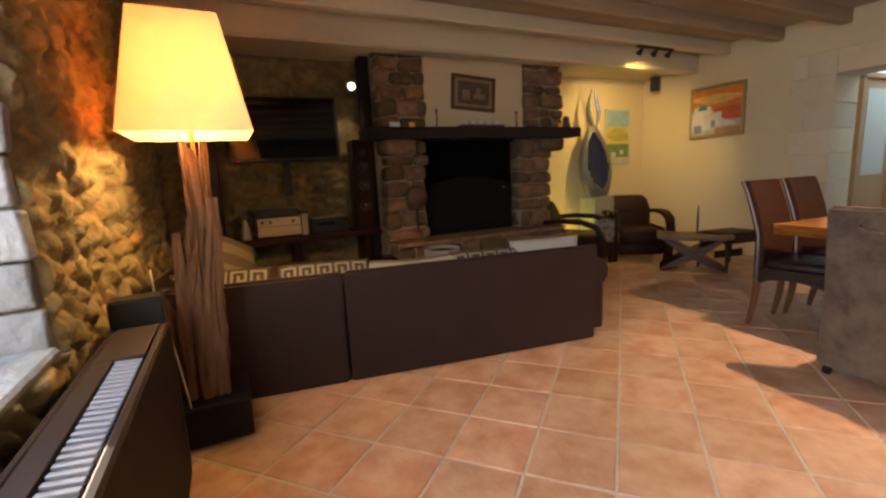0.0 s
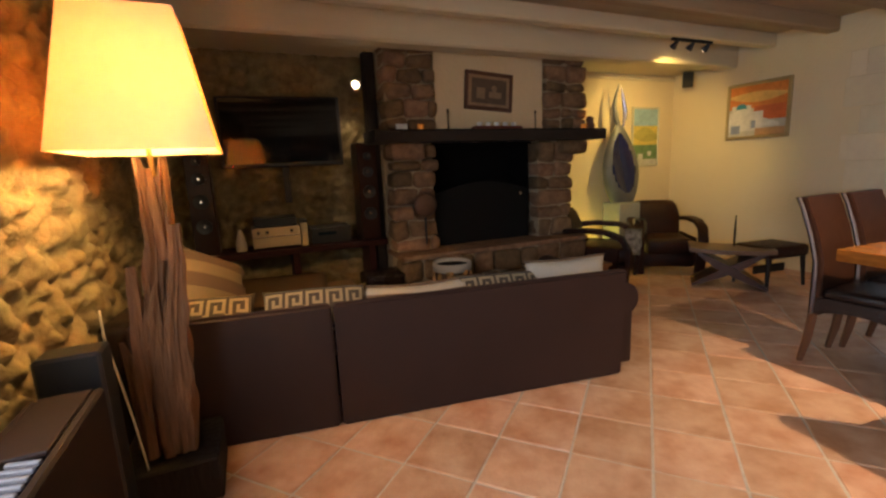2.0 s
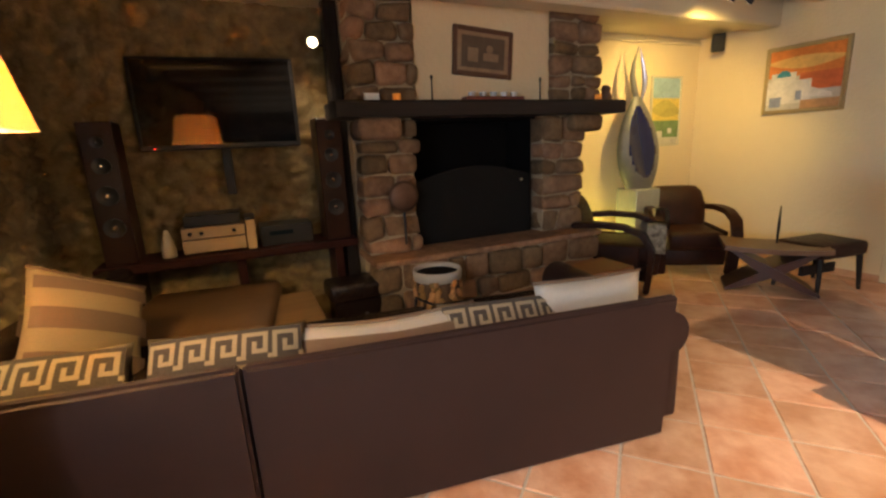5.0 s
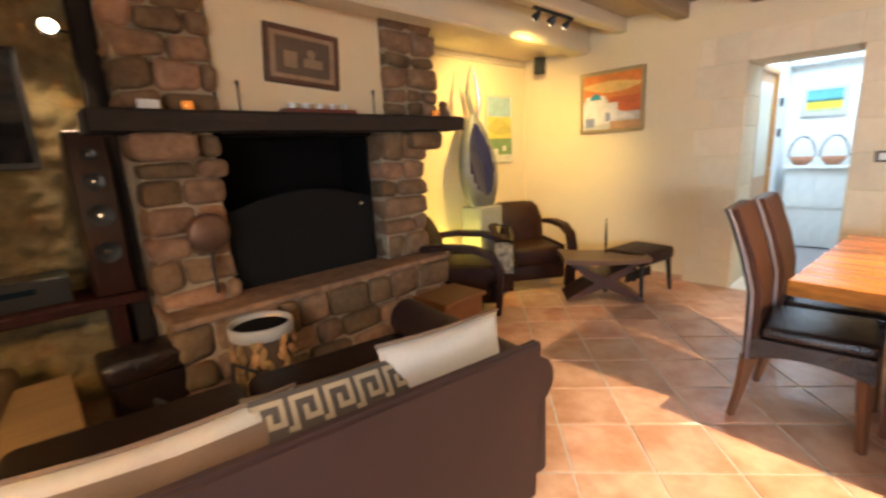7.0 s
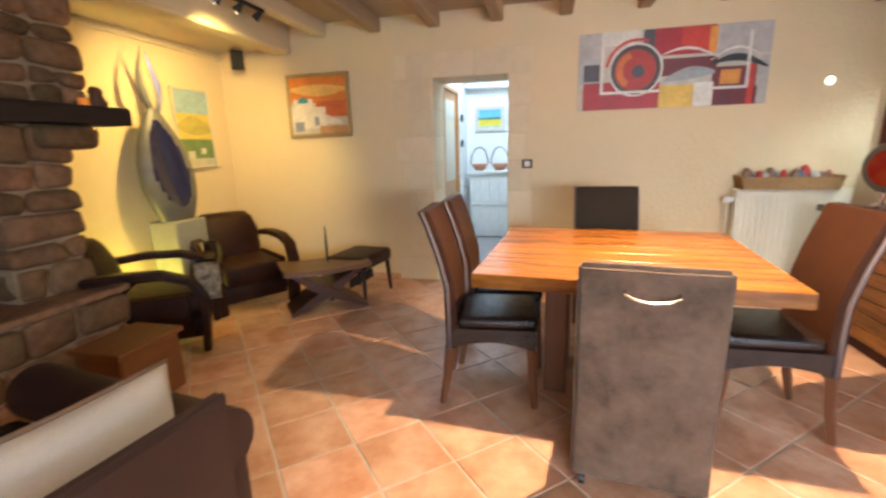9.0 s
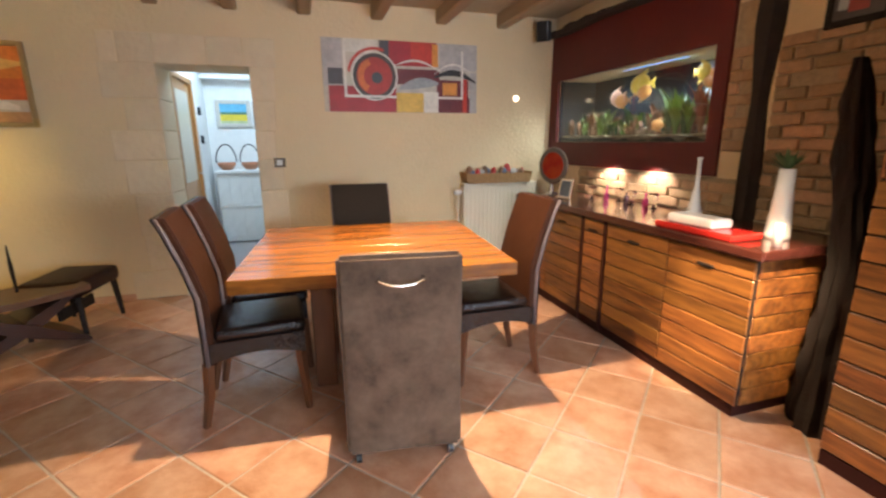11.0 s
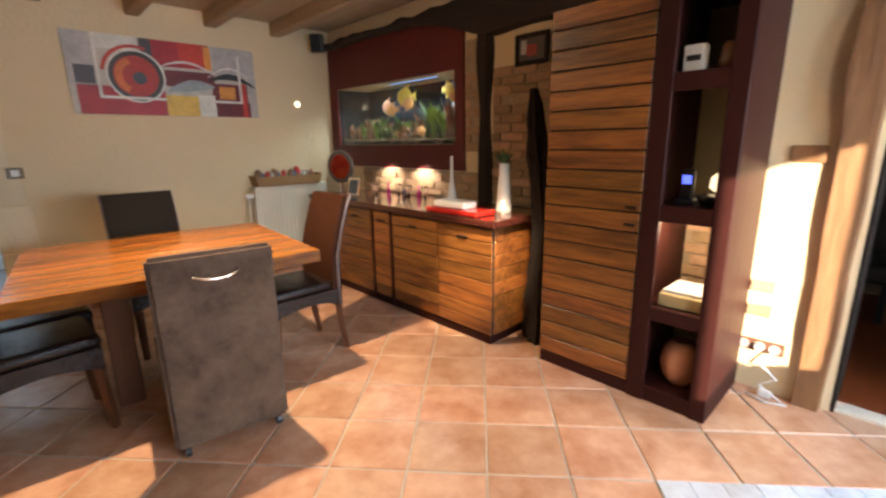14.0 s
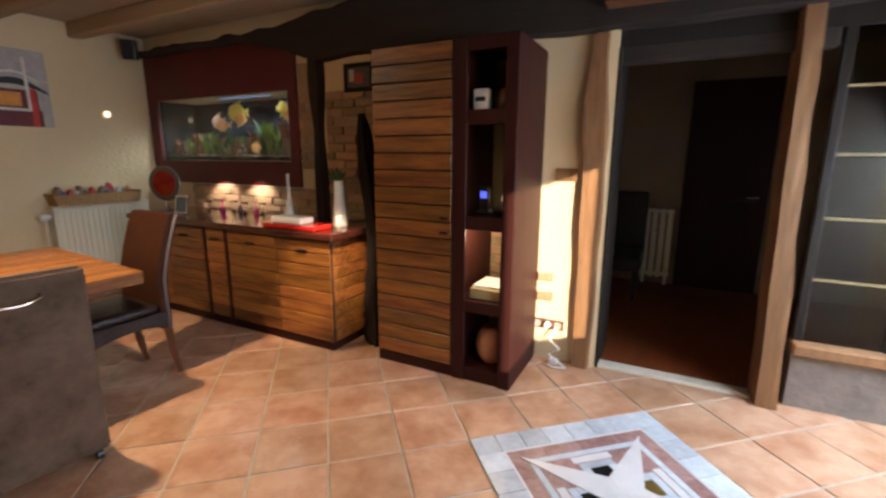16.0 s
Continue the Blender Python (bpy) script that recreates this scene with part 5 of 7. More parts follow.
stripe_cushion(pose(2.56, 3.41, 0.51, -8, 0, -9), "cream cushion with taupe stripe on the sofa", CREAM, STRIPE, 0.56, 0.42, ((-0.17, 0.02),))
key_cushion(pose(2.11, 3.44, 0.49, -26, 1, -10), "linen cushion with black Greek key border")
stripe_cushion(pose(1.74, 3.53, 0.455, -16, -3, -10), "cream and taupe striped cushion on the sofa", CREAM, STRIPE, 0.56, 0.42, ((-0.19, -0.10), (-0.04, 0.15)))
stripe_cushion(pose(1.49, 3.57, 0.455, -16, 3, -10), "cream and taupe striped cushion on the sofa", CREAM, STRIPE, 0.56, 0.42, ((-0.19, -0.10), (-0.04, 0.155)))
key_cushion(pose(1.03, 3.60, 0.52, -32, 0, -11), "ochre linen cushion with black Greek key border")
key_cushion(pose(0.45, 3.68, 0.53, -32, 0, -11), "ochre linen cushion with black Greek key border")
stripe_cushion(pose(0.50, 4.13, 0.655, -30, 28, 35), "large beige and brown striped cushion", LINEN, STRIPE, 0.46, 0.48, ((-0.21, -0.13), (-0.04, 0.05), (0.13, 0.19)))

# ---- coffee table, pouf, log basket ----
ct = thing("coffee_table", "low tan wooden coffee table before the sofa", "table")
TAN = mat("tan_wood", (0.26, 0.15, 0.06), 0.35, grain=0.4, scale=12, stretch=(0.3, 2, 1), mottle=0.3)
part("top", bm_box(0.82, 1.52, 4.30, 5.05, 0.33, 0.38, bevel=0.006), TAN, ct)
for x in (0.88, 1.46):
    for y in (4.36, 4.99):
        part("leg", bm_box(x - 0.03, x + 0.03, y - 0.03, y + 0.03, 0, 0.33), LEGWOOD, ct)
pf = thing("pouf", "low dark brown leather pouf beside the hearth", "pouf")
part("seat", bm_box(1.62, 2.06, 4.86, 5.16, 0.30, 0.42, bevel=0.03, seg=3), BROWN_LEATHER, pf, smooth=True)
part("base", bm_box(1.65, 2.03, 4.89, 5.13, 0.0, 0.30, bevel=0.01), BROWN_LEATHER, pf)
bs = thing("log_basket", "round basket of split logs with a cream cloth rim", "basket", pose(2.33, 4.66, 0))
WICK = mat("wicker", (0.32, 0.18, 0.07), 0.8, grain=0.5, scale=40, bump=0.6)
bm = bmesh.new()
rnd = random.Random(6)
for k in range(110):
    a, z = rnd.uniform(0, 6.28), rnd.uniform(0.04, 0.43)
    r = 0.15 + 0.03 * z
    l = 0.04
    x, y = r * math.cos(a), r * math.sin(a)
    bmesh.ops.create_icosphere(bm, subdivisions=1, radius=1, matrix=Matrix.Translation((x, y, z)) @ Matrix.Rotation(a, 4, "Z") @ Matrix.Rotation(rnd.uniform(-0.9, 0.9), 4, "X") @ Matrix.Diagonal((0.018, 0.024, 0.045, 1)))
part("weave", bm, mat("log_bits", (0.40, 0.22, 0.08), 0.8, grain=0.5, scale=30, bump=0.5, island=0.4), bs, smooth=True)
part("wall", bm_lathe([(0.13, 0), (0.145, 0.1), (0.152, 0.46), (0.142, 0.46), (0.12, 0.02)], 24), mat("basket_dark", (0.09, 0.05, 0.025), 0.8, grain=0.4, bump=0.4), bs)
part("rim_cloth", bm_lathe([(0.154, 0.43), (0.168, 0.435), (0.172, 0.49), (0.168, 0.505), (0.160, 0.505), (0.152, 0.48), (0.150, 0.43)], 28), CREAM, bs, "cream cloth rim", smooth=True)
# black disc across the mouth draws the shaded hollow of the basket
part("inside", bm_lathe([(0.150, 0.475), (0.08, 0.45), (0.002, 0.44)], 20), SOOT_SHADE, bs)
lg = thing("log_rack", "black iron rack holding split firewood", "log rack", pose(1.98, 4.45, 0, 0, 0, 15))
for s in (-1, 1):
    part("frame", bm_tube([(s * 0.16, -0.1, 0), (s * 0.19, -0.1, 0.34), (s * 0.19, 0.1, 0.34), (s * 0.16, 0.1, 0)], 0.012, 6), IRON, lg)
part("rail", bm_box(-0.17, 0.17, -0.1, 0.1, 0.06, 0.08), IRON, lg)
for k in range(5):
    o = thing("firewood_log", "split pale firewood log in the rack", "log", pose(1.98 + (k % 3 - 1) * 0.09, 4.45, 0.125 + 0.075 * (k // 3), 0, 0, 15 + k * 2), group="split logs")
    part("wood", bm_prism([(-0.045, -0.035), (0.045, -0.035), (0.03, 0.035), (-0.02, 0.04)], -0.16, 0.16, "y", bevel=0.004), mat("split_wood", (0.46, 0.26, 0.10), 0.8, grain=0.5, scale=24, bump=0.4), o)
wb = thing("log_box", "low orange-brown wooden box before the hearth", "box")
part("body", bm_box(3.42, 3.80, 4.32, 4.62, 0.0, 0.34, bevel=0.01), mat("orange_wood", (0.18, 0.07, 0.022), 0.5, grain=0.4, scale=16, stretch=(0.3, 1, 2)), wb)
part("lid", bm_box(3.40, 3.82, 4.30, 4.64, 0.34, 0.37, bevel=0.006), MATS["orange_wood"], wb)


# ---- alcove: statue, armchairs, low table ----
def statue():
    """Tall abstract figure: a leaf-shaped hollow body on a block under two raised curved blades."""
    bm = bm_box(4.82, 5.16, 5.22, 5.50, 0, 0.80, bevel=0.01)
    cx, cy = 4.965, 5.36
    rows, sunk = [], set()
    for k in range(41):
        u = k / 40
        z = 0.80 + 0.92 * u
        w = 0.262 * math.sin(math.pi * (0.20 + 0.76 * u)) ** 0.85
        lean = 0.03 - 0.09 * u
        ring = []
        for j in range(48):
            a = 2 * math.pi * j / 48
            v = (z - 1.27) / 0.345
            h = ((a - math.radians(256) + 0.16 * v) / 0.62) ** 2 + v ** 2
            f = 1 - 0.42 * math.sqrt(1 - h) if h < 1 else 1.0
            p = bm.verts.new((cx + lean + w * f * math.cos(a), cy + 0.5 * w * f * math.sin(a), z))
            if h < 1:
                sunk.add(p)
            ring.append(p)
        rows.append(ring)
    for r0, r1 in zip(rows, rows[1:]):
        for j in range(48):
            q = (r0[j], r0[(j + 1) % 48], r1[(j + 1) % 48], r1[j])
            bm.faces.new(q).material_index = 1 if any(p in sunk for p in q) else 0
    bm.faces.new(rows[0][::-1]), bm.faces.new(rows[-1])
    # raised blades, one dark and bowed, one straight and bright
    bm_tube([(4.93, 5.36, 1.66), (4.865, 5.36, 1.78), (4.83, 5.36, 1.92), (4.845, 5.36, 2.04), (4.895, 5.36, 2.19)], [0.02, 0.032, 0.026, 0.014, 0.004], 12, bm=bm)
    n0 = len(bm.faces)
    bm_tube([(4.95, 5.345, 1.68), (4.985, 5.345, 1.80), (4.985, 5.345, 1.90), (4.95, 5.345, 2.03), (4.905, 5.345, 2.17)], [0.014, 0.024, 0.028, 0.018, 0.004], 12, bm=bm)
    bm.faces.ensure_lookup_table()
    blade = bm.faces[n0:]
    for f in blade:
        f.material_index = 3
    for f in bm.faces:
        if max(v.co.z for v in f.verts) < 0.801 and f.material_index == 0:
            f.material_index = 2
    s = part("statue", bm, [mat("grey_metal", (0.15, 0.145, 0.14), 0.5, metal=0.2, grain=0.3, scale=12, mottle=0.3), mat("blue_gloss", (0.012, 0.013, 0.05), 0.10, coat=0.5), mat("plinth_stone", (0.28, 0.27, 0.23), 0.7, grain=0.3, scale=14, bump=0.2), mat("bright_blade", (0.38, 0.38, 0.55), 0.2, metal=0.7)], smooth=True, angle=40)
    tagged(s, "tall grey metal abstract statue with a blue hollow on a block", "statue")


statue()
for x in (4.40, 4.98):
    u = thing("uplight", "small yellow floor uplight behind the armchairs", "uplight", pose(x, 5.44, 0), group="yellow uplights")
    part("can", bm_lathe([(0.05, 0), (0.05, 0.07), (0.046, 0.075)], 16), IRON, u)
    part("lens", bm_lathe([(0.042, 0.078), (0.03, 0.082)], 16), glow("yellow_lens", (1.0, 0.85, 0.15), 14), u)
CLUB = mat("club_leather", (0.034, 0.010, 0.005), 0.4, grain=0.4, scale=30, dark=(0.012, 0.005, 0.004), bump=0.3, bscale=90, mottle=0.5, mscale=7, spec=0.15)


def club_chair(at, lab):
    """Low leather club chair with bowed open arms; faces -y."""
    c = thing("armchair", lab, "armchair", at, group="leather club chairs")
    part("seat", bm_box(-0.25, 0.25, -0.33, 0.20, 0.24, 0.42, bevel=0.05, seg=3), CLUB, c, smooth=True)
    part("base", bm_box(-0.27, 0.27, -0.31, 0.30, 0.10, 0.25, bevel=0.02, seg=2), CLUB, c, smooth=True)
    bm = bmesh.new()
    rows = []
    for z, y, w in ((0.26, 0.20, 0.25), (0.45, 0.22, 0.27), (0.62, 0.27, 0.28), (0.74, 0.32, 0.25), (0.79, 0.35, 0.20)):
        ring = []
        for k in range(18):
            a = 2 * math.pi * k / 18
            ring.append(bm.verts.new((w * math.copysign(abs(math.cos(a)) ** 0.6, math.cos(a)), y + 0.07 + 0.085 * math.copysign(abs(math.sin(a)) ** 0.7, math.sin(a)), z)))
        rows.append(ring)
    for r0, r1 in zip(rows, rows[1:]):
        for k in range(18):
            bm.faces.new((r0[k], r0[(k + 1) % 18], r1[(k + 1) % 18], r1[k]))
    bm.faces.new(rows[0][::-1]), bm.faces.new(rows[-1])
    part("backrest", bm, CLUB, c, smooth=True, angle=60)
    for s in (-1, 1):
        pts = [(s * 0.31, 0.32, 0.58), (s * 0.33, 0.12, 0.60), (s * 0.34, -0.12, 0.59), (s * 0.34, -0.28, 0.53), (s * 0.33, -0.35, 0.40), (s * 0.32, -0.34, 0.22), (s * 0.31, -0.32, 0.02)]
        bm = bmesh.new()
        rows = []
        for i, p in enumerate(pts):
            d = (Vector(pts[min(i + 1, 6)]) - Vector(pts[max(i - 1, 0)])).normalized()
            nrm = Vector((0, -d.z, d.y)) * 0.025
            rows.append([bm.verts.new(Vector(p) + Vector((ox, 0, 0)) + nrm * sg) for ox, sg in ((-0.05, -1), (0.05, -1), (0.05, 1), (-0.05, 1))])
        for r0, r1 in zip(rows, rows[1:]):
            for k in range(4):
                bm.faces.new((r0[k], r0[(k + 1) % 4], r1[(k + 1) % 4], r1[k]))
        bm.faces.new(rows[0]), bm.faces.new(rows[-1][::-1])
        bmesh.ops.bevel(bm, geom=bm.edges[:], offset=0.010, segments=2, affect="EDGES")
        part("armrest", bm, CLUB, c, smooth=True, angle=50)
        part("side_panel", bm_box(s * 0.285 - 0.015, s * 0.285 + 0.015, -0.25, 0.30, 0.12, 0.42, bevel=0.01), CLUB, c)
    for sx in (-1, 1):
        part("leg", bm_box(sx * 0.22 - 0.02, sx * 0.22 + 0.02, 0.26, 0.30, 0, 0.11), BLACKWOOD, c)
    return c


club_chair(pose(4.28, 4.95, 0, 0, 0, 34), "worn brown leather club armchair with bowed arms")
club_chair(pose(5.20, 4.93, 0, 0, 0, -35), "worn brown leather club armchair beside the statue")
# patterned throws over the facing arms
THROW = mat("patterned_throw", (0.62, 0.54, 0.40), 0.9, grain=0.9, scale=26, dark=(0.06, 0.05, 0.04), bump=0.2)
for x, y, z, r in ((4.36, 4.56, 0.575, 34), (4.85, 4.95, 0.60, -35)):
    th = thing("throw", "cream and black patterned cloth draped over the armrest", "throw", pose(x, y, z, 0, 0, r), group="arm throws")
    bm = bmesh.new()
    prof = [(-0.075, -0.22), (-0.07, -0.02), (-0.055, 0.035), (0.055, 0.035), (0.07, -0.02), (0.075, -0.16)]
    a = [[bm.verts.new((px, y2 + 0.006 * math.sin(9 * px + k), pz)) for px, pz in prof] for k, y2 in enumerate((-0.07, 0.0, 0.07))]
    fs = []
    for r0, r1 in zip(a, a[1:]):
        for k in range(5):
            fs.append(bm.faces.new((r0[k], r0[k + 1], r1[k + 1], r1[k])))
    bmesh.ops.solidify(bm, geom=fs, thickness=0.006)
    part("cloth", bm, THROW, th, smooth=True)
# low table with crossed curved legs
low = thing("low_table", "low dark wooden table with crossed curved legs", "table", pose(5.17, 4.10, 0, 0, 0, -50))
CLUBWOOD = mat("dark_cherry", (0.055, 0.018, 0.010), 0.4, grain=0.4, scale=16, stretch=(0.3, 2, 2), mottle=0.3)
WAL = mat("walnut", (0.14, 0.065, 0.03), 0.38, grain=0.5, scale=18, stretch=(0.3, 2, 2), bump=0.1, mottle=0.3)
part("top", bm_prism([(-0.36, 0.415), (-0.2, 0.40), (0, 0.395), (0.2, 0.40), (0.36, 0.415), (0.36, 0.375), (0.2, 0.36), (0, 0.355), (-0.2, 0.36), (-0.36, 0.375)], -0.22, 0.22, "y"), WAL, low)
for s in (-1, 1):
    mid = [(s * 0.30, 0.365), (s * 0.20, 0.30), (s * 0.08, 0.225), (-s * 0.05, 0.16), (-s * 0.18, 0.09), (-s * 0.32, 0.02)]
    hi = [(x, z + 0.012 + 0.035 * math.sin(math.pi * k / 5)) for k, (x, z) in enumerate(mid)]
    lo = [(x, z - 0.012 - 0.035 * math.sin(math.pi * k / 5)) for k, (x, z) in enumerate(mid)]
    part("leg", bm_prism(hi + lo[::-1], -0.17 + 0.02 * s, 0.17 + 0.02 * s, "y"), CLUBWOOD, low)
st = thing("incense_holder", "thin dark upright stick in a holder on the low table", "ornament", pose(5.24, 4.10, 0.395))
part("stick", bm_tube([(0, 0, 0), (0.004, 0.004, 0.16), (0.015, 0.01, 0.32)], [0.008, 0.012, 0.004], 6), BLACKWOOD, st)
ot = thing("ottoman", "square dark brown leather ottoman by the wall", "ottoman", pose(5.55, 3.93, 0, 0, 0, -8))
part("cushion", bm_box(-0.26, 0.26, -0.20, 0.20, 0.30, 0.42, bevel=0.035, seg=3), CLUB, ot, smooth=True)
for sx in (-1, 1):
    for sy in (-1, 1):
        part("leg", bm_tube([(sx * 0.22, sy * 0.16, 0.31), (sx * 0.24, sy * 0.18, 0)], [0.022, 0.015], 6), BLACKWOOD, ot)
part("stretcher", bm_box(-0.2, 0.2, -0.01, 0.01, 0.12, 0.2), BLACKWOOD, ot)

# spots on the main beam
bar = thing("spot_bar", "ceiling bar with three halogen spots lighting the alcove", "spotlight", pose(4.88, 4.42, 2.33))
part("rail", bm_box(-0.28, 0.28, -0.012, 0.012, 0.075, 0.10, bevel=0.003), IRON, bar)
for x in (-0.22, 0.0, 0.22):
    h = part("spot", bm_lathe([(0.014, 0.06), (0.022, 0.03), (0.034, -0.01), (0.03, -0.012)], 12), IRON, bar, at=pose(x, 0.03, 0.03, 50, 0, 0))
    part("lens", bm_lathe([(0.028, -0.013), (0.02, -0.016)], 12), glow("halogen_lens", (1.0, 0.8, 0.5), 10), h)
    part("stem", bm_tube([(x, 0, 0.08), (x, 0.02, 0.05)], 0.006, 6), IRON, bar)
cl = thing("ceiling_spot", "small round halogen ceiling light above the dining table", "ceiling light", pose(3.83, 1.67, 2.26))
part("rim", bm_lathe([(0.06, 0.0), (0.065, 0.02), (0.06, 0.17)], 20), CHROME, cl)
cl.children[0].visible_shadow = False
part("wire_cover", bm_box(-0.03, 0.03, -0.2, 0.2, 0.17, 0.19), WHITE, cl)
structure("alcove_trim", bm_box(4.05, 6.09, YN - 0.03, YN - 0.003, 2.29, 2.325, bevel=0.005), PALEBEAM, "thin pale moulding under the lower ceiling", "trim")


def small_speaker(at):
    s = thing("wall_speaker", "small black loudspeaker high in the corner", "loudspeaker", at, group="corner speakers")
    part("cabinet", bm_box(-0.06, 0.06, -0.06, 0.06, -0.09, 0.09, bevel=0.01, seg=2), BLACK, s)
    part("grille", bm_box(-0.05, 0.05, -0.066, -0.06, -0.08, 0.08, bevel=0.003), mat("speaker_cloth", (0.02, 0.02, 0.02), 0.9, grain=0.3), s)
    part("bracket", bm_tube([(0, 0.06, 0), (0.02, 0.16, 0.02)], 0.012, 8), BLACK, s)
    return s


small_speaker(pose(5.93, 5.27, 2.255, 10, 0, -50))
small_speaker(pose(5.95, -0.14, 2.40, 10, 0, 225))

# ---- things on the mantel ----
MZ = 1.649


def ornament(name, lab, cat, x, y, z, prof, material, n=14, grp=""):
    o = thing(name, lab, cat, pose(x, y, z), group=grp)
    part("body", bm_lathe(prof, n), material, o, smooth=True)
    return o


for x in (2.54, 3.51):
    ornament("candlestick", "slim dark metal candlestick on the mantel", "candlestick", x, 5.08, MZ, [(0.025, 0), (0.025, 0.008), (0.006, 0.02), (0.006, 0.16), (0.012, 0.17), (0.008, 0.19)], IRON, 10, "mantel candlesticks")
for k in range(5):
    ornament("tealight", "small white tealight cup on the mantel", "candle", 2.85 + 0.095 * k, 5.04, MZ + 0.035, [(0.02, 0), (0.028, 0.03), (0.026, 0.035)], WHITE, 12, "row of tealights")
tr = thing("candle_tray", "long dark red tray under the tealights", "tray", pose(3.04, 5.04, MZ))
part("plate", bm_box(-0.26, 0.26, -0.05, 0.05, 0, 0.033, bevel=0.006), mat("red_lacquer", (0.16, 0.03, 0.02), 0.3), tr)
for x, c in ((2.235, (0.75, 0.25, 0.04)), (4.06, (0.8, 0.28, 0.04))):
    ornament("candle_glass", "small orange glass candle holder on the mantel", "candle", x, 5.0, MZ, [(0.022, 0), (0.03, 0.02), (0.03, 0.05), (0.026, 0.05)], mat("orange_glass", c, 0.2, emit=0.25), 12, "orange candle glasses")
cd = thing("card", "small white folded card on the mantel", "card", pose(2.05, 4.98, MZ, 0, 0, 10))
part("sheet", bm_prism([(-0.05, 0.0), (0.05, 0.0), (0.05, 0.05), (-0.05, 0.05)], -0.012, 0.012, "y"), WHITE, cd)
fg = thing("mantel_figure", "small brown carved ornament at the mantel's end", "ornament", pose(4.16, 5.02, MZ))
bm = bm_lathe([(0.05, 0), (0.055, 0.03), (0.035, 0.07), (0.04, 0.10), (0.02, 0.13)], 14)
part("body", rough_up(bm, 0.012, 25), mat("carved_brown", (0.12, 0.06, 0.035), 0.6, grain=0.4), fg, smooth=True)
cp = thing("copper_mould", "round copper pan hanging on the stone pillar", "pan", pose(2.235, FY - 0.05, 0.985))
part("bowl", bm_lathe([(0.11, 0.0), (0.115, 0.015), (0.09, 0.03), (0.02, 0.04)], 24), mat("old_copper", (0.20, 0.11, 0.07), 0.45, metal=0.6, grain=0.5, scale=14), cp, at=pose(0, 0, 0, 90, 0, 0), smooth=True)
part("handle", bm_tube([(0, -0.005, -0.10), (0.0, -0.005, -0.36)], [0.012, 0.009], 8), IRON, cp)

# ---- radiator and basket by the dining table ----
r2 = thing("radiator", "cream painted column radiator under the long basket", "radiator")
part("front_panel", bm_box(5.96, 5.975, -0.13, 0.685, 0.10, 0.92, bevel=0.004), RADWHITE, r2)
ridge = mesh_of("ridge", bm_box(-0.006, 0.0, -0.012, 0.012, -0.39, 0.39, bevel=0.004), RADWHITE)
for k in range(17):
    piece("ridge", ridge, r2, pose(5.962, -0.09 + k * 0.046, 0.51))
part("back_panel", bm_box(6.04, 6.055, -0.13, 0.685, 0.10, 0.92, bevel=0.004), RADWHITE, r2)
part("top_grille", bm_box(5.955, 6.06, -0.135, 0.69, 0.92, 0.94, bevel=0.004), RADWHITE, r2)
part("valve", bm_tube([(6.0, 0.69, 0.85), (6.0, 0.74, 0.85), (6.0, 0.77, 0.85)], [0.02, 0.028, 0.022], 10), WHITE, r2, "white thermostat valve")
part("pipe", bm_tube([(6.0, 0.73, 0.85), (6.0, 0.73, 0.0)], 0.009, 8), RADWHITE, r2)
bk2 = thing("wicker_basket", "long wicker basket of coloured ornaments on the radiator", "basket", pose(6.0, 0.315, 0.94))
bm = bm_prism([(-0.34, 0.0), (0.34, 0.0), (0.37, 0.11), (0.35, 0.11), (0.325, 0.015), (-0.325, 0.015), (-0.35, 0.11), (-0.37, 0.11)], -0.085, 0.085, "x")
bm_box(-0.085, -0.075, -0.34, 0.34, 0, 0.10, bm=bm), bm_box(0.075, 0.085, -0.34, 0.34, 0, 0.10, bm=bm)
part("weave", rough_up(bm, 0.006, 40), WICK, bk2)
COLS = [mat("trinket_red", (0.45, 0.03, 0.03), 0.4), mat("trinket_white", (0.5, 0.48, 0.44), 0.4), mat("trinket_blue", (0.08, 0.12, 0.2), 0.4), mat("trinket_brown", (0.2, 0.1, 0.05), 0.5), mat("trinket_green", (0.08, 0.14, 0.05), 0.5)]
rnd = random.Random(21)
for k in range(22):
    bm = bmesh.new()
    bmesh.ops.create_icosphere(bm, subdivisions=2, radius=rnd.uniform(0.022, 0.042))
    for v in bm.verts:
        v.co.z *= 1.0 + 0.9 * (k % 3 == 0)
        v.co.x *= 0.8
    rough_up(bm, 0.012, 30 + k)
    o = thing("trinket", "small coloured ornament in the wicker basket", "ornament", pose(5.965 + rnd.uniform(0, 0.07), 0.005 + 0.62 * (k + 0.5) / 22, 1.03 + rnd.uniform(-0.02, 0.03)), group="basket ornaments")
    part("body", bm, (COLS[0], COLS[3], COLS[2], COLS[3], COLS[1], COLS[4])[k % 6], o, smooth=True)
# glowing disc that draws a bright reflection spot; there is no fixture here
glint = thing("pin_spotlight", "tiny glowing disc drawing a bright glint on the plaster wall", "spotlight", pose(XE - 0.001, 0.07, 1.782, 0, -90, 0))
part("disc", bm_lathe([(0.030, 0), (0.031, 0.006), (0.018, 0.012)], 20), glow("glint_glow", (1.0, 0.85, 0.6), 3), glint)

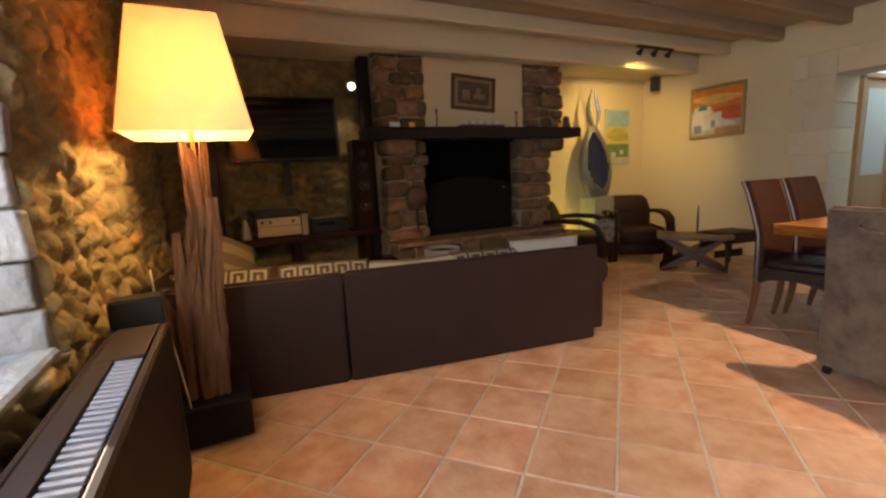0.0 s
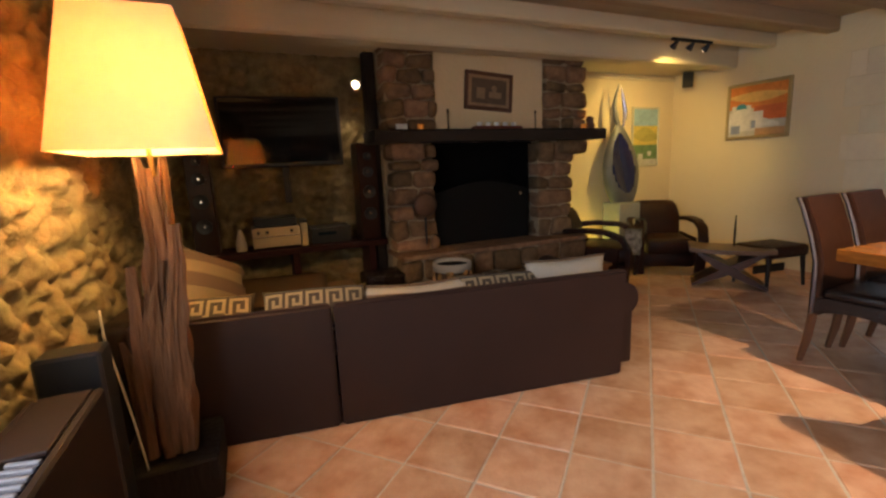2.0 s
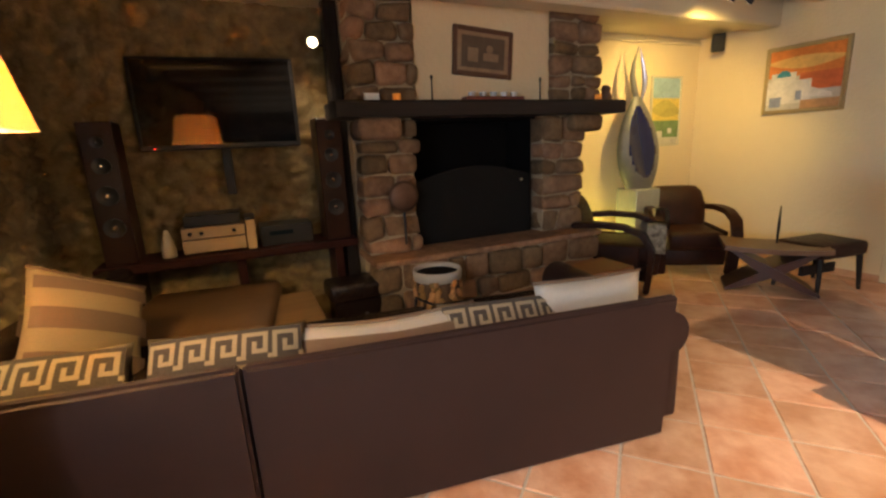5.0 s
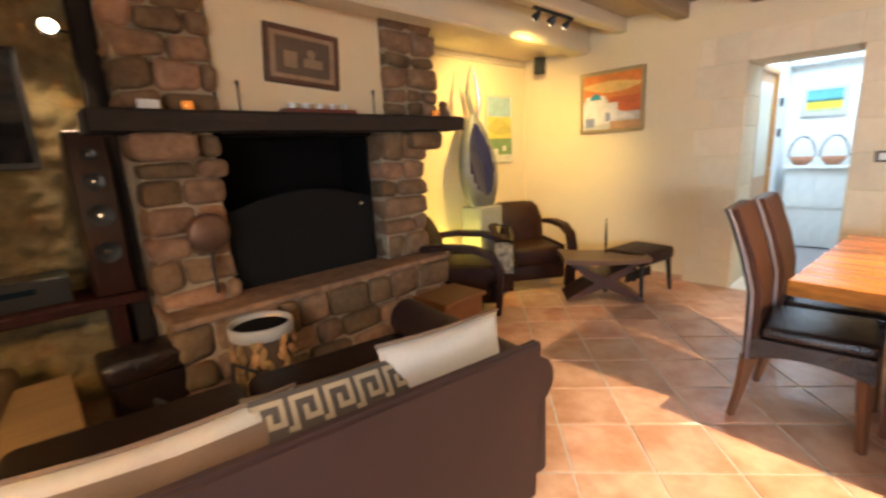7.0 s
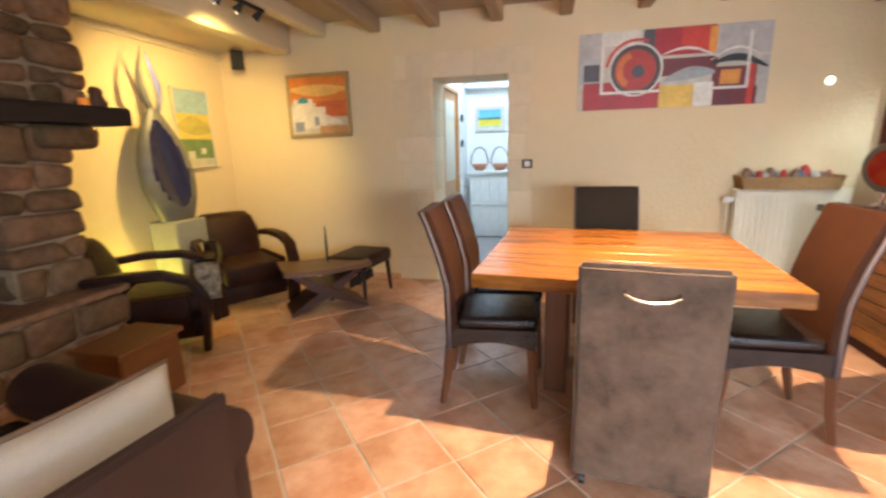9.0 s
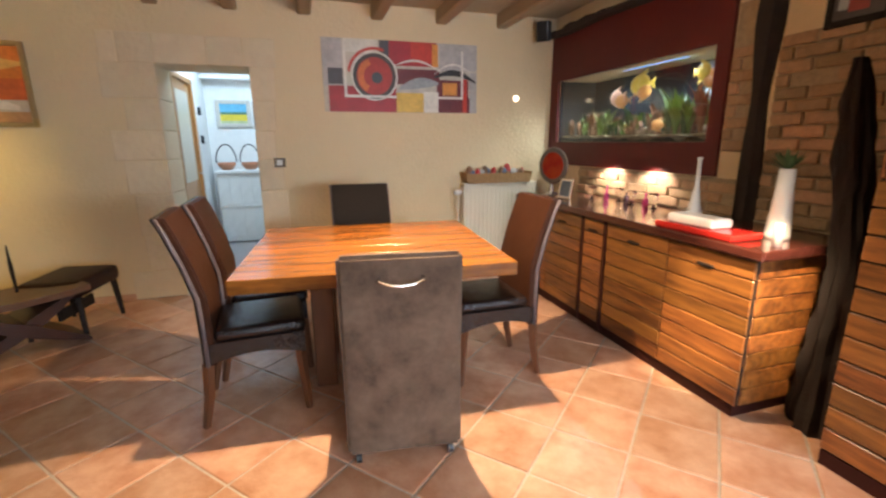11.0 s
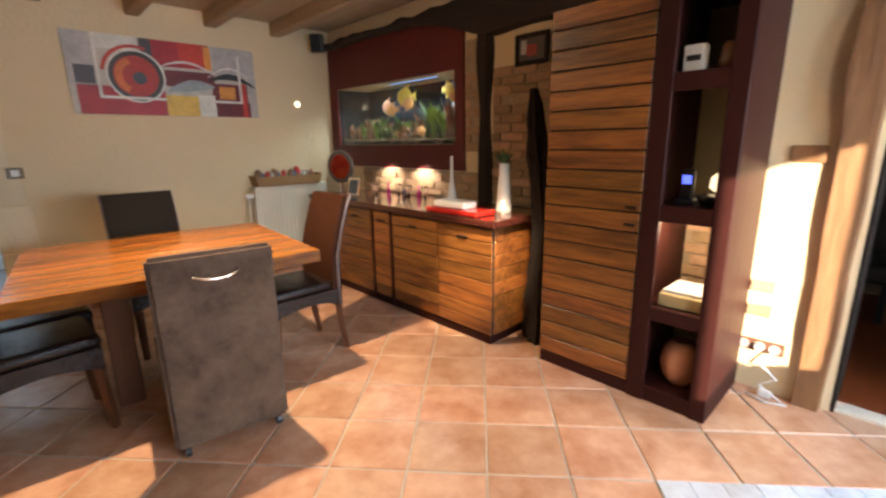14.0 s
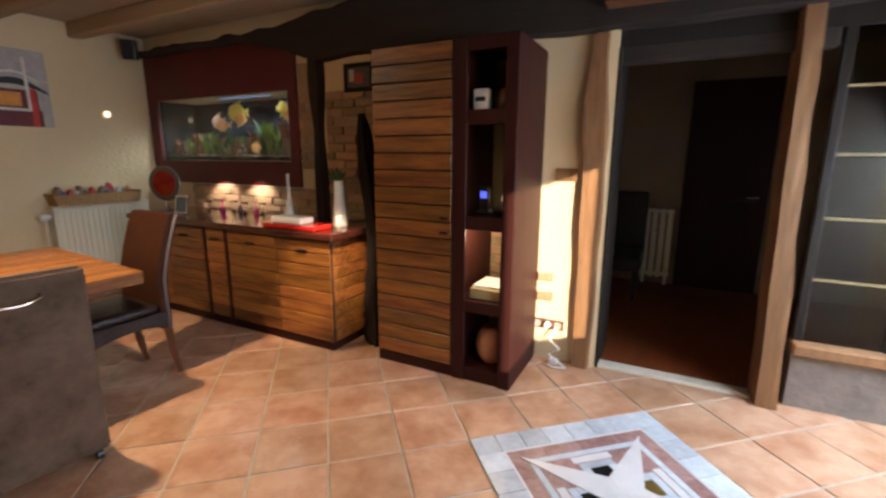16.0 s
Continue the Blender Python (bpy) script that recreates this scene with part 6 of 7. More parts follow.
# ---- on the sideboard ----
CZ = 0.875
dl = thing("disc_lamp", "round red and orange glass disc lamp on a silver foot", "lamp", pose(5.33, 0.05, CZ, 0, 0, 200))
part("foot", bm_lathe([(0.07, 0), (0.07, 0.012), (0.02, 0.03), (0.02, 0.10)], 18), CHROME, dl)
part("rim", bm_lathe([(0.155, -0.012), (0.165, 0.0), (0.155, 0.012), (0.12, 0.012), (0.12, -0.012)], 30), mat("clear_rim", (0.15, 0.12, 0.10), 0.1, metal=0.2), dl, at=pose(0, 0, 0.26, 90, 0, 0))
part("disc", bm_lathe([(0.118, -0.014), (0.12, 0.0), (0.118, 0.014)], 30), mat("red_glass_disc", (0.26, 0.008, 0.006), 0.2, grain=0.3, scale=9, dark=(0.45, 0.07, 0.010), mottle=0.2, mscale=5, spec=0.3), dl, at=pose(0, 0, 0.26, 90, 0, 0))
fr = thing("photo_frame", "small silver photo frame leaning on the sideboard", "photo frame", pose(5.02, 0.12, CZ, -12, 0, 190))
part("rim", bm_box(-0.075, 0.075, -0.008, 0.008, 0, 0.17, bevel=0.004), CHROME, fr)
part("print", bm_box(-0.055, 0.055, -0.011, -0.008, 0.02, 0.15), mat("photo_print", (0.14, 0.16, 0.18), 0.3, grain=0.8, scale=18), fr)
rnd = random.Random(4)
for k in range(7):
    x = 4.30 + 0.10 * k
    prof = [(0.018, 0), (0.022, 0.02), (0.02, 0.05), (0.008, 0.065), (0.008, 0.085 + 0.02 * (k % 3))] if k % 2 else [(0.03, 0), (0.012, 0.01), (0.008, 0.05), (0.03, 0.07), (0.032, 0.11), (0.028, 0.11)]
    ornament("glassware" if k % 2 == 0 else "small_bottle", "small glass piece on the sideboard" if k % 2 == 0 else "small pink and dark perfume bottle", "glass", x, -0.14 + rnd.uniform(-0.05, 0.08), CZ, prof, [glass("thin_glass", (0.95, 0.95, 0.95)), mat("pink_bottle", (0.55, 0.06, 0.22), 0.2), mat("dark_bottle", (0.05, 0.03, 0.04), 0.2)][0 if k % 2 == 0 else 1 + (k // 2) % 2], 14, "glass pieces on the sideboard")
ornament("bottle_vase", "tall slender clear-white bottle vase", "vase", 3.78, 0.02, CZ, [(0.05, 0), (0.052, 0.03), (0.03, 0.12), (0.014, 0.22), (0.011, 0.36), (0.016, 0.38)], mat("pale_glass", (0.52, 0.51, 0.49), 0.15, coat=0.5), 18)
bw = thing("display_stand", "white oblong dish on a red glossy block", "dish", pose(3.58, 0.20, CZ))
part("block", bm_box(-0.30, 0.20, -0.10, 0.10, 0, 0.035, bevel=0.008), mat("red_gloss", (0.42, 0.02, 0.015), 0.15, coat=0.4), bw)
part("dish", bm_box(-0.16, 0.14, -0.07, 0.07, 0.035, 0.085, bevel=0.015, seg=2), mat("white_ceramic", (0.82, 0.80, 0.76), 0.2, coat=0.4), bw)
vs = thing("plant_vase", "white tapered vase with a small green plant", "vase", pose(3.29, 0.0, CZ))
part("vase", bm_lathe([(0.052, 0), (0.055, 0.02), (0.042, 0.18), (0.034, 0.34), (0.028, 0.34)], 20), MATS["white_ceramic"], vs, smooth=True)
bm = bmesh.new()
rnd = random.Random(3)
for k in range(26):
    a, l, e = rnd.uniform(0, 6.28), rnd.uniform(0.05, 0.12), rnd.uniform(0.3, 1.3)
    c, s = math.cos(a), math.sin(a)
    tip = Vector((c * l * math.cos(e), s * l * math.cos(e), 0.335 + l * math.sin(e)))
    mid = tip * 0.55 + Vector((0, 0, 0.335 * 0.45))
    w = Vector((-s, c, 0)) * 0.014
    vv = [bm.verts.new(p) for p in ((0, 0, 0.33), mid + w, tip, mid - w)]
    bm.faces.new(vv)
part("leaves", bm, mat("leaf_green", (0.05, 0.10, 0.03), 0.5, grain=0.3), vs)
# candle at the end of the sideboard
ornament("pillar_candle", "short white and red pillar candle on the sideboard", "candle", 3.17, 0.16, CZ, [(0.022, 0), (0.022, 0.10), (0.018, 0.105)], mat("candle_wax", (0.6, 0.5, 0.45), 0.5), 12)

# driftwood sculpture between the cabinets
dw = thing("wood_sculpture", "tall blackened driftwood sculpture standing between the cabinets", "sculpture")
part("stem", trunk([(2.99, -0.08, 0.0), (3.00, -0.08, 0.35), (3.02, -0.10, 0.8), (3.08, -0.10, 1.2), (3.13, -0.10, 1.5), (3.14, -0.1, 1.69)], [0.115, 0.10, 0.07, 0.055, 0.05, 0.02], 3.3, 24, 0.6), BLACKWOOD, dw)
part("branch", trunk([(3.05, -0.09, 1.0), (3.12, -0.06, 1.25), (3.13, -0.05, 1.42)], [0.04, 0.03, 0.008], 6.1, 12, 0.6), BLACKWOOD, dw)

# ---- in the shelf column ----
def in_shelf(name, lab, cat, bm, material, m, smooth=False):
    o = thing(name, lab, cat, m)
    part("body", bm, material, o, smooth=smooth)
    return o


w1 = in_shelf("clock_box", "small white box with a dark slot on the shelf", "box", bm_box(-0.045, 0.045, -0.03, 0.03, 0, 0.12, bevel=0.006), WHITE, pose(2.12, 0.10, 1.65))
part("slot", bm_box(-0.03, 0.03, 0.03, 0.032, 0.05, 0.075), BLACK, w1)
in_shelf("jar", "round brown jar on the upper shelf", "jar", bm_lathe([(0.035, 0), (0.05, 0.04), (0.04, 0.11), (0.03, 0.12)], 16), mat("brown_glaze", (0.25, 0.10, 0.04), 0.3, grain=0.3), pose(1.99, 0.05, 1.65), True)
ph = in_shelf("cordless_phone", "cordless phone in its cradle with a blue display", "telephone", bm_box(-0.03, 0.03, -0.02, 0.02, 0.01, 0.17, bevel=0.012, seg=2), BLACK, pose(2.10, 0.08, 1.05))
part("display", bm_box(-0.02, 0.02, 0.02, 0.022, 0.10, 0.14), glow("blue_display", (0.08, 0.12, 1.0), 3), ph)
part("cradle", bm_box(-0.045, 0.045, -0.04, 0.04, 0, 0.03, bevel=0.008), BLACK, ph)
in_shelf("bowl", "dark bowl on the middle shelf", "bowl", bm_lathe([(0.03, 0), (0.05, 0.01), (0.07, 0.05), (0.064, 0.05)], 18), BLACK, pose(1.99, 0.08, 1.05), True)
tl = in_shelf("night_lamp", "small glowing cream lamp on the middle shelf", "lamp", bm_lathe([(0.03, 0), (0.03, 0.02), (0.012, 0.03), (0.012, 0.05)], 14), CHROME, pose(2.0, -0.10, 1.05), True)
part("shade", bm_lathe([(0.03, 0.05), (0.055, 0.07), (0.05, 0.12), (0.03, 0.14)], 16), glow("little_shade", (1.0, 0.75, 0.42), 2.5), tl, smooth=True)
tb = thing("paper_tray", "pale wooden tray with papers on the lit shelf", "tray", pose(2.05, 0.02, 0.53))
part("tray", bm_box(-0.11, 0.11, -0.13, 0.13, 0, 0.07, bevel=0.006), mat("pale_wood", (0.50, 0.40, 0.20), 0.6, grain=0.3, scale=14), tb)
part("paper", bm_box(-0.095, 0.095, -0.11, 0.11, 0.07, 0.085), WHITE, tb)
in_shelf("clay_vase", "round terracotta vase in the bottom shelf", "vase", bm_lathe([(0.05, 0), (0.085, 0.05), (0.10, 0.12), (0.085, 0.19), (0.05, 0.24), (0.04, 0.24)], 20), mat("clay", (0.46, 0.20, 0.11), 0.7, grain=0.3, bump=0.2), pose(2.05, 0.04, 0.09), True)

# ---- small things by the oak post ----
pl = thing("wall_plaque", "small brown wooden plaque on the plaster", "plaque", pose(1.715, YS, 1.28))
part("board", bm_box(-0.07, 0.07, 0.0, 0.015, -0.04, 0.04, bevel=0.004), POSTWOOD, pl)
sk = thing("socket_strip", "brown strip with three sockets and a white plug", "sockets", pose(1.785, YS, 0.255))
part("strip", bm_box(-0.11, 0.11, 0.0, 0.012, -0.035, 0.035, bevel=0.003), mat("brown_strip", (0.14, 0.06, 0.035), 0.5), sk)
for k in range(3):
    part("socket", bm_lathe([(0.026, 0), (0.026, 0.004), (0.018, 0.001)], 16), mat("socket_grey", (0.35, 0.33, 0.3), 0.4), sk, at=pose(-0.07 + 0.07 * k, 0.013, 0, -90, 0, 0))
part("plug", bm_lathe([(0.02, 0), (0.02, 0.03), (0.012, 0.04)], 14), WHITE, sk, at=pose(0.0, 0.014, 0, -90, 0, 0))
cb = thing("cable_tangle", "loose white cables and a small white adapter on the floor", "cables", pose(1.72, YS + 0.07, 0))
part("cable", bm_tube([(0, -0.03, 0.25), (0.03, 0.0, 0.17), (-0.04, 0.01, 0.12), (0.03, 0.02, 0.07), (-0.06, 0.02, 0.015), (-0.1, 0.05, 0.012), (-0.02, 0.08, 0.012), (0.08, 0.04, 0.012)], 0.006, 6), WHITE, cb, smooth=True)
part("adapter", bm_box(-0.03, 0.03, -0.02, 0.02, 0.0, 0.035, bevel=0.006), WHITE, cb)

# ---- east corridor beyond the doorway ----
structure("corridor_floor", bm_box(XE - 0.001, 8.9, 1.2, 4.2, -0.004, 0.004), mat("grey_tile", (0.34, 0.31, 0.30), 0.4, grain=0.3, scale=10, mottle=0.3), "grey stone tiled corridor floor", "floor")
structure("corridor_back_wall", bm_box(8.70, 8.9, 1.0, 4.4, 0, 2.8), WHITE, "white plastered back wall of the corridor", "wall")
structure("corridor_left_wall", bm_box(XE + 0.5, 8.7, 3.44, 3.6, 0, 2.8), WHITE, "white plastered side wall with a glazed wooden door", "wall")
structure("corridor_right_wall", bm_box(XE + 0.5, 8.7, 1.3, 1.5, 0, 2.8), WHITE, "white plastered corridor wall", "wall")
structure("corridor_ceiling", bm_box(XE + 0.5, 8.9, 1.3, 3.6, 2.7, 2.8), WHITE, "white corridor ceiling", "ceiling")
structure("corridor_shelf_line", bm_box(8.52, 8.70, 1.5, 3.44, 2.18, 2.24, bevel=0.006), WHITE, "white ledge high on the corridor wall", "trim")
cdoor = thing("door_1", "orange wooden door with a frosted glass panel, closed", "door", kind="structure")
ORANGE = mat("varnished_pine", (0.46, 0.22, 0.07), 0.35, grain=0.4, scale=16, stretch=(2, 2, 0.25))
part("leaf", bm_box(6.86, 7.62, 3.40, 3.44, 0.02, 2.0), ORANGE, cdoor)
part("glass_panel", bm_box(6.98, 7.50, 3.394, 3.40, 0.95, 1.90), mat("frosted_panel", (0.55, 0.50, 0.40), 0.3, grain=0.2), cdoor)
for x0, x1 in ((6.80, 6.86), (7.62, 7.70)):
    part("door_frame", bm_box(x0, x1, 3.37, 3.44, 0, 2.06, bevel=0.006), ORANGE, cdoor)
part("door_frame", bm_box(6.80, 7.70, 3.37, 3.44, 2.0, 2.06, bevel=0.006), ORANGE, cdoor)
part("handle", bm_tube([(7.54, 3.39, 1.02), (7.54, 3.345, 1.02), (7.45, 3.345, 1.02)], 0.009, 8), CHROME, cdoor)
for z in (1.4, 1.75):
    hk = thing("wall_hook", "small dark hook on the corridor wall", "hook", pose(8.2, 3.44, z), group="wall hooks")
    part("plate", bm_box(-0.03, 0.03, -0.03, 0, -0.05, 0.05, bevel=0.006), IRON, hk)
chest = thing("white_chest", "white painted wooden chest against the corridor wall", "chest")
part("body", bm_box(8.36, 8.69, 1.9, 3.34, 0.02, 0.96, bevel=0.006), WHITE, chest)
part("top", bm_box(8.32, 8.69, 1.88, 3.36, 0.96, 1.0, bevel=0.006), WHITE, chest)
part("rail", bm_box(8.345, 8.36, 1.9, 3.34, 0.50, 0.54), WHITE, chest)
plank = mesh_of("board", bm_box(-0.006, 0.0, -0.068, 0.068, -0.2, 0.2, bevel=0.004), WHITE)
for k in range(10):
    for z in (0.28, 0.75):
        piece("board", plank, chest, pose(8.36, 1.98 + 0.143 * k, z))
for y in (2.92, 3.22):
    pt = thing("flower_pot", "terracotta bowl planter in an iron hoop stand", "planter", pose(8.48, y, 1.0), group="corridor planters")
    part("bowl", bm_lathe([(0.06, 0), (0.11, 0.06), (0.12, 0.10), (0.11, 0.10)], 18), MATS["clay"], pt, smooth=True)
    part("hoop", bm_tube([(0, 0.13 * math.cos(a * 0.3142), 0.10 + 0.24 * math.sin(a * 0.3142)) for a in range(11)], 0.009, 6), IRON, pt, smooth=True)
picture("field_painting", "small framed painting of a yellow field under blue sky", 0.34, 0.26, pose(8.696, 3.09, 1.75, 0, 0, -90), [
    ("sky", (0.12, 0.42, 0.62), [rect(0, 1, 0.55, 1)]), ("field", (0.75, 0.58, 0.05), [rect(0, 1, 0.1, 0.5)]), ("hedge", (0.08, 0.2, 0.12), [rect(0, 1, 0.46, 0.58)]), ("foreground", (0.5, 0.55, 0.3), [rect(0, 1, 0, 0.14)])], mat("grey_frame", (0.5, 0.47, 0.42), 0.5), 0.05)
# pale stone blocks round the doorway
jb = thing("door_surround", "pale cut stone blocks round the doorway", "door surround", kind="structure")
rnd = random.Random(8)
z = 0.0
while z < 1.99:
    h = min(rnd.uniform(0.22, 0.36), 2.0 - z)
    w = rnd.uniform(0.24, 0.40)
    part("stone", bm_box(XE - 0.006, XE + 0.46, 3.318, 3.33 + w, z + 0.004, z + h - 0.003, bevel=0.006), SURROUND, jb)
    w = rnd.uniform(0.14, 0.26)
    part("stone", bm_box(XE - 0.006, XE + 0.46, 2.59 - w, 2.602, z + 0.004, z + h - 0.003, bevel=0.006), SURROUND, jb)
    z += h
y = 2.38
while y < 3.6:
    w = rnd.uniform(0.24, 0.4)
    part("stone", bm_box(XE - 0.006, XE + 0.46, y, min(y + w, 3.70) - 0.006, 1.99, 2.22, bevel=0.006), SURROUND, jb)
    y += w
structure("door_step", bm_box(XE - 0.02, XE + 0.5, 2.602, 3.318, -0.004, 0.012, bevel=0.004), JAMBSTONE, "worn pale stone door step", "step")

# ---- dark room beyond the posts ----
# white walls coloured dark brown, so the lack of light is in the paint
BACKWALL = mat("shade_toned_plaster", (0.27, 0.185, 0.12), 0.85, grain=0.15, scale=10, mottle=0.2)
structure("back_room_floor", bm_box(-1.2, 2.6, -3.1, YS - 0.12, -0.004, 0.003), mat("red_floor", (0.24, 0.055, 0.015), 0.5, grain=0.3, scale=8, stretch=(3, 0.4, 1), mottle=0.3), "dark red floor of the unlit back room", "floor")
structure("back_room_wall", bm_box(-1.2, 2.6, -3.1, -2.85, 0, 2.8), BACKWALL, "white back wall, the room's dimness put into its colour", "wall")
structure("back_room_side", bm_box(2.45, 2.6, -2.85, YS - T, 0, 2.8), BACKWALL, "white side wall, the room's dimness put into its colour", "wall")
structure("back_room_side_2", bm_box(-1.3, -1.15, -2.85, YS - T, 0, 2.8), BACKWALL, "white far wall, the room's dimness put into its colour", "wall")
structure("back_room_ceiling", bm_box(-1.2, 2.6, -3.1, YS - T, 2.5, 2.6), DARKBEAM, "dark boarded ceiling of the back room", "ceiling")
bd = thing("door_2", "dark brown wooden door in the back room, closed", "door", kind="structure")
part("leaf", bm_box(0.26, 1.01, -2.85, -2.81, 0, 2.14), REDWOOD, bd)
for z0, z1 in ((0.15, 0.95), (1.1, 2.0)):
    part("door_panel", bm_box(0.37, 0.90, -2.81, -2.80, z0, z1, bevel=0.004), REDWOOD, bd)
part("handle", bm_tube([(0.35, -2.8, 1.0), (0.35, -2.75, 1.0), (0.45, -2.75, 1.0)], 0.01, 8), CHROME, bd)
bc = thing("armchair", "dark upholstered chair in the unlit back room", "chair", pose(1.56, -2.2, 0))
part("seat", bm_box(-0.25, 0.25, -0.25, 0.25, 0.3, 0.45, bevel=0.03, seg=2), BLACK, bc)
part("backrest", bm_box(-0.25, 0.25, -0.3, -0.2, 0.3, 1.05, bevel=0.03, seg=2), BLACK, bc)
for sx in (-1, 1):
    for sy in (-1, 1):
        part("leg", bm_box(sx * 0.2 - 0.02, sx * 0.2 + 0.02, sy * 0.2 - 0.02, sy * 0.2 + 0.02, 0, 0.3), BLACK, bc)
br = thing("radiator", "narrow cream radiator in the unlit back room", "radiator")
for k in range(4):
    part("column", bm_box(1.07 + 0.075 * k, 1.12 + 0.075 * k, -2.83, -2.76, 0.08, 0.84, bevel=0.01), RADWHITE, br)
for z in (0.10, 0.80):
    part("header", bm_box(1.06, 1.355, -2.82, -2.78, z, z + 0.03), RADWHITE, br)
for k in (0, 3):
    part("foot", bm_box(1.08 + 0.075 * k, 1.11 + 0.075 * k, -2.82, -2.77, 0, 0.08), RADWHITE, br)

# glazed screen beside the doorway
# the dimness behind the screen is put into the tint of the panes
DIMMED = glass("dimmed_pane", (0.20, 0.17, 0.14))
scr = thing("window_2", "dark wooden glazed screen with small panes over a low wall", "window", kind="structure")
part("window_sill", bm_box(-0.9, 0.43, YS - 0.14, YS + 0.02, 0.32, 0.39, bevel=0.01), POSTWOOD, scr)
for x in (-0.86, -0.42, 0.02, 0.40):
    part("mullion", bm_box(x - 0.022, x + 0.022, YS - 0.09, YS - 0.05, 0.39, 2.02, bevel=0.004), BLACKWOOD, scr)
for z in (0.745, 1.08, 1.41, 1.745):
    part("glazing_bar", bm_box(-0.88, 0.40, YS - 0.085, YS - 0.055, z - 0.005, z + 0.005), mat("brass_bar", (0.30, 0.22, 0.10), 0.45, grain=0.2), scr)
for x0, x1 in ((-0.838, -0.442), (-0.398, -0.002), (0.042, 0.378)):
    for z0, z1 in ((0.39, 0.735), (0.755, 1.07), (1.09, 1.40), (1.42, 1.735), (1.755, 2.02)):
        g = part("pane", bm_box(x0, x1, YS - 0.073, YS - 0.067, z0, z1), DIMMED, scr)
# boards and lintel over the doorway, with bottles on the ledge
structure("lintel", bm_box(0.44, 1.60, YS - 0.12, YS - 0.045, 1.93, 2.06, bevel=0.01), DARKBEAM, "dark timber lintel over the doorway", "lintel")
ledge = thing("ledge", "slanted brown board ledge over the doorway", "shelf")
part("board", bm_box(0.40, 1.52, YS + 0.10, YS + 0.24, 2.20, 2.23, bevel=0.004), LEGWOOD, ledge)
for k in range(5):
    ornament("small_bottle", "small pale bottle on the ledge over the doorway", "bottle", 0.78 + 0.07 * k, YS + 0.18, 2.23, [(0.02, 0), (0.022, 0.05), (0.01, 0.07), (0.01, 0.09)], mat("pale_bottle", (0.45, 0.38, 0.30), 0.3), 10, "bottles on the ledge")
# pale mat near the entrance
mt = thing("door_mat", "pale lilac door mat on the tiles", "mat", pose(0.10, 0.55, 0.001, 0, 0, 41.5))
part("pile", bm_box(-0.3, 0.2, -0.2, 0.2, 0, 0.012, bevel=0.004), mat("lilac_mat", (0.50, 0.42, 0.46), 0.9, grain=0.3, scale=60, bump=0.4), mt)
structure("baseboard", bm_box(XE - 0.012, XE, 3.72, YN, 0.0, 0.06, bevel=0.003), TERRA, "terracotta skirting along the wall", "baseboard")
structure("baseboard_2", bm_box(XE - 0.012, XE, YS, 2.28, 0.0, 0.06, bevel=0.003), TERRA, "terracotta skirting behind the table", "baseboard")

# ---- star mosaic ----
ANG = 41.9
S0 = Matrix.Translation((1.118, 0.055, 0)) @ Matrix.Rotation(radians(ANG), 4, "Z")
TS = 0.3435
star = thing("floor_mosaic", "square marble mosaic with a white star and blue border", "mosaic", S0, kind="structure")
W3 = 3 * TS
MARB = {"blue": mat("pale_blue_marble", (0.60, 0.64, 0.68), 0.25, grain=0.6, scale=22, dark=(0.44, 0.46, 0.52), mottle=0.5, mscale=9, random_tint=0.16),
        "white": mat("white_marble", (0.74, 0.70, 0.70), 0.2, grain=0.2, scale=10, mottle=0.2),
        "pink": mat("rose_marble", (0.47, 0.29, 0.26), 0.25, grain=0.7, scale=20, dark=(0.26, 0.13, 0.12), mottle=0.5, random_tint=0.12),
        "black": mat("black_marble", (0.012, 0.012, 0.012), 0.2), "brown": mat("gold_marble", (0.16, 0.10, 0.03), 0.25, grain=0.4)}
B = 0.13


def slab(outline, key, z=0.004, parent=star):
    return part("slab", bm_prism(outline, -0.004, z, "z"), MARB[key], parent)


n = 8
for k in range(n):
    a, b = W3 * k / n + 0.002, W3 * (k + 1) / n - 0.002
    slab([(a, 0.002), (b, 0.002), (b, B), (a, B)], "blue")
    slab([(a, W3 - B), (b, W3 - B), (b, W3 - 0.002), (a, W3 - 0.002)], "blue")
for k in range(6):
    a, b = B + (W3 - 2 * B) * k / 6 + 0.002, B + (W3 - 2 * B) * (k + 1) / 6 - 0.002
    slab([(0.002, a), (B, a), (B, b), (0.002, b)], "blue")
    slab([(W3 - B, a), (W3 - 0.002, a), (W3 - 0.002, b), (W3 - B, b)], "blue")
for i in range(4):
    for j in range(4):
        u = (W3 - 2 * B - 0.02) / 4
        x, y = B + 0.01 + u * i, B + 0.01 + u * j
        slab([(x + 0.001, y + 0.001), (x + u - 0.001, y + 0.001), (x + u - 0.001, y + u - 0.001), (x + 0.001, y + u - 0.001)], "pink", 0.002)
for s0, s1 in ((B, B + 0.01),):
    slab([(s0, s0), (W3 - s0, s0), (W3 - s0, s1), (s0, s1)], "white", 0.003)
    slab([(s0, W3 - s1), (W3 - s0, W3 - s1), (W3 - s0, W3 - s0), (s0, W3 - s0)], "white", 0.003)
    slab([(s0, s1), (s1, s1), (s1, W3 - s1), (s0, W3 - s1)], "white", 0.003)
    slab([(W3 - s1, s1), (W3 - s0, s1), (W3 - s0, W3 - s1), (W3 - s1, W3 - s1)], "white", 0.003)
C = W3 / 2
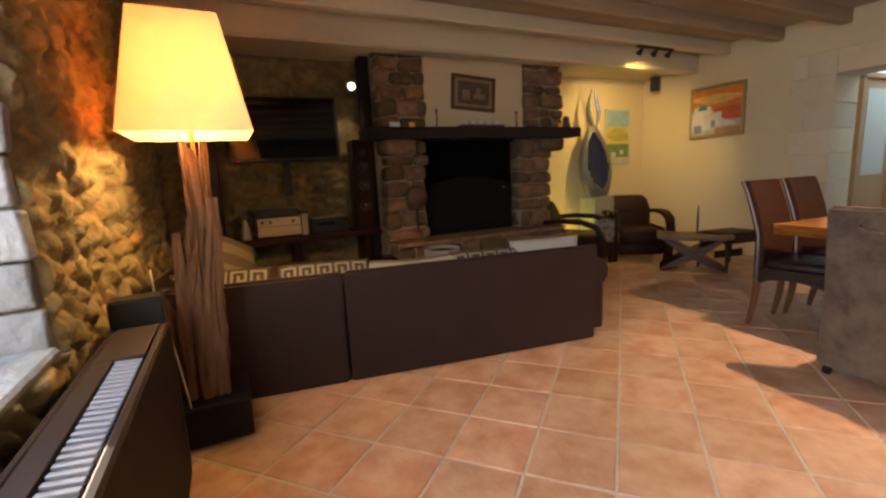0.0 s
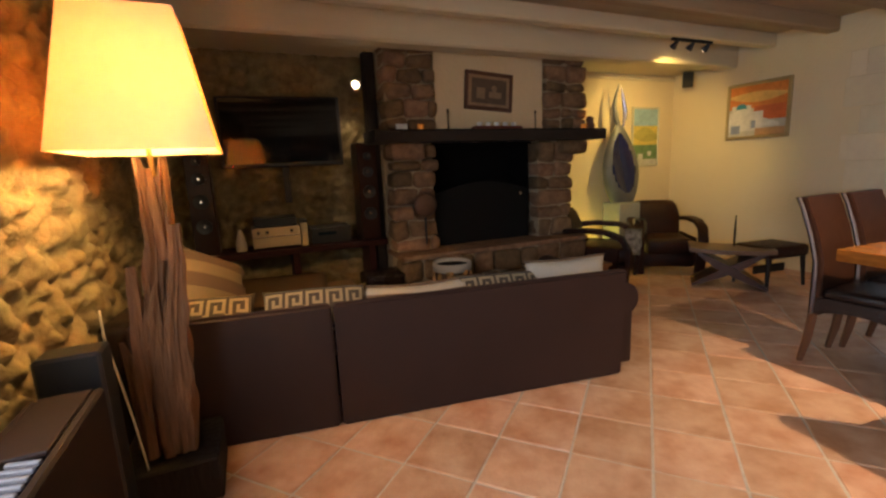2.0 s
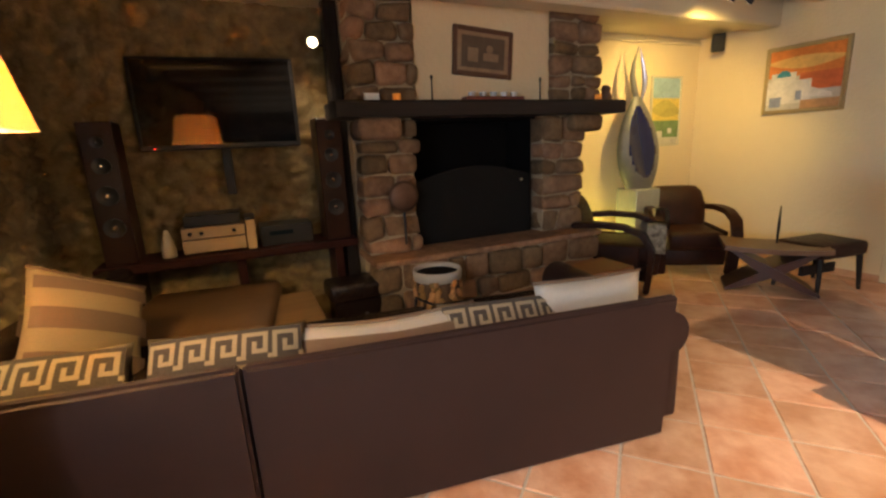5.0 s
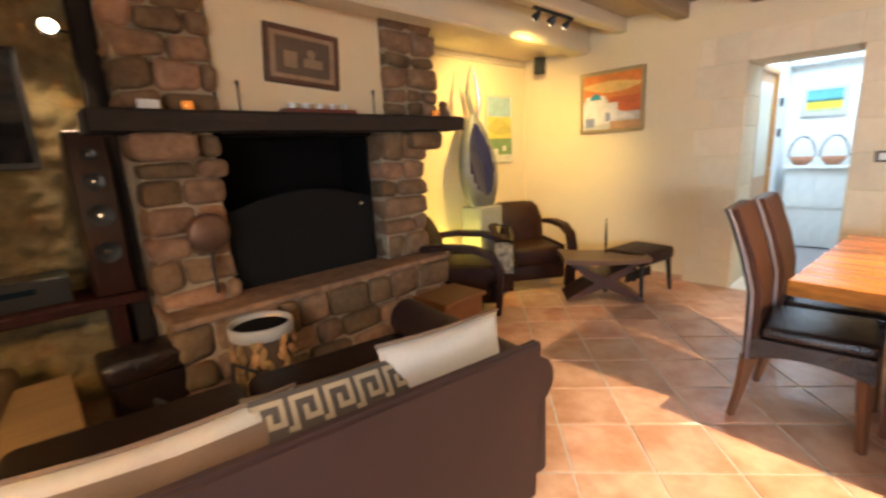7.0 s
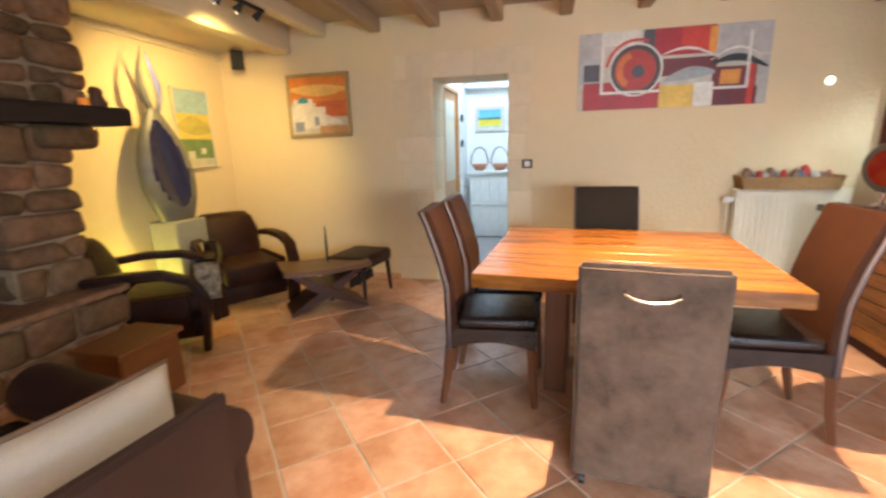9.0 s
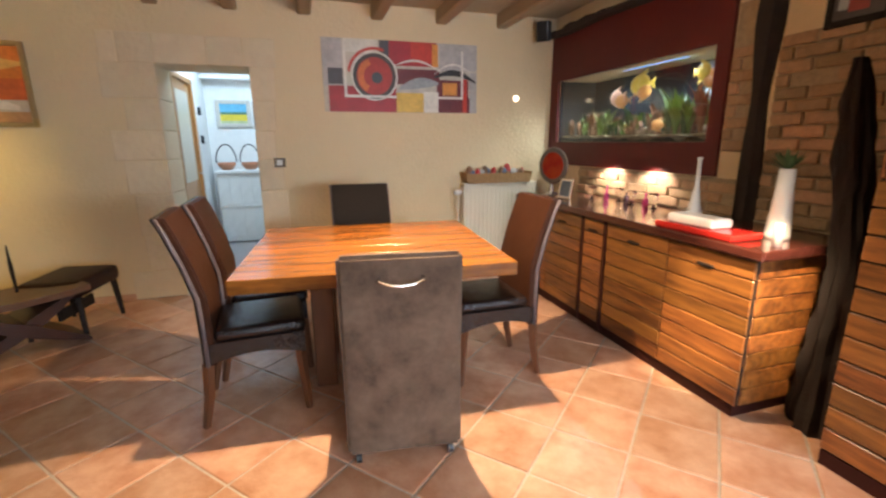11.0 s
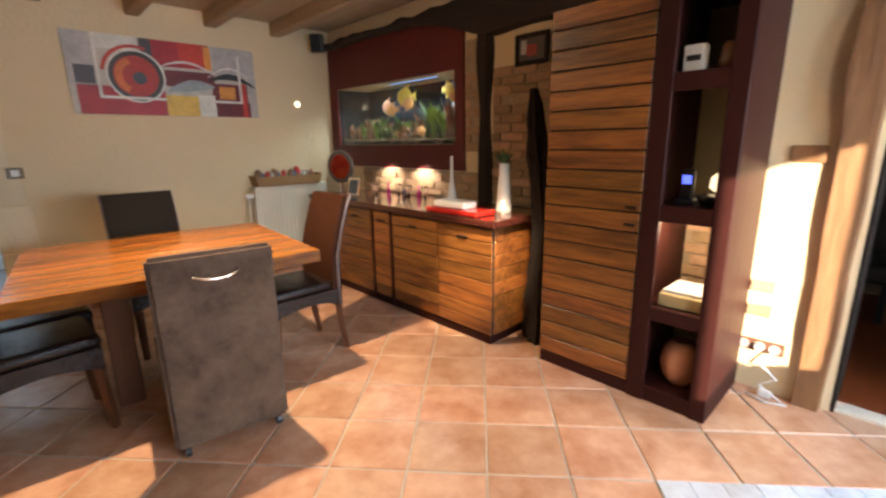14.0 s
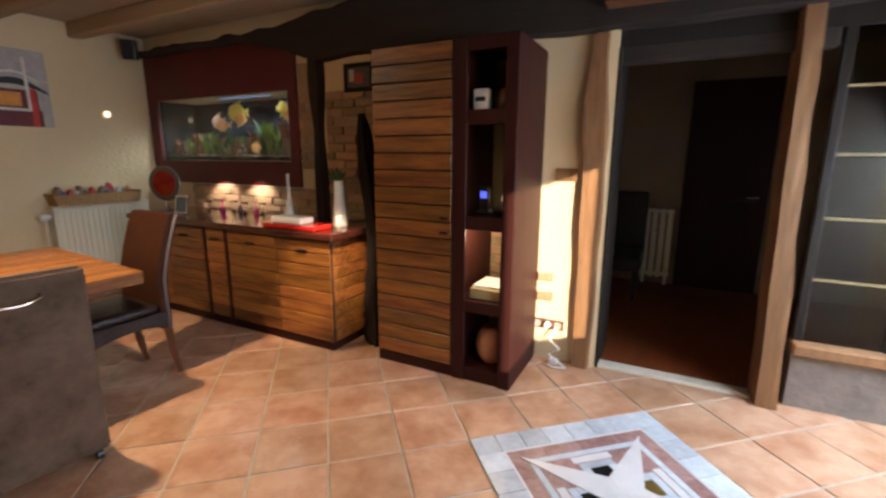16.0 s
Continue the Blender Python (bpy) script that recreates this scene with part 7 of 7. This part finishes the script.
for q in (0.30,):
    for a, b in (((-q, -q), (q, -q)), ((q, -q), (q, q)), ((q, q), (-q, q)), ((-q, q), (-q, -q))):
        dx, dy = (b[0] - a[0]), (b[1] - a[1])
        l = math.hypot(dx, dy)
        nx, ny = -dy / l * 0.03, dx / l * 0.03
        slab([(C + a[0], C + a[1]), (C + b[0], C + b[1]), (C + b[0] + nx, C + b[1] + ny), (C + a[0] + nx, C + a[1] + ny)], "blue", 0.0035)
for k in range(4):
    a0 = k * math.pi / 2
    ux, uy = math.cos(a0), math.sin(a0)

    def block(d0, d1, w0, w1, key, z):
        slab([(C + ux * d - uy * w, C + uy * d + ux * w) for d, w in ((d0, w0), (d1, w0), (d1, w1), (d0, w1))], key, z)

    block(0.085, 0.175, -0.045, 0.045, "brown" if k == 2 else "black", 0.0050)
    block(0.178, 0.215, -0.085, 0.085, "blue", 0.0050)
    block(0.085, 0.176, -0.085, -0.048, "blue", 0.0052)
    block(0.085, 0.176, 0.048, 0.085, "blue", 0.0052)
    block(0.222, 0.262, -0.10, 0.10, "white", 0.0048)
R, r = 0.465, 0.105
for k in range(4):
    a0 = math.pi / 4 + k * math.pi / 2
    tip = (C + R * math.cos(a0), C + R * math.sin(a0))
    for s in (-1, 1):
        a1 = a0 + s * math.pi / 4
        w = (C + r * math.cos(a1), C + r * math.sin(a1))
        tri = [(C, C), tip, w] if s < 0 else [(C, C), w, tip]
        slab(tri, "white", 0.0075 + 0.0005 * s)

# ---- floor tiles, laid last ----
TILE_ME = []
for k in range(6):
    bm = bm_box(-TS / 2 + 0.006, TS / 2 - 0.006, -TS / 2 + 0.006, TS / 2 - 0.006, -0.008, 0.0, bevel=0.003)
    bm.verts.ensure_lookup_table()
    rnd = random.Random(k)
    for v in bm.verts:
        v.co.x += rnd.uniform(-0.0012, 0.0012)
        v.co.y += rnd.uniform(-0.0012, 0.0012)
    TILE_ME.append(mesh_of("tile", bm, TERRA))
floor = bpy.data.objects["floor"]
rnd = random.Random(99)
count = 0
rest = []
for i in range(-25, 26):
    for j in range(-25, 26):
        if 0 <= i < 3 and 0 <= j < 3:
            continue
        c = S0 @ Vector(((i + 0.5) * TS, (j + 0.5) * TS, 0))
        if not (-1.0 < c.x < XE + 0.15 and YS - 0.12 < c.y < YN + 0.1):
            continue
        if c.x < -0.05 and c.y > 1.3:
            continue
        m = S0 @ pose((i + 0.5) * TS, (j + 0.5) * TS, rnd.uniform(-0.0012, 0.0008), rnd.uniform(-0.12, 0.12), rnd.uniform(-0.12, 0.12), rnd.choice((0, 90, 180, 270)))
        hidden = c.y > 5.2 or (c.y > 4.9 and c.x < 2.0)
        if count < 300 and not hidden:
            piece("tile", rnd.choice(TILE_ME), floor, m)
            count += 1
        else:
            rest.append(m)
bm = bmesh.new()
for m in rest:
    b2 = bm_box(-TS / 2 + 0.006, TS / 2 - 0.006, -TS / 2 + 0.006, TS / 2 - 0.006, -0.008, 0.0)
    b2.transform(m)
    me = bpy.data.meshes.new("tmp")
    b2.to_mesh(me)
    b2.free()
    bm.from_mesh(me)
    bpy.data.meshes.remove(me)
tagged(part("tile_rest", bm, mat("terracotta_rest", (0.60, 0.36, 0.235), 0.40, grain=0.4, scale=14, dark=(0.40, 0.18, 0.09), bump=0.18, bscale=45, mottle=0.65, mscale=5, island=0.11, coat=0.06), floor), kind="stuff")
